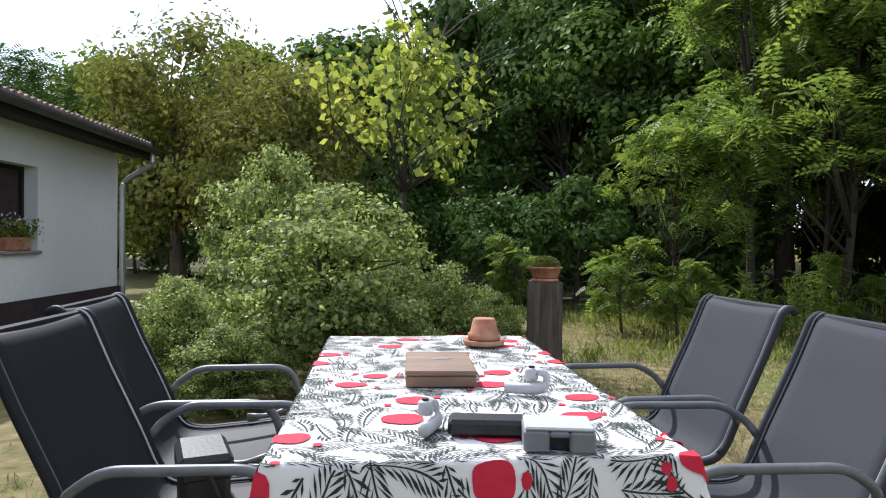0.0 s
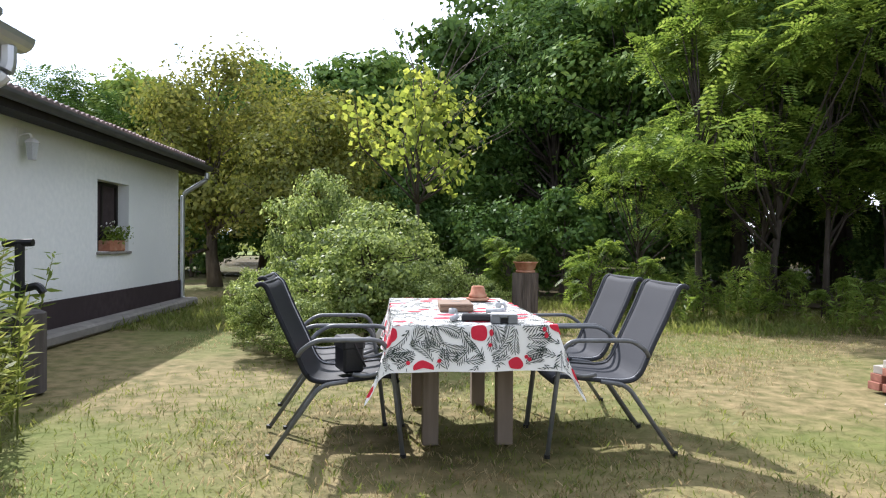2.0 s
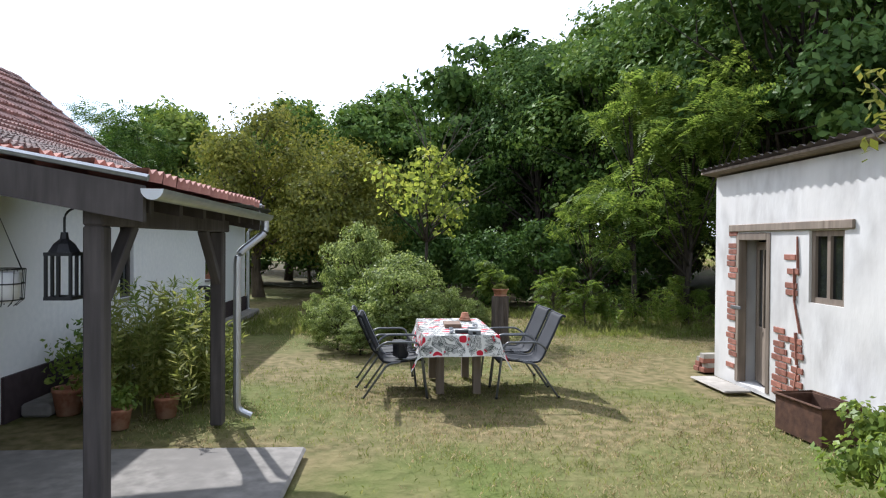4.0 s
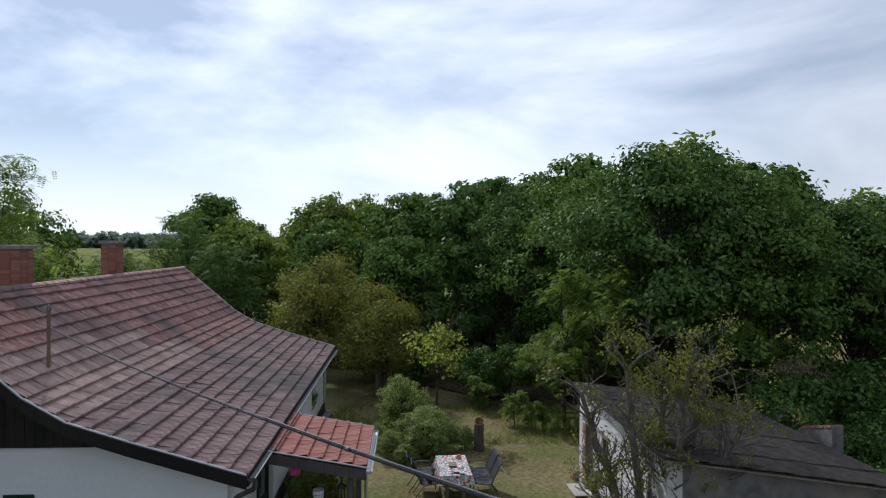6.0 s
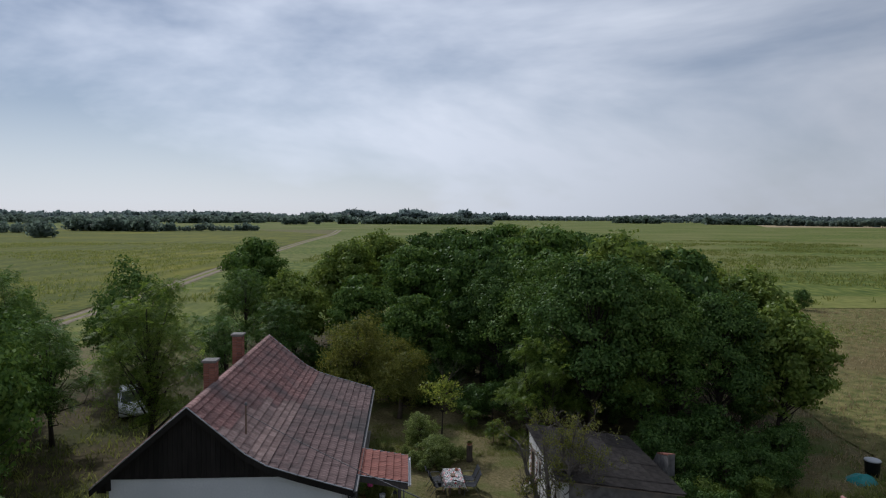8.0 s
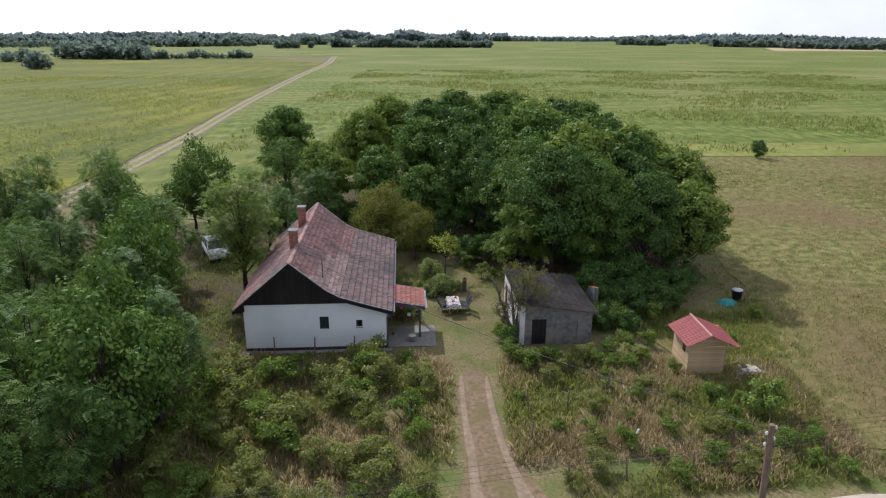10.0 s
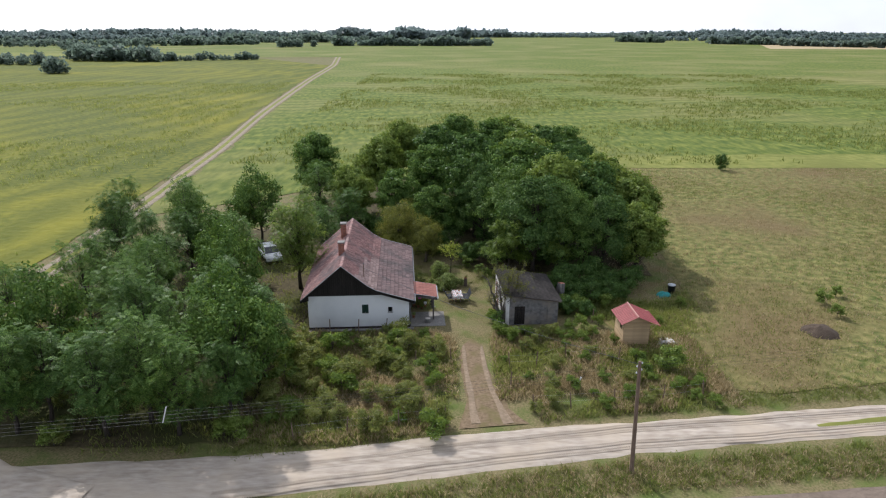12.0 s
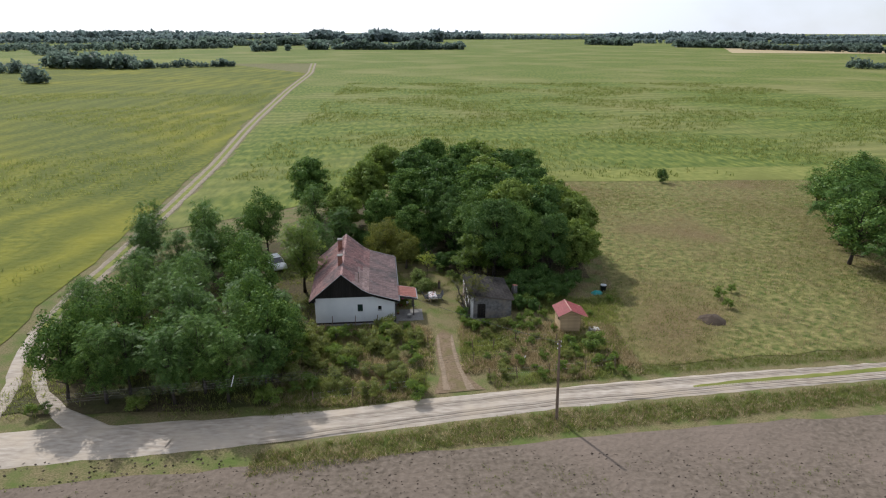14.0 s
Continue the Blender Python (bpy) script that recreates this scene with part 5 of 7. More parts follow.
for x, y, s in ((33.6, 1.3, 0.9), (20.5, 0.8, 0.6), (36, 3, 0.7), (33.5, -1.5, 0.8), (15.5, -11.0, 1.3), (11.0, -0.4, 1.0), (13.4, 0.6, 0.9), (9.7, 0.2, 0.9), (4.2, -6.2, 0.9), (3.3, -5.2, 0.8), (2.9, -1.6, 0.5), (3.0, -2.5, 0.7), (9.2, -4.6, 0.7), (10.4, -3.8, 0.8), (11.0, -5.4, 0.6), (8.2, -5.8, 0.6), (12.0, -3.2, 0.7), (10.0, -6.4, 0.7), (15.8, -1.2, 0.6), (12.4, -6.6, 0.5), (17.2, -3.0, 0.5)):
    plant("garden_shrub", shrub_kinds[0], pose(x, y, 0, 0, 0, rng.uniform(0, 360)), "dark green round bush standing alone", "shrub", "garden shrubs", s)

plant("pasture_bush", dark_shrub, pose(49, 61.5, 0), "dark green bush alone at the pasture's far edge", "shrub", scale=(0.75, 0.75, 0.95))
for k in range(34):
    x, y = rng.uniform(-34, -12.5), rng.uniform(-20.5, -6)
    plant("scrub_bush", shrub_kinds[(2, 3, 0)[k % 3]], pose(x, y, 0, 0, 0, rng.uniform(0, 360)), "straggly scrub beneath the trees", "shrub", "scrub under the trees", rng.uniform(0.6, 1.1))

# pale flowering bush behind the table: several rounded mounds
big_bush = tree_meshes(91, 1.5, 1.1, 0.05, 230, 84, 0.052, bush_leaf, dark_bark_mat, 0.03, lean=0.1, tight=0.55, width=0.62, lobes=26)
for x, y, s, h in ((-1.75, 7.2, 0.92, 1.26), (-0.95, 5.2, 1.0, 0.93), (-1.9, 4.9, 0.5, 0.52), (-0.55, 4.75, 0.6, 0.56), (-0.05, 5.5, 0.5, 0.58), (0.45, 5.9, 0.36, 0.42), (-1.45, 4.4, 0.42, 0.36), (-2.4, 5.8, 0.32, 0.5)):
    plant("flowering_bush", big_bush, pose(x, y, 0, 0, 0, x * 77), "pale green spreading bush with cream-edged leaves", "bush", "pale bushes", (s, s, h))

plant("oak_sapling", tree_meshes(97, 3.8, 1.28, 1.95, 56, 20, 0.125, oak_leaf, dark_bark_mat, 0.045, lean=0.1, low=0.55, tight=1.1, width=0.85, lobes=14), pose(-0.5, 8.1, 0), "young yellow-green oak with a thin grey trunk", "tree")
bm = bmesh.new()
rg = random.Random(2)
for k in range(16):
    a = rg.uniform(-0.3, 1.9)
    p = Vector((-0.4, 8.15, rg.uniform(2.0, 3.6)))
    pts = [p]
    d = Vector((math.cos(a) * 0.7, 0.2, rg.uniform(0.5, 1.2))).normalized()
    for j in range(6):
        d = (d + Vector((rg.uniform(-0.25, 0.25), 0, rg.uniform(-0.12, 0.2)))).normalized()
        pts.append(pts[-1] + d * 0.3)
    tube(pts, [0.014, 0.012, 0.01, 0.008, 0.006, 0.005, 0.003], 4, bm)
tagged(part("bare_branches", bm, bark_mat), "thin bare dead twigs beside the young oak", "branch", kind="stuff")

# gnarled fruit tree in front of the shed
def gnarled():
    rgn = random.Random(14)
    vs, fs, tips = [], [], []

    def limb(pts, rad, sides):
        v, f = tube_data(pts, rad, sides)
        o = len(vs)
        vs.extend(v)
        fs.extend([tuple(i + o for i in q) for q in f])

    def branch(p, d, length, r, depth):
        pts, rad = [p], [r]
        for j in range(5):
            d = (d + Vector((rgn.gauss(0, 0.24), rgn.gauss(0, 0.24), rgn.gauss(0.06, 0.16)))).normalized()
            p = p + d * length / 5
            pts.append(p)
            rad.append(max(0.004, r * (1 - 0.72 * (j + 1) / 5)))
        limb(pts, rad, 5 if depth else 4)
        if depth == 0:
            tips.append(pts[-1])
            return
        for j in range(3 if depth > 1 else 4):
            k = rgn.randint(2, 5)
            e = Vector((rgn.gauss(0, 1), rgn.gauss(0, 1), rgn.gauss(0.3, 0.6))).normalized()
            branch(pts[k], (d * 0.8 + e * 0.8).normalized(), length * rgn.uniform(0.4, 0.62), rad[k] * rgn.uniform(0.5, 0.75), depth - 1)

    mains = (((0, 0, -0.05), (-0.02, 0, 0.55), (-0.4, -0.05, 1.25), (-0.85, 0.0, 1.72), (-1.15, 0.02, 2.15)),
             ((0, 0.03, -0.05), (0.02, 0.1, 0.9), (-0.08, 0.15, 2.0), (-0.22, 0.25, 3.2), (-0.3, 0.3, 4.3)),
             ((0.06, 0, -0.05), (0.2, -0.02, 0.8), (0.42, -0.1, 1.9), (0.7, 0.0, 3.0), (0.85, 0.1, 4.2)),
             ((0.02, 0.08, -0.05), (0.15, 0.3, 1.1), (0.35, 0.55, 2.3), (0.6, 0.7, 3.4), (0.5, 0.75, 4.4)),
             ((0.08, 0.02, -0.05), (0.45, -0.1, 0.9), (1.05, -0.1, 1.8), (1.6, 0.0, 2.7), (1.95, 0.1, 3.4)),
             ((-0.04, 0.05, -0.05), (-0.25, 0.1, 1.1), (-0.65, 0.15, 2.2), (-1.0, 0.25, 3.1), (-1.2, 0.3, 3.8)),
             ((0.1, 0.1, -0.05), (0.4, 0.3, 1.2), (0.95, 0.5, 2.4), (1.35, 0.6, 3.5), (1.4, 0.65, 4.2)))
    for points in mains:
        pts = rounded([Vector(p) for p in points], 0.25, 3)
        n = len(pts)
        pts = [p + Vector((rgn.gauss(0, 0.02), rgn.gauss(0, 0.02), 0)) for p in pts]
        limb(pts, [0.128 * (1 - 0.66 * k / (n - 1)) for k in range(n)], 9)
        for k in range(3, n):
            for _ in range(0 if pts[k].z < 1.2 else 2 if k < n - 1 else 3):
                e = Vector((rgn.gauss(0, 1), rgn.gauss(0, 1), rgn.gauss(0.4, 0.4))).normalized()
                d = (pts[k] - pts[k - 1]).normalized()
                branch(pts[k], (d * 0.6 + e * 0.8).normalized(), rgn.uniform(0.5, 1.05), rgn.uniform(0.02, 0.035), 2)
    rg2 = np.random.default_rng(4)
    clumps = [np.array(t) + rg2.normal(size=(10, 3)) * 0.07 for t in tips if t.z > 2.2 and noise.noise(Vector(t) * 1.1) > 0.04 - 0.1 * (t.z > 3.4)]
    wood = raw_mesh("trunk", vs, fs, surface("ridged_grey_bark", (0.085, 0.072, 0.06), (0.21, 0.185, 0.16), scale=16, rough=0.95, bump=1.0, big=2, stretch=(1, 1, 0.2), dist=0.03))
    return wood, fast_quads("crown", leaf_quads(rg2, np.concatenate(clumps), 0.075), olive_leaf)


plant("old_fruit_tree", gnarled(), pose(3.7, -2.8, 0, 0, 0, 0), "half-dead gnarled grey fruit tree with sparse leaves", "tree")
plant("elder_bush", tree_meshes(75, 1.6, 0.95, 0.1, 60, 20, 0.15, grove_leaf, bark_mat, 0.03, lean=0.1, low=0.05), pose(3.25, -3.5, 0, 0, 0, 50), "broad-leaved green bush at the outbuilding's corner", "shrub", scale=0.85)


# ---- table and what lies on it ----
TABLE = pose(0.01, 2.02, 0, 0, 0, 5.5)
table = thing("garden_table", TABLE, "sturdy wooden garden table on square weathered legs", "table")
part("tabletop", boxes((-0.41, -0.79, 0.73, 0.41, 0.79, 0.765), bevel=0.005), grey_wood_mat, table)
for x, y in ((-0.19, -0.24), (0.25, -0.26), (-0.21, 0.66), (0.23, 0.66)):
    part("leg", boxes((x - 0.048, y - 0.048, 0, x + 0.048, y + 0.048, 0.73), bevel=0.006), grey_wood_mat, table)
part("apron", boxes((-0.2, -0.2, 0.62, 0.24, -0.17, 0.73), (-0.2, 0.6, 0.62, 0.24, 0.63, 0.73), (-0.23, -0.2, 0.62, -0.2, 0.63, 0.73), (0.24, -0.2, 0.62, 0.27, 0.63, 0.73)), grey_wood_mat, table)

CA, CB, CEX, CEY = 0.42, 0.8, 0.27, 0.24


def drape(p, q, off=0.0):
    """Where a spot of the flat cloth lies once it hangs over the table."""
    ex, ey = max(abs(p) - CA, 0.0), max(abs(q) - CB, 0.0)
    sx, sy = math.copysign(1, p), math.copysign(1, q)
    d = math.hypot(ex, ey)
    corner = min(ex, ey) / 0.28
    drop = d * (0.965 + 0.14 * corner) if d > 0 else 0.0
    if 0 < d < 0.06:
        drop = d * d / 0.06 * 0.965
    fx = 0.17 * ex + (0.05 + 0.5 * corner) * ey * (ex > 0) + 0.02 * math.sin(q * 13) * ex / 0.27
    fy = 0.13 * ey + (0.05 + 0.1 * corner) * ex * (ey > 0) + 0.018 * math.sin(p * 15 + 1) * ey / 0.3
    x = sx * (min(abs(p), CA) + fx + off * (ex > 0))
    y = sy * (min(abs(q), CB) + fy + off * (ey > 0))
    z = 0.776 + 0.002 * math.sin(p * 9) * math.cos(q * 7) - drop + (off if d < 0.05 else off * 0.25)
    return (x, y, z)


cloth = thing("tablecloth", TABLE, "white tablecloth printed with red fruits and dark fern leaves", "tablecloth")
NX, NY = 60, 96
grid = [[drape(-(CA + CEX) + 2 * (CA + CEX) * i / NX, -(CB + CEY) + 2 * (CB + CEY) * j / NY) for i in range(NX + 1)] for j in range(NY + 1)]
vs = [p for r in grid for p in r]
fs = [(j * (NX + 1) + i, j * (NX + 1) + i + 1, (j + 1) * (NX + 1) + i + 1, (j + 1) * (NX + 1) + i) for j in range(NY) for i in range(NX)]
me = raw_mesh("sheet", vs, fs, cloth_mat)
me.polygons.foreach_set("use_smooth", [True] * len(me.polygons))
ob = new("sheet", me)
ob.parent = cloth


def printed(name, shapes, material, label, off):
    """Flat shapes of the print, laid on the cloth wherever it hangs."""
    vs, fs = [], []
    for sh in shapes:
        if any(abs(p) > CA + CEX - 0.004 or abs(q) > CB + CEY - 0.004 for p, q in sh):
            continue
        o = len(vs)
        vs.extend([drape(p, q, off) for p, q in sh])
        fs.append(tuple(range(o, o + len(sh))))
    ob = new(name, raw_mesh(name, vs, fs, material))
    ob.parent = cloth
    tagged(ob, label, kind="stuff")


rg = random.Random(21)
reds, greens, fruit = [], [], []
for j in range(13):
    for i in range(10):
        if (i + 2 * j) % 3:
            continue
        p = -0.66 + 0.14 * i + (0.09 if j % 2 else 0) + rg.uniform(-0.03, 0.03)
        q = -1.01 + 0.168 * j + rg.uniform(-0.03, 0.03)
        r = rg.uniform(0.036, 0.05)
        fruit.append((p, q, r))
        a0 = rg.uniform(0, 6.28)
        ring = [(p + r * (1 + 0.1 * math.cos(2 * a + a0)) * math.cos(a) * 1.12, q + r * (1 + 0.1 * math.cos(3 * a + a0)) * math.sin(a) * 0.85) for a in [2 * math.pi * k / 20 for k in range(20)]]
        reds.extend([((p, q), ring[k], ring[(k + 1) % 20]) for k in range(20)])
        for _ in range(2):
            bp, bq = p + rg.choice((-1, 1)) * rg.uniform(0.055, 0.08), q + rg.uniform(-0.07, 0.07)
            reds.append(tuple((bp + 0.011 * math.cos(a), bq + 0.011 * math.sin(a)) for a in [2 * math.pi * k / 8 for k in range(8)]))
taken = []
for _ in range(9000):
    p, q, a = rg.uniform(-0.7, 0.7), rg.uniform(-1.05, 1.05), rg.uniform(0, 6.28)
    bend = rg.choice((-1, 1)) * rg.uniform(2, 7)
    n = rg.randint(6, 11)
    x, y, step, ang = p, q, 0.0155, a
    spine = []
    for k in range(n):
        ang += bend * step
        spine.append((x, y, ang))
        x, y = x + math.cos(ang) * step, y + math.sin(ang) * step
    sp = np.array([(x1, y1) for x1, y1, _a in spine[::3]])
    if (len(taken) and (np.abs(np.array(taken)[:, None] - sp[None]).sum(-1) < 0.026).any()) or any((x1 - fp) ** 2 + (y1 - fq) ** 2 < (fr + 0.012) ** 2 for x1, y1, _a in spine[::2] for fp, fq, fr in fruit):
        continue
    taken.extend([(x1, y1) for x1, y1, _a in spine[::2]])
    for k, (x, y, a) in enumerate(spine):
        ln = 0.046 * math.sin(math.pi * (k + 1.2) / (n + 1.4)) + 0.008
        nx, ny = -math.sin(a), math.cos(a)
        x2, y2 = x + math.cos(a) * step, y + math.sin(a) * step
        greens.append(((x + nx * 0.002, y + ny * 0.002), (x - nx * 0.002, y - ny * 0.002), (x2 - nx * 0.002, y2 - ny * 0.002), (x2 + nx * 0.002, y2 + ny * 0.002)))
        for s in (-1, 1):
            b = a + s * 0.62
            ex, ey = math.cos(b), math.sin(b)
            w = 0.0027
            greens.append(((x + ex * 0.003, y + ey * 0.003), (x + ex * ln * 0.6 - ey * w, y + ey * ln * 0.6 + ex * w), (x + ex * ln, y + ey * ln), (x + ex * ln * 0.6 + ey * w, y + ey * ln * 0.6 - ex * w)))
greens = [g for g in greens if all((g[2][0] - p) ** 2 + (g[2][1] - q) ** 2 > (r * 1.15) ** 2 and (g[0][0] - p) ** 2 + (g[0][1] - q) ** 2 > (r * 1.15) ** 2 for p, q, r in fruit)]
printed("fern_print", greens, print_green_mat, "dark green printed fern leaves", 0.0022)
printed("fruit_print", reds, print_red_mat, "red printed fruits and dots", 0.003)

TOP = 0.78
wbox = thing("wooden_box", pose(-0.01, 1.97, TOP, 0, 0, 3), "flat dark wooden box lying on the tablecloth", "box")
part("body", boxes((-0.1, -0.16, 0, 0.1, 0.16, 0.03), bevel=0.003), brown_wood_mat, wbox)
part("lid", boxes((-0.102, -0.162, 0.0315, 0.102, 0.162, 0.046), bevel=0.004), brown_wood_mat, wbox)
part("mark", boxes((-0.02, 0.02, 0.0462, 0.03, 0.026, 0.0475), (0.0, 0.035, 0.0462, 0.045, 0.04, 0.0475)), pale_grey_mat, wbox, "faint burnt mark on the lid")
pot = thing("flower_pot", pose(0.166, 2.56, TOP), "terracotta pot turned upside down on its saucer", "flower pot")
part("saucer", lathe([(0.055, 0), (0.08, 0.006), (0.084, 0.022), (0.076, 0.024), (0.07, 0.02)], 24), terracotta_mat, pot, smooth=True)
part("pot", lathe([(0.064, 0.0245), (0.064, 0.048), (0.056, 0.05), (0.044, 0.103), (0.04, 0.107), (0.012, 0.107)], 24), terracotta_mat, pot, smooth=True)
bank = thing("power_bank", pose(0.1, 1.38, TOP, 0, 0, -2), "black rectangular battery pack on the tablecloth", "battery")
part("case", boxes((-0.085, -0.035, 0, 0.085, 0.035, 0.036), bevel=0.008), black_mat, bank)
part("trim", boxes((-0.086, -0.03, 0.016, -0.0855, 0.03, 0.02), (0.0855, -0.03, 0.016, 0.086, 0.03, 0.02)), steel_mat, bank)
hub = thing("charging_hub", pose(0.235, 1.3, TOP, 0, 0, -4), "grey plastic charging hub with a dark slot", "charger")
part("case", boxes((-0.07, -0.05, 0, -0.02, 0.05, 0.042), (0.02, -0.05, 0, 0.07, 0.05, 0.042), (-0.02, -0.02, 0, 0.02, 0.05, 0.042), (-0.02, -0.05, 0.03, 0.02, -0.02, 0.042), bevel=0.004), mid_grey_mat, hub)
part("lid", boxes((-0.068, -0.048, 0.0425, 0.068, 0.048, 0.05), bevel=0.003), pale_grey_mat, hub)
part("slot", boxes((-0.0195, -0.024, 0.001, 0.0195, -0.0205, 0.0295)), black_mat, hub)


def gadget(m, label, size):
    g = thing("camera_gimbal", m, label, "gimbal", "gimbals on the table")
    part("grip", tube(rounded([(-0.05, 0, 0.014), (0.03, 0.0, 0.014), (0.05, 0.01, 0.02)], 0.02), 0.014, 10), pale_grey_mat, g, smooth=True)
    part("arm", tube(rounded([(0.05, 0.01, 0.02), (0.055, 0.012, 0.05), (0.02, 0.02, 0.055)], 0.015), 0.009, 8), pale_grey_mat, g, smooth=True)
    part("motor", lathe([(0.013, 0), (0.017, 0.004), (0.017, 0.028), (0.012, 0.032)], 14, centre=(0.015, 0.022, 0.03)), pale_grey_mat, g, smooth=True)
    part("lens", lathe([(0.008, 0), (0.008, 0.004)], 12, centre=(0.015, 0.022, 0.0625)), black_mat, g)
    g.scale = (size,) * 3


gadget(pose(-0.02, 1.39, TOP, 0, 0, 70), "small pale grey folding gimbal standing on the cloth", 1.0)
gadget(pose(0.225, 1.74, TOP, 0, 0, -10), "pale grey gimbal lying on its side on the cloth", 1.1)


# ---- sling chairs ----
def sling_chair(fabric, label):
    ob = thing("sling_chair", Matrix(), label, "chair", "chairs round the table")
    side = [(-0.455, 0.945), (-0.43, 0.965), (-0.4, 0.945), (-0.335, 0.79), (-0.245, 0.6), (-0.19, 0.47), (-0.15, 0.425), (-0.08, 0.415), (0.1, 0.43), (0.27, 0.45), (0.31, 0.44), (0.33, 0.41)]
    prof = [(p.x, p.z) for p in rounded([(x, 0, z) for x, z in side], 0.03, 3)]
    bm = bmesh.new()
    n = len(prof)
    cols = 8
    rows = []
    for x, z in prof:
        rows.append([bm.verts.new((x, -0.255 + 0.51 * k / cols, z - 0.008 * math.sin(math.pi * k / cols))) for k in range(cols + 1)])
    for a, b in zip(rows, rows[1:]):
        for k in range(cols):
            bm.faces.new((a[k], b[k], b[k + 1], a[k + 1]))
    bmesh.ops.recalc_face_normals(bm, faces=bm.faces)
    bmesh.ops.solidify(bm, geom=bm.faces[:], thickness=0.006)
    part("sling", bm, fabric, ob, "taut woven mesh sling", smooth=True)
    for s in (-1, 1):
        part("side_rail", tube([(x, 0.262 * s, z) for x, z in prof], 0.014, 8), fabric, ob, smooth=True)
        part("piping", tube([(x, 0.243 * s, z + 0.008) for x, z in prof], 0.0035, 5), pale_grey_mat if s > 0 else steel_mat, ob)
        part("armrest", tube(rounded([(0.36, 0.3 * s, 0.0), (0.3, 0.3 * s, 0.5), (0.26, 0.3 * s, 0.655), (-0.12, 0.3 * s, 0.655), (-0.2, 0.29 * s, 0.6), (-0.225, 0.27 * s, 0.56)], 0.1, 6), 0.0135, 8), steel_mat, ob, smooth=True)
        part("rear_leg", tube(rounded([(-0.38, 0.28 * s, 0.0), (-0.1, 0.275 * s, 0.4), (0.05, 0.27 * s, 0.42)], 0.06), 0.0135, 8), steel_mat, ob, smooth=True)
        part("arm_brace", tube(rounded([(0.3, 0.3 * s, 0.5), (0.16, 0.295 * s, 0.45), (0.08, 0.275 * s, 0.46)], 0.06), 0.011, 8), steel_mat, ob, smooth=True)
        part("foot_cap", lathe([(0.018, 0), (0.018, 0.02)], 10, centre=(0.36, 0.3 * s, 0)), black_mat, ob)
        part("foot_cap", lathe([(0.018, 0), (0.018, 0.02)], 10, centre=(-0.38, 0.28 * s, 0)), black_mat, ob)
    part("cross_bar", tube([(0.3, -0.26, 0.42), (0.3, 0.26, 0.42)], 0.012, 8), steel_mat, ob)
    part("cross_bar", tube([(-0.06, -0.27, 0.395), (-0.06, 0.27, 0.395)], 0.012, 8), steel_mat, ob)
    part("cross_bar", tube([(-0.435, -0.262, 0.955), (-0.435, 0.262, 0.955)], 0.013, 8), fabric, ob)
    return ob


chair = sling_chair(sling_mat, "grey steel garden chair with a grey mesh sling")
# same chair as the grey one; its shade is put into the sling colour
shaded_chair = sling_chair(sling_shaded_mat, "steel garden chair, its mesh sling darkened as in shade")
chair.matrix_world = pose(0.84, 1.84, 0, 0, 0, 184)
shaded_chair.matrix_world = pose(-0.68, 1.78, 0, 0, 0, 4)
copy_thing(chair, pose(0.79, 2.52, 0, 0, 0, 188))
copy_thing(shaded_chair, pose(-0.85, 2.38, 0, 0, 0, 7))
bag = thing("shoulder_bag", pose(-0.63, 1.7, 0.445, 0, 0, 25), "small black camera bag standing on the chair's seat", "bag")
bm = boxes((-0.06, -0.1, 0, 0.06, 0.1, 0.19), bevel=0.014)
part("pouch", bm, black_mat, bag)
part("flap", boxes((-0.067, -0.104, 0.13, 0.067, 0.104, 0.2), bevel=0.014), black_mat, bag)
part("strap", tube(rounded([(0, -0.1, 0.17), (0.05, -0.14, 0.05), (0.1, 0.0, 0.012), (0.06, 0.13, 0.05), (0, 0.1, 0.17)], 0.06), 0.007, 6), black_mat, bag)

# ---- stump with its planter ----
stump = thing("stump", pose(0.91, 5.72, 0), "rough grey-brown tree stump used as a plant stand", "stump")
bm = bmesh.new()
rows = []
for k in range(15):
    z = 0.84 * k / 14
    rows.append([bm.verts.new(((0.14 + 0.03 * (1 - z) ** 3 + 0.034 * noise.noise(Vector((math.cos(a) * 7, math.sin(a) * 7, z * 1.4)))) * math.cos(a), (0.14 + 0.03 * (1 - z) ** 3 + 0.034 * noise.noise(Vector((math.cos(a) * 7, math.sin(a) * 7, z * 1.4)))) * math.sin(a), z)) for a in [2 * math.pi * i / 72 for i in range(72)]])
for a, b in zip(rows, rows[1:]):
    for i in range(72):
        bm.faces.new((a[i], a[(i + 1) % 72], b[(i + 1) % 72], b[i]))
bm.faces.new(rows[-1])
part("trunk", bm, bark_mat, stump)
bowl = thing("planter", pose(0.91, 5.72, 0.84), "terracotta bowl with a mossy cushion plant on the stump", "planter")
part("saucer", lathe([(0.09, 0), (0.115, 0.004), (0.12, 0.03), (0.1, 0.03)], 24), terracotta_mat, bowl, smooth=True)
part("bowl", lathe([(0.09, 0.03), (0.115, 0.05), (0.135, 0.115), (0.15, 0.12), (0.15, 0.135), (0.13, 0.135)], 24), terracotta_mat, bowl, smooth=True)
rg2 = np.random.default_rng(6)
dd = unit(rg2.normal(size=(1500, 3)))
dd[:, 2] = abs(dd[:, 2])
ob = new("cushion", fast_quads("cushion", leaf_quads(rg2, dd * np.array([0.13, 0.13, 0.1]) + np.array([0, 0, 0.12]), 0.032, dd, 0.7), weed_leaf))
ob.parent = bowl


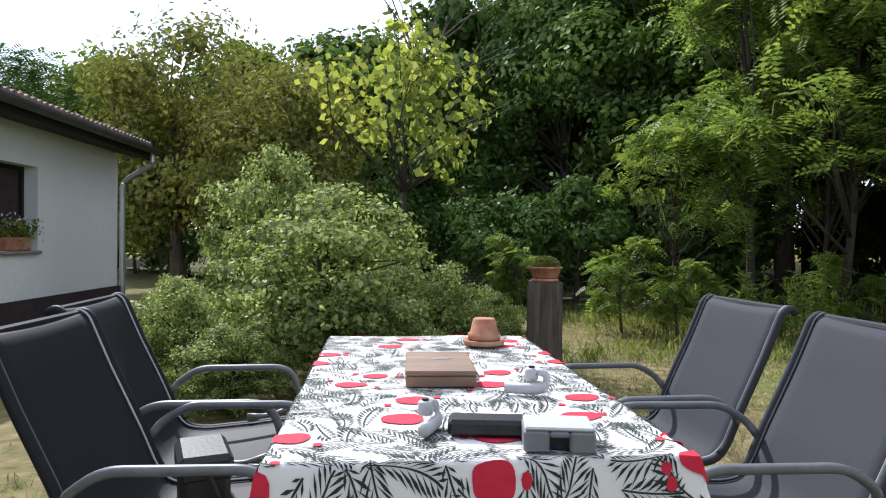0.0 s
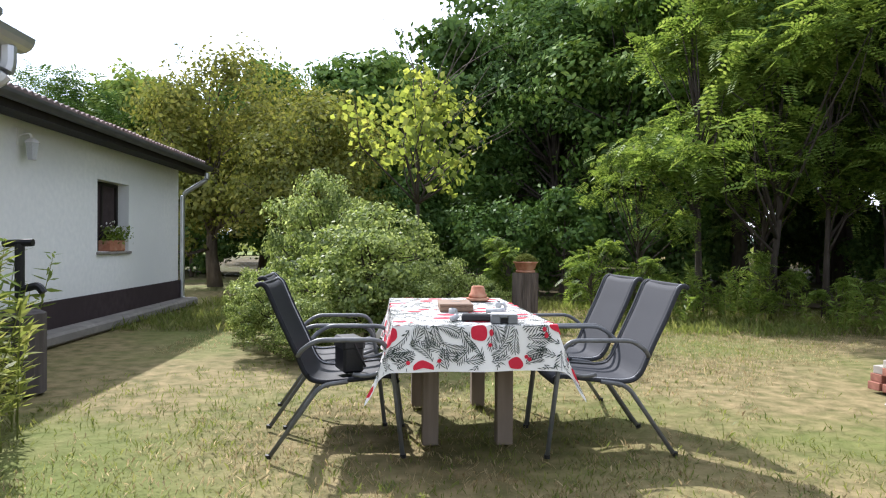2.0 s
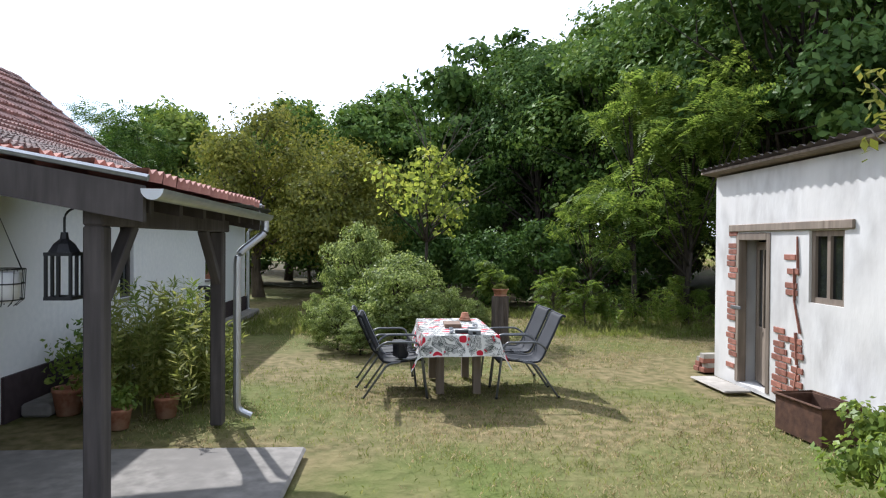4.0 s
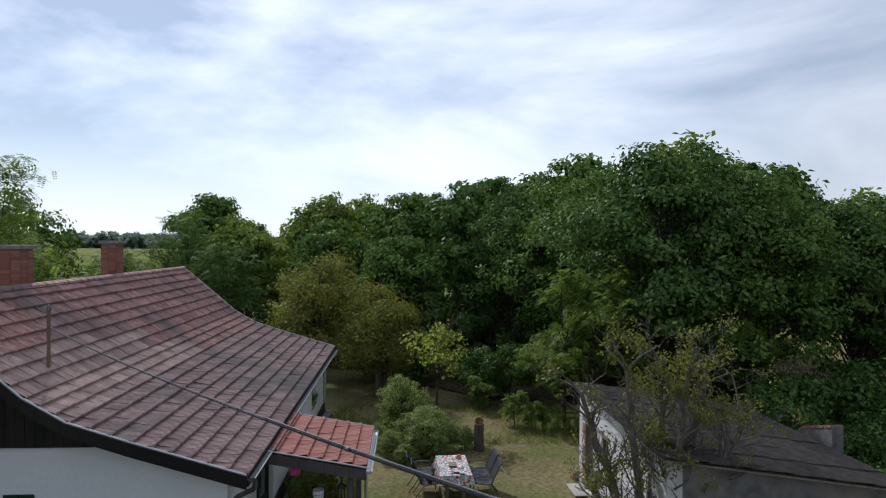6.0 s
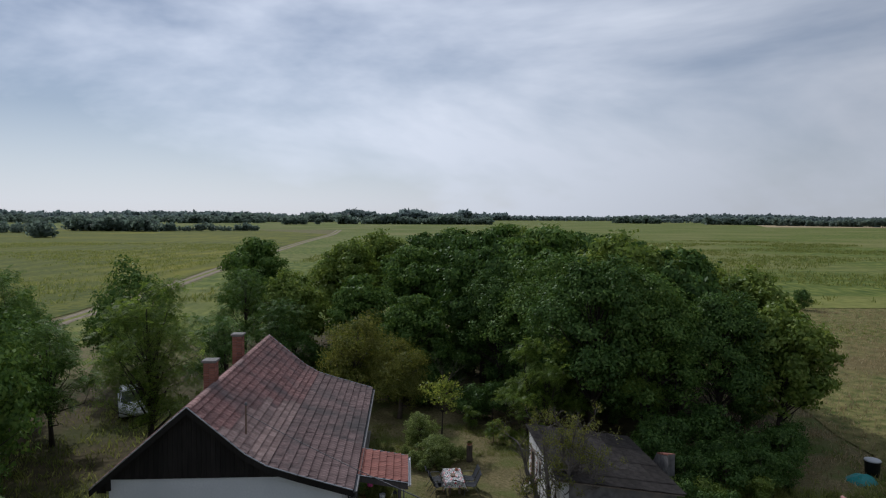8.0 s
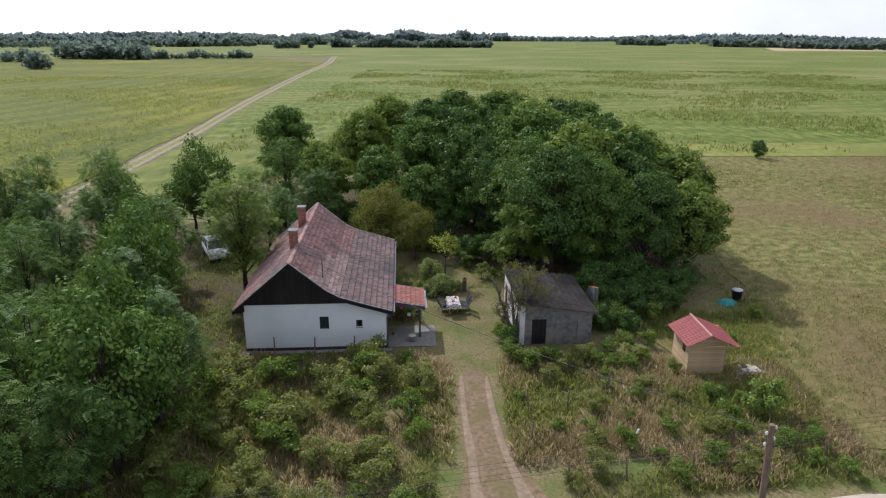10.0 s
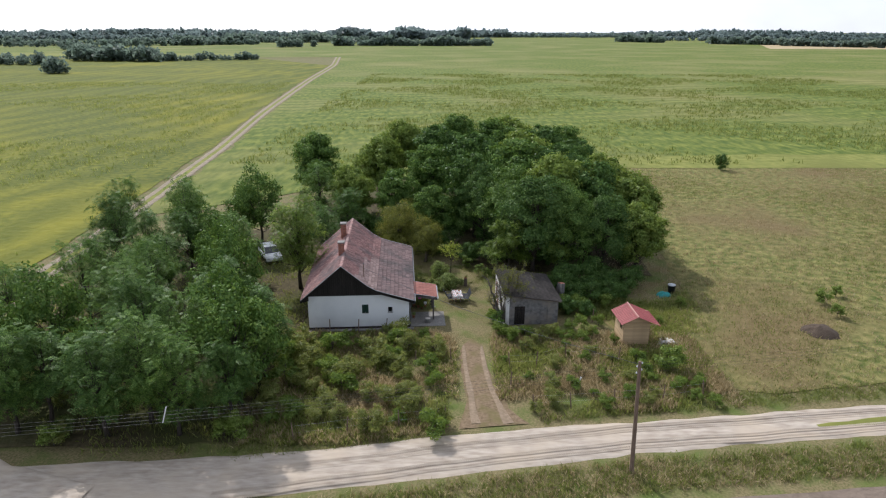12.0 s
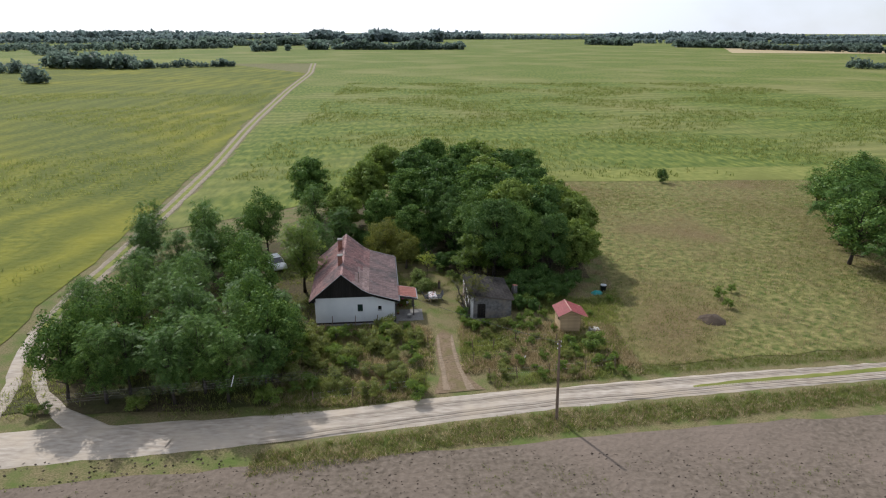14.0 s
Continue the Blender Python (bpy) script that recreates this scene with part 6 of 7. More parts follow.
# ---- things at the house ----
def foliage(parent, name, centre, spread, n, size, material, seed):
    r = np.random.default_rng(seed)
    ob = new(name, fast_quads(name, leaf_quads(r, np.array(centre) + np.clip(r.normal(size=(n, 3)), -1.8, 1.8) * np.array(spread), size), material))
    ob.parent = parent
    return ob


def potted(m, label, pot_r, pot_h, plant_h, leaf, seed, pot_mat=None, n=260):
    p = thing("potted_plant", m, label, "potted plant", "pots by the door")
    part("pot", lathe([(pot_r * 0.7, 0), (pot_r * 0.95, pot_h * 0.85), (pot_r, pot_h * 0.86), (pot_r, pot_h), (pot_r * 0.88, pot_h), (pot_r * 0.85, pot_h * 0.9)], 18), pot_mat or terracotta_mat, p, smooth=True)
    foliage(p, "leaves", (0, 0, pot_h + plant_h * 0.5), (pot_r * 0.75, pot_r * 0.75, plant_h * 0.28), n, 0.07, leaf, seed)


H = lambda u, v, z=0: HOUSE @ pose(u, v, z)
sillbox = thing("window_box", H(0.06, 11.1, 1.03), "red-brown planter with white geraniums on the window sill", "planter")
part("trough", boxes((-0.22, -0.24, 0, -0.04, 0.24, 0.16), bevel=0.012), terracotta_mat, sillbox)
foliage(sillbox, "leaves", (-0.1, 0.05, 0.24), (0.07, 0.17, 0.07), 420, 0.06, shrub_leaf, 31)
foliage(sillbox, "flowers", (-0.08, 0.0, 0.34), (0.07, 0.15, 0.05), 40, 0.05, flower_mat, 32)
lamp = thing("wall_lantern", H(0.0, 8.7, 2.2), "white metal wall lantern with glass sides", "lantern")
part("bracket", tube(rounded([(0.0, 0, 0.12), (0.12, 0, 0.16), (0.14, 0, 0.08)], 0.04), 0.012, 6, boxes((0.002, -0.05, 0.02, 0.02, 0.05, 0.2))), white_mat, lamp)
part("cage", lathe([(0.045, -0.14), (0.07, 0.04), (0.06, 0.06), (0.02, 0.09)], 6, centre=(0.14, 0, 0)), pale_grey_mat, lamp)
part("roof", lathe([(0.085, 0.045), (0.06, 0.075), (0.015, 0.1)], 6, centre=(0.14, 0, 0)), white_mat, lamp)
bucket = thing("hanging_bucket", H(0.94, 1.67, 1.95), "pink plastic bucket hung under the porch roof", "bucket")
part("bucket", lathe([(0.085, 0), (0.11, 0.02), (0.12, 0.17), (0.112, 0.17), (0.1, 0.03)], 18), pink_mat, bucket, smooth=True)
part("cord", tube([(0, 0, 0.16), (0, 0, 0.42)], 0.004, 5), black_mat, bucket)
basket = thing("hanging_basket", H(1.42, 1.7, 1.42), "white pot in a dark wire hanging basket", "basket")
part("pot", lathe([(0.08, 0), (0.11, 0.02), (0.125, 0.19), (0.115, 0.19)], 18), white_mat, basket, smooth=True)
bm = bmesh.new()
for k in range(14):
    a = 2 * math.pi * k / 14
    tube([(0.09 * math.cos(a), 0.09 * math.sin(a), -0.02), (0.135 * math.cos(a), 0.135 * math.sin(a), 0.02), (0.145 * math.cos(a), 0.145 * math.sin(a), 0.21)], 0.003, 4, bm)
for z, r in ((0.02, 0.135), (0.12, 0.14), (0.21, 0.145)):
    tube([(r * math.cos(2 * math.pi * k / 20), r * math.sin(2 * math.pi * k / 20), z) for k in range(21)], 0.004, 4, bm)
part("wire_cage", bm, black_mat, basket)
part("hanger", tube([(0, 0, 0.84), (0.0, 0.0, 0.55)], 0.004, 4, tube([(0.14, 0, 0.21), (0, 0, 0.55), (-0.14, 0, 0.21)], 0.004, 4)), black_mat, basket)
lan = thing("hanging_lantern", H(1.92, 1.5, 1.46), "black iron lantern hung from the porch post", "lantern")
part("frame", boxes((-0.08, -0.08, 0, 0.08, 0.08, 0.02), (-0.08, -0.08, 0.26, 0.08, 0.08, 0.28), *[(x - 0.008, y - 0.008, 0.02, x + 0.008, y + 0.008, 0.26) for x in (-0.07, 0, 0.07) for y in (-0.07, 0.07)], *[(x - 0.008, -0.008, 0.02, x + 0.008, 0.008, 0.26) for x in (-0.07, 0.07)]), black_mat, lan)
part("roof", lathe([(0.09, 0.28), (0.06, 0.33), (0.025, 0.36), (0.02, 0.4)], 8), black_mat, lan)
part("hook", tube(rounded([(0, 0, 0.4), (0, 0, 0.52), (0.1, 0.0, 0.56), (0.18, 0, 0.5)], 0.05), 0.007, 6), black_mat, lan)
for k, (u, v, pr, ph, plh, lf) in enumerate(((0.45, 4.45, 0.16, 0.28, 0.5, shrub_leaf), (0.85, 4.2, 0.14, 0.24, 0.25, olive_leaf), (0.4, 4.95, 0.18, 0.3, 0.6, grove_leaf), (1.2, 3.9, 0.12, 0.2, 0.2, shrub_leaf), (0.35, 5.5, 0.16, 0.28, 0.7, shrub_leaf), (0.4, 1.9, 0.13, 0.24, 0.3, shrub_leaf), (1.5, 4.3, 0.13, 0.22, 0.35, olive_leaf))):
    potted(H(u, v, 0.06 if v < 3.15 else 0.0), "terracotta pot with a leafy plant beside the door", pr, ph, plh, lf, 50 + k)
stoolp = thing("zinc_tub", H(1.6, 0.9, 0.06), "pale round zinc tub on the porch slab", "tub")
part("tub", lathe([(0.17, 0), (0.2, 0.02), (0.23, 0.36), (0.24, 0.37), (0.22, 0.37), (0.19, 0.05)], 20), zinc_mat, stoolp, smooth=True)
part("lid", lathe([(0.24, 0.372), (0.23, 0.39), (0.06, 0.41)], 20), stone_mat, stoolp)
pump = thing("garden_pump", H(1.2, 6.6, 0), "dark iron hand pump on a wicker-clad stand", "pump")
part("stand", lathe([(0.2, 0), (0.2, 0.62), (0.16, 0.64)], 14), porch_wood_mat, pump)
part("pipe", tube([(0.02, 0, 0.62), (0.02, 0, 1.16)], 0.035, 10), black_mat, pump)
part("handle", tube([(-0.1, 0, 1.16), (0.12, 0, 1.17)], 0.03, 8), black_mat, pump)
part("spout", tube(rounded([(0.02, 0, 0.8), (0.16, 0, 0.84), (0.2, 0, 0.78)], 0.04), 0.03, 8), black_mat, pump)
# tall goldenrod between porch and window
rg2 = np.random.default_rng(12)


def weeds(name, m, label, n_stems, spread, height, material, seed):
    r = np.random.default_rng(seed)
    q = []
    ob = thing(name, m, label, "weed", "tall weeds")
    vs, fs = [], []
    for _ in range(n_stems):
        x, y = r.normal(0, spread[0]), r.normal(0, spread[1])
        h = height * r.uniform(0.6, 1.15)
        dx, dy = r.normal(0, 0.12) * h, r.normal(0, 0.12) * h
        pts = [(x, y, 0), (x + dx * 0.3, y + dy * 0.3, h * 0.5), (x + dx, y + dy, h)]
        v, f = tube_data(pts, [0.006, 0.005, 0.002], 4)
        o = len(vs)
        vs.extend(v)
        fs.extend([tuple(i + o for i in k) for k in f])
        t = r.uniform(0.15, 1.0, 46)
        c = np.stack([x + dx * t ** 1.6, y + dy * t ** 1.6, h * t], 1)
        al = r.normal(size=(46, 3)) * np.array([1, 1, 0.2]) + np.array([0, 0, 0.45])
        al = unit(al)
        q.append(leaf_quads(r, c + al * 0.06, 0.13, al, 0.3, 0.2, 0.0))
    a = tagged(new("stem", raw_mesh("stem", vs, fs, weed_leaf)), kind="stuff")
    b = new("leaves", fast_quads("leaves", np.concatenate(q), material))
    a.parent = b.parent = ob
    return ob


weeds("goldenrod", H(1.2, 4.95), "tall yellow-green goldenrod beside the porch", 70, (0.28, 0.42), 1.2, weed_leaf, 61)
weeds("goldenrod", H(1.72, 5.1), "tall yellow-green goldenrod beside the porch", 44, (0.15, 0.35), 0.85, weed_leaf, 62)
weeds("goldenrod", H(0.9, 5.9), "tall yellow-green goldenrod beside the porch", 50, (0.3, 0.4), 1.15, shrub_leaf, 63)
weeds("goldenrod", pose(4.6, 8.2, 0), "leafy green weed clump at the wood's edge", 30, (0.5, 0.3), 0.8, shrub_leaf, 64)
weeds("goldenrod", pose(6.4, 6.6, 0), "leafy green weed clump at the wood's edge", 40, (0.8, 0.3), 0.6, shrub_leaf, 65)

for x, y, n, h, seed in ((7.6, 7.3, 34, 0.7, 66), (8.8, 6.9, 30, 0.85, 67), (10.2, 6.3, 34, 0.6, 68), (11.6, 6.4, 30, 0.7, 69), (3.6, 8.0, 26, 0.6, 70)):
    weeds("goldenrod", pose(x, y, 0), "leafy green weed clump at the wood's edge", n, (0.55, 0.25), h, locust_leaf, seed)
pile = thing("brick_pile", pose(3.66, 3.25, 0, 0, 0, 12), "small stack of old bricks beside the outbuilding door", "brick pile")
me = to_mesh("brick", boxes((-0.12, -0.06, 0, 0.12, 0.06, 0.065), bevel=0.004), brick_mat)
me2 = to_mesh("brick", boxes((-0.12, -0.06, 0, 0.12, 0.06, 0.065), bevel=0.004), stone_mat)
rg = random.Random(4)
for k in range(4):
    for j in range(2 if k < 3 else 1):
        ob = new("brick", me if rg.random() < 0.6 else me2)
        ob.parent = pile
        ob.matrix_basis = pose(rg.uniform(-0.03, 0.03), -0.07 + 0.14 * j, 0.066 * k, 0, 0, rg.uniform(-9, 9))
trough = thing("trough", pose(3.42, 0.15, 0, 0, 0, 8), "rusty open iron trough at the foot of the whitewashed wall", "trough")
rust_mat = surface("rusted_iron", (0.05, 0.026, 0.018), (0.13, 0.065, 0.04), scale=14, rough=0.9, bump=0.5, big=3)
part("tank", boxes((-0.2, -0.32, 0, 0.2, 0.32, 0.02), (-0.2, -0.32, 0.02, -0.18, 0.32, 0.34), (0.18, -0.32, 0.02, 0.2, 0.32, 0.34), (-0.18, -0.32, 0.02, 0.18, -0.3, 0.34), (-0.18, 0.3, 0.02, 0.18, 0.32, 0.34)), rust_mat, trough)
part("rim", tube([(-0.21, -0.33, 0.345), (0.21, -0.33, 0.345), (0.21, 0.33, 0.345), (-0.21, 0.33, 0.345), (-0.21, -0.33, 0.345)], 0.014, 6), rust_mat, trough)
flat = thing("doorstep", pose(3.3, 2.3, 0, 0, 0, 5), "flat broken concrete doorstep", "doorstep")
part("slab", boxes((-0.05, -0.45, 0, 0.3, 0.45, 0.03), bevel=0.014), stone_mat, flat)


# ---- power line ----
pole = thing("power_pole", pose(9.4, -22.6, 0), "dark leaning wooden power pole beside the road", "utility pole")
PT = Vector((-0.1, 0.35, 6.95))
part("shaft", tube([(0, 0, -0.2), PT * 0.5, PT], [0.13, 0.11, 0.085], 10), post_mat, pole)
for z in (6.8, 6.6, 6.4, 6.2):
    s = 1 if z in (6.8, 6.4) else -1
    part("insulator", lathe([(0.02, 0), (0.045, 0.02), (0.035, 0.05), (0.05, 0.07), (0.02, 0.12)], 10, centre=(-0.1 + 0.13 * s, 0.34, z)), white_mat, pole, "white porcelain insulator")
    part("pin", tube([(-0.1, 0.34, z - 0.03), (-0.1 + 0.13 * s, 0.34, z)], 0.012, 6), steel_mat, pole)


def sag(a, b, depth, n=40):
    a, b = Vector(a), Vector(b)
    return [a.lerp(b, k / n) - Vector((0, 0, depth * 4 * (k / n) * (1 - k / n))) for k in range(n + 1)]


for k, z in enumerate((6.86, 6.66, 6.46, 6.26)):
    for end, d in (((72, -8.0, z + 0.3), 0.8), ((-44, -31.2, z + 0.2), 0.5)):
        wire = tagged(part("overhead_wire", tube(sag((9.3 + 0.1 * (-1) ** k, -22.26, z), end, d), 0.0045, 5), cable_mat), "thin bare overhead power wire along the road", "wire", "overhead wires")


part("spacer", tube([(-15.1, -26.35, 5.85), (-14.85, -26.3, 6.7)], 0.03, 6), white_mat, wire, "white plastic spacer rod")

# service cable from the pole to the roof mast: two strands laid round a bearer
A, B = Vector((9.28, -22.2, 6.75)), HOUSE @ Vector((-3.75, 1.1, 5.12))
service = thing("service_cable", Matrix(), "twisted dark grey service cable with wire bindings", "cable")
line = sag(A, B, 0.48, 360)
part("conductor", tube([p - Vector((0, 0, 0.009)) for p in line], 0.0076, 8), cable_mat, service, "black insulated conductor", smooth=True)
part("bearer", tube([p + Vector((0, 0, 0.009)) for p in line], 0.0042, 7), steel_mat, service, "twisted steel bearer wire", smooth=True)
near = []
for k in range(180, 232):
    for j in range(12):
        near.append(line[k].lerp(line[k + 1], j / 12) + Vector((0, 0, 0.009)))
d = (near[-1] - near[0]).normalized()
e = d.cross(Vector((0, 0, 1))).normalized()
f = e.cross(d)
for s in range(4):
    pts = [p + (e * math.cos(i * 0.62 + s * math.pi / 2) + f * math.sin(i * 0.62 + s * math.pi / 2)) * 0.0052 for i, p in enumerate(near)]
    part("strand", tube(pts, 0.0038, 5), steel_mat, service, smooth=True)
for k in (120, 160, 192, 213):
    p, q = line[k], line[k + 1]
    d = (q - p).normalized()
    for j in range(6):
        part("binding", tube([p + d * (0.007 * j), p + d * (0.007 * j + 0.006)], 0.019, 12), steel_mat, service)

# ---- fence ----
rg = random.Random(15)
POSTS = [(3.6, -10.6), (5.6, -10.5), (8.1, -8.9), (12.0, -9.6), (11.6, -2.6), (-3.5, -10.2), (-0.75, -9.8), (-8.4, -4.6), (-6.1, -4.5), (-10.8, -4.7), (-12.9, -4.9), (4.6, -16.2), (7.2, -16.0), (10.2, -15.6), (13.6, -15.2), (16.6, -14.6), (-1.2, -17.6), (-4.2, -18.2), (-7.4, -18.9), (-10.6, -19.6), (3.4, -13.4)]
me = to_mesh("pole", tube([(0, 0, -0.1), (0.01, 0.02, 0.6), (0, 0.01, 1.25)], [0.05, 0.045, 0.038], 7), post_mat)
for x, y in POSTS:
    f = thing("fence_post", pose(x, y, 0, rg.uniform(-5, 5), rg.uniform(-5, 5), rg.uniform(0, 360)), "weathered round wooden fence post", "fence post", "fence posts")
    c = new("pole", me)
    c.parent = f
for a, b in (((3.6, -10.6), (5.6, -10.5)), ((5.6, -10.5), (8.1, -8.9)), ((8.1, -8.9), (12.0, -9.6)), ((4.6, -16.2), (7.2, -16.0)), ((7.2, -16.0), (10.2, -15.6)), ((10.2, -15.6), (13.6, -15.2)), ((13.6, -15.2), (16.6, -14.6)), ((-1.2, -17.6), (-4.2, -18.2)), ((-4.2, -18.2), (-7.4, -18.9)), ((-7.4, -18.9), (-10.6, -19.6)), ((-10.8, -4.7), (-8.4, -4.6)), ((-8.4, -4.6), (-6.1, -4.5))):
    for z in (0.55, 1.05):
        tagged(part("fence_wire", tube([(a[0], a[1], z), (b[0], b[1], z)], 0.003, 4), zinc_mat), "thin steel fence wire between wooden posts", "wire", "fence wires")


# ---- parked car ----
def parked_car(m):
    car = thing("car", m, "white hatchback parked among the trees", "car")
    bm = bmesh.new()
    prof = [(-2.0, 0.35), (-2.05, 0.6), (-1.95, 0.9), (-1.85, 1.0), (1.0, 0.98), (1.75, 0.86), (2.0, 0.65), (2.02, 0.35)]
    a = [bm.verts.new((x, -0.86, z)) for x, z in prof]
    b = [bm.verts.new((x, 0.86, z)) for x, z in prof]
    n = len(prof)
    bm.faces.new(a), bm.faces.new(b[::-1])
    for k in range(n):
        bm.faces.new((a[k], b[k], b[(k + 1) % n], a[(k + 1) % n]))
    bmesh.ops.recalc_face_normals(bm, faces=bm.faces)
    bmesh.ops.bevel(bm, geom=bm.edges[:], offset=0.06, segments=2, affect="EDGES")
    part("body", bm, white_mat, car, smooth=True)
    bm = bmesh.new()
    top = [(-1.9, 0.98, 0.8), (-1.55, 1.46, 0.64), (0.1, 1.5, 0.64), (0.95, 0.97, 0.8)]
    l = [bm.verts.new((x, -w, z)) for x, z, w in top]
    r = [bm.verts.new((x, w, z)) for x, z, w in top]
    bm.faces.new(l), bm.faces.new(r[::-1])
    for k in range(4):
        bm.faces.new((l[k], r[k], r[(k + 1) % 4], l[(k + 1) % 4]))
    bmesh.ops.recalc_face_normals(bm, faces=bm.faces)
    part("windows", bm, glass_mat, car)
    part("roof", boxes((-1.55, -0.66, 1.455, 0.14, 0.66, 1.52), bevel=0.03), white_mat, car)
    for y in (-0.68, 0.68):
        part("pillar", tube([(0.9, y * 1.14, 0.99), (0.1, y * 0.97, 1.48)], 0.035, 6), white_mat, car)
        part("pillar", tube([(-0.75, y * 1.16, 0.99), (-0.75, y * 0.97, 1.48)], 0.035, 6), white_mat, car)
        part("pillar", tube([(-1.88, y * 1.14, 0.99), (-1.55, y * 0.97, 1.48)], 0.045, 6), white_mat, car)
        part("headlight", boxes((1.86, y - 0.13, 0.66, 2.03, y + 0.13, 0.8), bevel=0.03), pale_grey_mat, car)
        part("tail_light", boxes((-2.05, y - 0.1, 0.72, -1.93, y + 0.1, 0.96), bevel=0.02), print_red_mat, car)
        for x in (-1.25, 1.3):
            wheel = part("wheel", lathe([(0.2, -0.1), (0.3, -0.09), (0.31, 0), (0.3, 0.09), (0.2, 0.1)], 20), tyre_mat, car, "black tyre")
            wheel.matrix_basis = pose(x, y * 1.16, 0.31, 90)
            part("rim", lathe([(0.05, -0.105), (0.19, -0.09), (0.19, 0.09), (0.05, 0.105)], 14), zinc_mat, wheel)


parked_car(pose(-20.3, 13.6, 0, 0, 0, -62))

# ---- odds and ends in the garden ----
rg = random.Random(33)


def heap(name, m, n, size, spread, material, label, category, height=0.3):
    """A heap of broken pieces."""
    ob = thing(name, m, label, category)
    for k in range(n):
        x, y = rg.gauss(0, spread), rg.gauss(0, spread)
        z = max(0.0, height * (1 - math.hypot(x, y) / (2 * spread)))
        s = size * rg.uniform(0.5, 1.3)
        p = part("piece", boxes((-s, -s * 0.6, 0, s, s * 0.6, s * 0.5), bevel=s * 0.1), material, ob)
        p.matrix_basis = pose(x, y, z, rg.uniform(-20, 20), rg.uniform(-20, 20), rg.uniform(0, 360))


heap("rubble_heap", pose(16.9, -6.7, 0), 26, 0.18, 0.42, stone_mat, "heap of pale broken rubble beside the hut", "rubble")
heap("rubble_heap", pose(18.2, -8.2, 0), 10, 0.14, 0.5, stone_mat, "scattered pale stones in the grass", "rubble", 0.05)
heap("wood_heap", pose(15.6, -3.4, 0), 14, 0.22, 0.35, dark_wood_mat, "dark heap of old timber behind the hut", "timber")


def mound(name, m, r, h, material, label, category, seed=0.0):
    bm = bmesh.new()
    rows = []
    for k in range(9):
        t = k / 8
        rows.append([bm.verts.new((r * t * math.cos(a) * (1 + 0.25 * wobble(math.cos(a), math.sin(a), 2, seed)), r * t * math.sin(a) * (1 + 0.25 * wobble(math.cos(a), math.sin(a), 2, seed + 3)), h * (1 - t ** 1.6) * (1 + 0.35 * wobble(math.cos(a) * t, math.sin(a) * t, 3, seed)) - 0.02 * (k == 8))) for a in [2 * math.pi * i / 28 for i in range(28)]])
    for a, b in zip(rows, rows[1:]):
        for i in range(28):
            bm.faces.new((a[i], b[i], b[(i + 1) % 28], a[(i + 1) % 28]))
    ob = part(name, bm, material, smooth=True)
    ob.matrix_world = m
    return tagged(ob, label, category)


mound("dirt_heap", pose(30.3, -4.6, 0.03), 1.5, 0.6, soil_mat, "low heap of dark dug earth in the pasture", "dirt heap", 1)
mound("tarpaulin_heap", pose(19.8, 3.4, 0), 0.7, 0.35, tarp_mat, "teal tarpaulin thrown over a small heap", "tarpaulin", 2)
mound("covered_heap", pose(-16.8, -7.2, 0), 1.0, 0.6, stone_mat, "heap covered with a pale grey sheet", "heap", 3)
bin_ob = thing("dustbin", pose(20.7, 4.1, 0), "black round plastic bin standing in the grass", "bin")
part("bin", lathe([(0.3, 0), (0.36, 0.7), (0.38, 0.72), (0.38, 0.76), (0.2, 0.82)], 18), black_mat, bin_ob, smooth=True)
part("lid", lathe([(0.39, 0.765), (0.36, 0.82), (0.1, 0.86)], 18), pale_grey_mat, bin_ob, smooth=True)
stake = thing("white_stake", pose(8.0, -13.6, 0, 8, 14, 0), "white painted stake leaning in the weeds", "stake")
part("shaft", boxes((-0.04, -0.03, -0.05, 0.04, 0.03, 1.1), bevel=0.006), white_mat, stake)


stub = thing("ruined_wall", pose(9.35, 0.5, 0, 0, 0, 3.5), "stub of a ruined wall beside the outbuilding, greyed as in shade", "wall")
# pale masonry in the dark render: its shade is put into the colour
part("masonry", wall_plate([(0, 2.35), (1.3, 1.95), (1.9, 1.2)], 0.3, (), "v"), shaded_grey_plaster_mat, stub)
for k in range(4):
    p = part("coping_brick", boxes((-0.02, 0.0, 0, 0.32, 0.26, 0.07), bevel=0.006), brick_mat, stub)
    p.matrix_basis = pose(0, 0.02 + 0.3 * k, 2.37 - 0.308 * 0.3 * k - 0.07, -17, 0, 0)

# ---- grass ----
def blades(name, n, place, height, width, material, label, category, seed, lean=0.35, clump=1, spread=0.05):
    """Single blades of grass, bunched in tufts."""
    r = np.random.default_rng(seed)
    pts = place(r, max(1, n // clump))
    pts = np.repeat(pts, clump, axis=0)
    m = len(pts)
    pts = pts + np.concatenate([r.normal(size=(m, 2)) * spread, np.zeros((m, 1))], 1)
    h = (height * r.uniform(0.45, 1.35, m))[:, None]
    d = unit(np.concatenate([r.normal(size=(m, 2)) * lean, np.ones((m, 1))], 1))
    s = np.concatenate([unit(r.normal(size=(m, 2))), np.zeros((m, 1))], 1) * width
    bend = np.concatenate([r.normal(size=(m, 2)) * lean * 0.3, np.zeros((m, 1))], 1) * h
    q = np.stack([pts - s, pts + s, pts + d * h * 0.6 + s * 0.7, pts + d * h + bend], axis=1)
    return tagged(new(name, fast_quads(name, q, material)), label, category, kind="stuff")


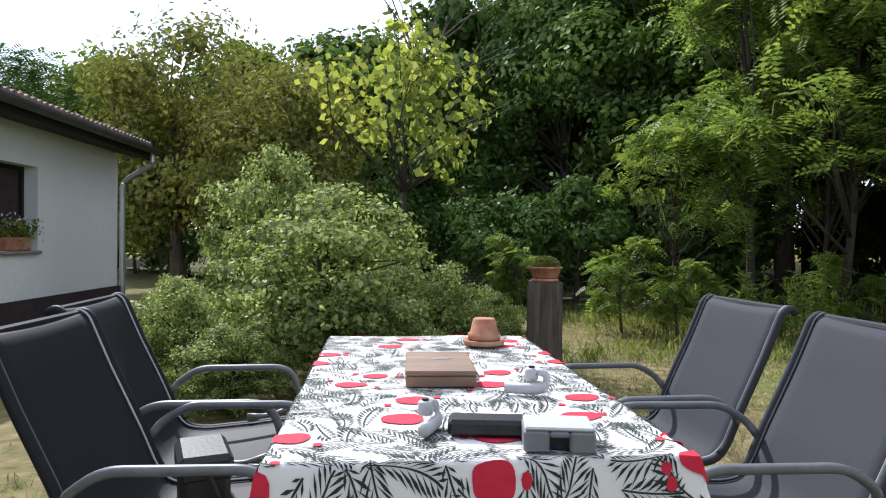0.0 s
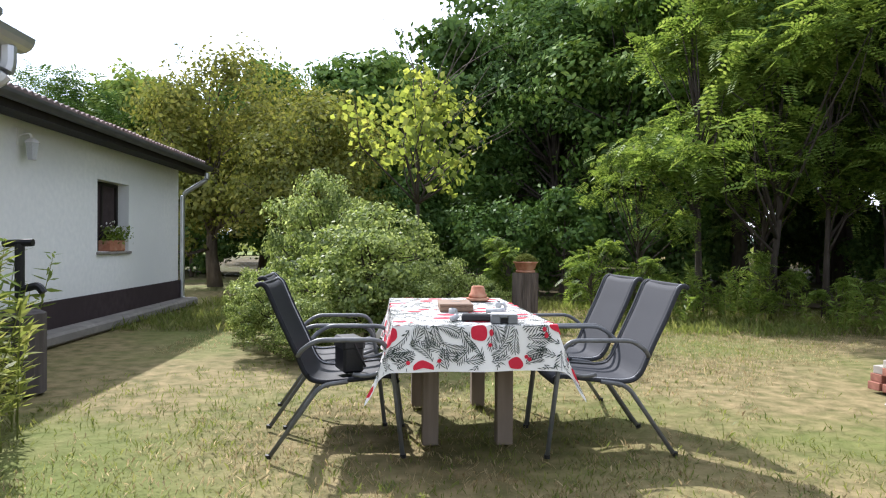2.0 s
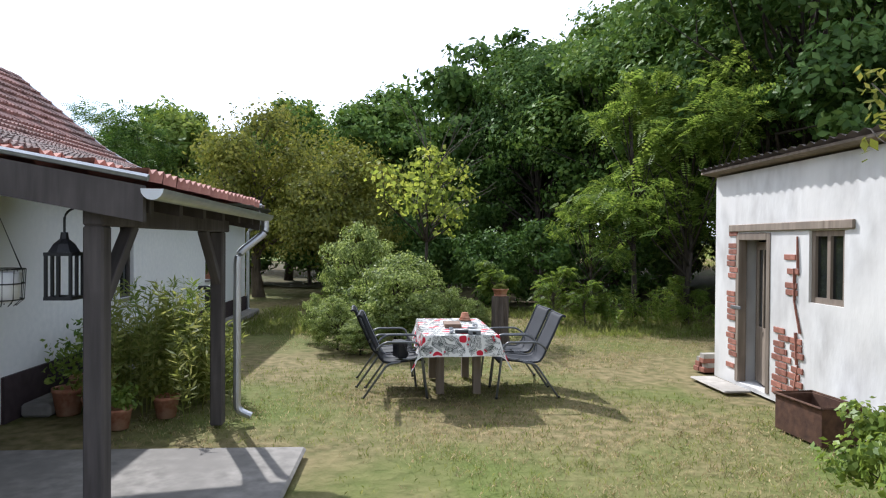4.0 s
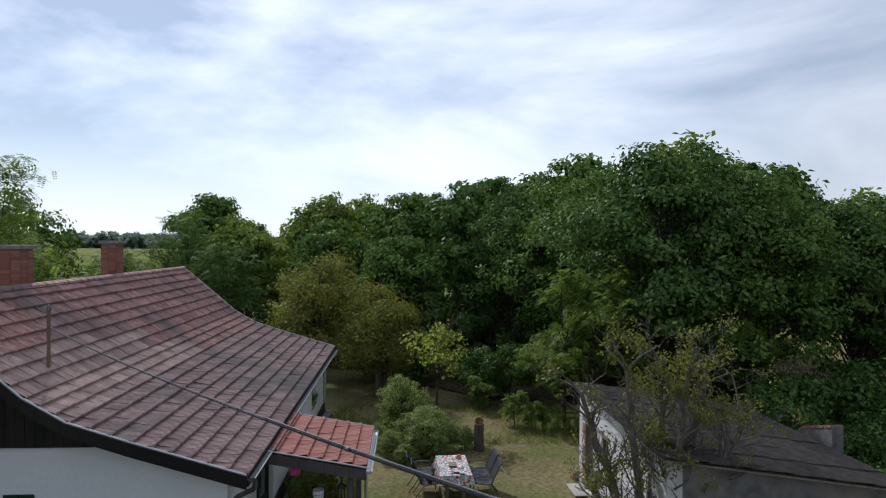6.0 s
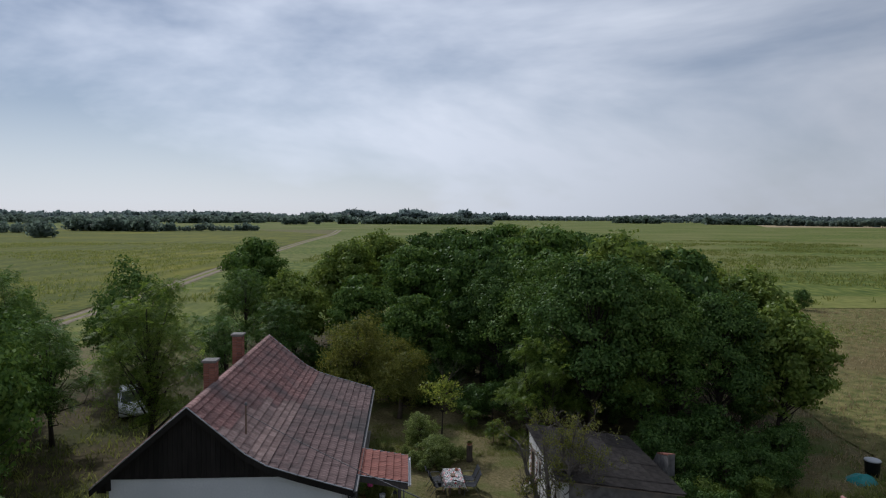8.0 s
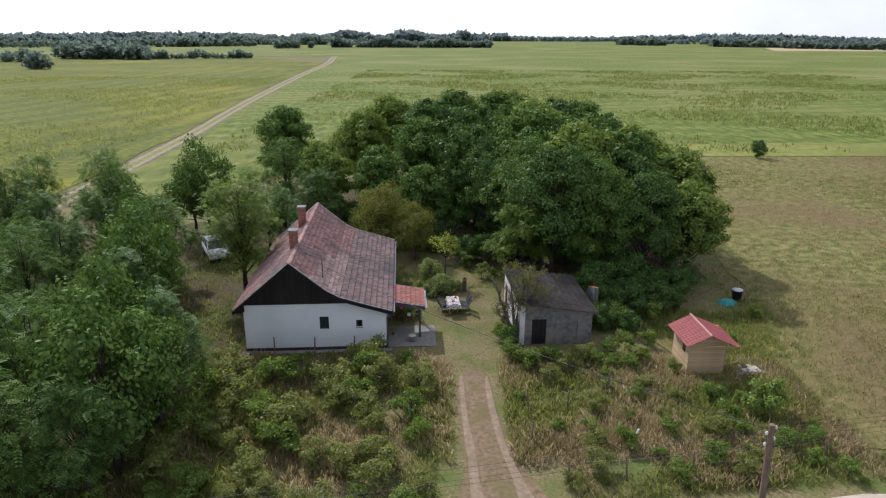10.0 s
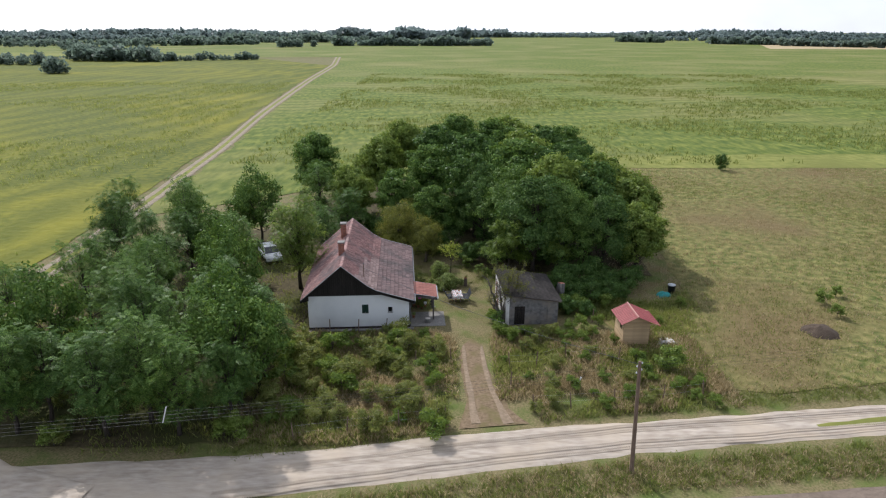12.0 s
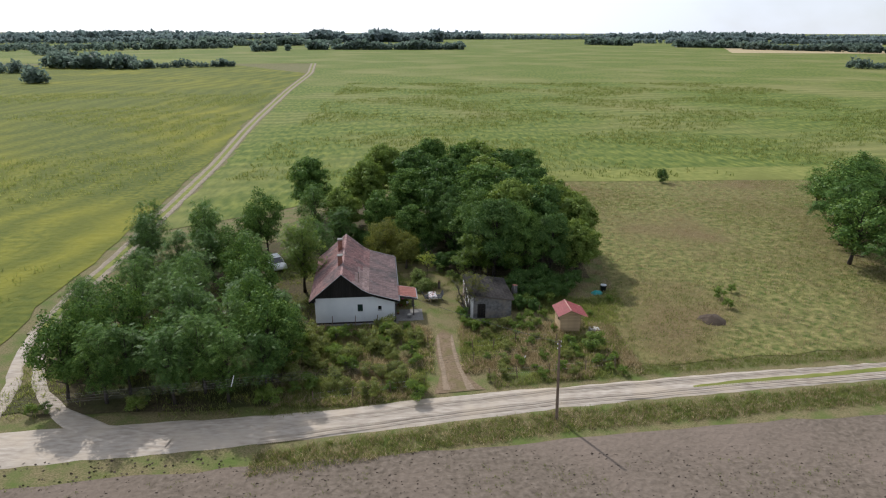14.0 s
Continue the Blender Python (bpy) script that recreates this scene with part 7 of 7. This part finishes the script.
def scatter(x0, x1, y0, y1, keep=None, patch=0.0, z=-0.01):
    def place(r, n):
        out = []
        while sum(len(o) for o in out) < n:
            p = np.stack([r.uniform(x0, x1, n), r.uniform(y0, y1, n), np.full(n, z)], 1)
            if patch:
                w = np.sin(p[:, 0] * patch + 1.3 * np.sin(p[:, 1] * patch * 0.7)) + np.cos(p[:, 1] * patch * 1.3 + np.sin(p[:, 0] * patch))
                p = p[w + r.normal(size=len(p)) * 0.5 > -0.1]
            if keep is not None:
                p = p[keep(p[:, 0], p[:, 1])]
            out.append(p)
        return np.concatenate(out)[:n]
    return place


def yard(x, y):
    house_side = (x < -3.2) & (y < 11)
    in_shed = (x > 3.5) & (y < 3.4) & (y > -3.6)
    slab_area = (x < -1.0) & (y < -0.3) & (y > -3.5)
    return ~house_side & ~in_shed & ~slab_area


def garden(x, y):
    drive = (x > -0.4) & (x < 2.5) & (y > -16)
    mouth = (y < -15) & (x > -1.2) & (x < 5)
    hutside = (x > 12.8) & (x < 15.6) & (y > -7.1)
    off_road = y > np.interp(x, [-15, -8, -1.8, 6, 10, 16, 27], [-24.1, -22.7, -21.4, -20, -19.3, -18.7, -17.4]) + 2.6
    return ~drive & ~mouth & ~hutside & off_road


blades("lawn_grass", 50000, scatter(-4.5, 8, -6.5, 10.5, yard, 0.9), 0.036, 0.0024, straw_blade, "short dry straw-coloured lawn grass", "grass", 1, 0.7, 6, 0.045)
blades("green_lawn_grass", 46000, scatter(-4.5, 8, -6.5, 10.5, yard, 0.6), 0.04, 0.0024, grass_blade, "short green lawn grass in patches", "grass", 2, 0.6, 7, 0.05)
blades("edge_grass", 16000, scatter(-4.6, 9, 6.4, 11.5, None, 0.8), 0.13, 0.0028, grass_blade, "long green grass at the wood's edge", "grass", 3, 0.45, 8, 0.08)
blades("dry_garden_grass", 56000, scatter(-14, 19, -20, -4.6, garden, 0.7), 0.42, 0.006, straw_blade, "tall dry grass in the front garden", "grass", 4, 0.4, 10, 0.14)
blades("green_garden_grass", 44000, scatter(-14, 19, -20, -4.6, garden, 0.5), 0.4, 0.008, weed_leaf, "tall green weeds in the front garden", "grass", 5, 0.5, 10, 0.16)
blades("yard_weeds", 16000, scatter(8.0, 22, -4.8, 6, lambda x, y: ~((x > 12.8) & (x < 15.6) & (y < -3.2)) & ((x > 9.3) | (y < -4)), 0.5), 0.34, 0.009, weed_leaf, "tall weeds between the sheds", "grass", 14, 0.5, 10, 0.16)
ROAD_X, ROAD_Y = [-60, -34, -15, -8, -1.8, 6, 10, 16, 27, 42, 80], [-30, -25.6, -24.1, -22.7, -21.4, -20, -19.3, -18.7, -17.4, -15.9, -12]


def roadside(x0, x1, o0, o1, gap=None):
    def place(r, n):
        x = r.uniform(x0, x1, n * 2)
        if gap:
            x = x[(x < gap[0]) | (x > gap[1])]
        x = x[:n]
        return np.stack([x, np.interp(x, ROAD_X, ROAD_Y) + r.uniform(o0, o1, len(x)), np.full(len(x), 0.0)], 1)
    return place


blades("verge_grass", 42000, roadside(-14, 75, -5.0, -2.2), 0.26, 0.012, grass_blade, "green grass on the road's verge", "grass", 6, 0.5, 9, 0.16)
blades("dry_verge_grass", 16000, roadside(-14, 75, -5.2, -2.2), 0.3, 0.01, straw_blade, "dry grass on the road's verge", "grass", 66, 0.5, 9, 0.16)
blades("garden_verge_grass", 30000, roadside(-14, 75, 2.35, 4.2, (-1.5, 5.2)), 0.2, 0.012, grass_blade, "grass on the garden's side of the road", "grass", 7, 0.5, 9, 0.16)
blades("pasture_grass", 130000, scatter(17, 90, -14, 62, lambda x, y: y > -15.5 + (x - 17) * 0.07), 0.26, 0.016, straw_blade, "tufts of dry pasture grass", "grass", 8, 0.5, 9, 0.3)
blades("pasture_weeds", 80000, scatter(16, 90, -13, 62, lambda x, y: (x > 20) | (y < -8), 0.12), 0.24, 0.018, grass_blade, "green tufts in the pasture", "grass", 9, 0.5, 14, 0.35)
blades("wood_floor_grass", 24000, scatter(-38, -12, -21, 16, lambda x, y: (x < -13.2) | (y > 11), 0.3), 0.35, 0.012, weed_leaf, "rough grass beneath the trees", "grass", 10, 0.5, 10, 0.2)
blades("crop_rows", 60000, scatter(-40, 190, 66, 320, lambda x, y: x > -42 - y * 0.1, 0.09), 0.75, 0.09, grass_blade, "green crop plants in the field", "crop", 11, 0.5, 6, 0.6)
blades("flowering_weeds", 40000, scatter(-200, -46, -20, 260, lambda x, y: x < -49 - y * 0.09, 0.06), 0.6, 0.08, weed_leaf, "yellow-green flowering weeds in the field", "weeds", 12, 0.5, 6, 0.6)
blades("plough_weeds", 12000, scatter(-30, 50, -46, -28, None, 0.35), 0.16, 0.02, grass_blade, "sparse green weeds on the ploughed field", "weeds", 13, 0.6, 14, 0.14)
rg2 = np.random.default_rng(17)
p = np.stack([rg2.uniform(-40, 60, 5200), rg2.uniform(-50, -26.5, 5200), np.full(5200, 0.03)], 1)
tagged(new("clods", fast_quads("clods", leaf_quads(rg2, p, 0.22, np.array([[1.0, 0.3, 0.1]]).repeat(5200, 0), 0.8, 0.7, 0.0), soil_mat)), "scattered clods of the ploughed field", "soil", kind="stuff")

# ---- distant woods and hedges ----
def far_wood(name, rows, label, size, seed, per=46, material=None):
    """Rows of far trees as many loose clumps: (x0, y0, x1, y1, trees, height, depth)."""
    r = np.random.default_rng(seed)
    q = []
    for x0, y0, x1, y1, n, h, depth in rows:
        t = r.uniform(0, 1, n)
        base = np.stack([x0 + (x1 - x0) * t, y0 + (y1 - y0) * t + r.uniform(-depth, depth, n), np.zeros(n)], 1)
        hh = h * r.uniform(0.55, 1.12, n) * (0.85 + 0.2 * np.sin(t * 17 + seed))
        for b, k in zip(base, hh):
            d = unit(r.normal(size=(per, 3))) * r.uniform(0.4, 1.0, (per, 1))
            c = b + d * np.array([k * 0.5, k * 0.5, k * 0.5]) + np.array([0, 0, k * 0.5])
            q.append(leaf_quads(r, c, k * size, None, 1.0, 0.8))
    return tagged(new(name, fast_quads(name, np.concatenate(q), material or hazed_far_leaf)), label, "woods", kind="stuff")


# hedges and woods take leaf colours with the haze already mixed in
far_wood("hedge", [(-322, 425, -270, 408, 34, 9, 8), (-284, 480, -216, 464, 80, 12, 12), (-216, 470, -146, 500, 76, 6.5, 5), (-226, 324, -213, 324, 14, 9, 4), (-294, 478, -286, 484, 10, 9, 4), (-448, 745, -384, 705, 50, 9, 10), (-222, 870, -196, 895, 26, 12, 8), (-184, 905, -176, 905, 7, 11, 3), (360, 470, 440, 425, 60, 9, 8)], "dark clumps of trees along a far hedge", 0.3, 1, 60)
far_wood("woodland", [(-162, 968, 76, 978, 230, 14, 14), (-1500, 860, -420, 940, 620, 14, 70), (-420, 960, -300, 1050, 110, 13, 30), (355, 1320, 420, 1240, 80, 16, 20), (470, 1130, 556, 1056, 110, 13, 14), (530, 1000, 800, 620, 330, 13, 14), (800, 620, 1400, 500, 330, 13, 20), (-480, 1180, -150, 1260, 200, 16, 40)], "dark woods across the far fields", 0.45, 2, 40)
far_wood("far_woodland", [(-2800, 1700, 200, 2100, 1900, 22, 120), (100, 2100, 3000, 1900, 1900, 21, 120), (-330, 1560, 60, 1600, 420, 26, 50), (-2000, 1250, -450, 1450, 900, 19, 100), (420, 1500, 1400, 1300, 520, 16, 50)], "dark woods on the horizon, haze put into their leaf colour", 0.6, 3, 22, haze_leaf)
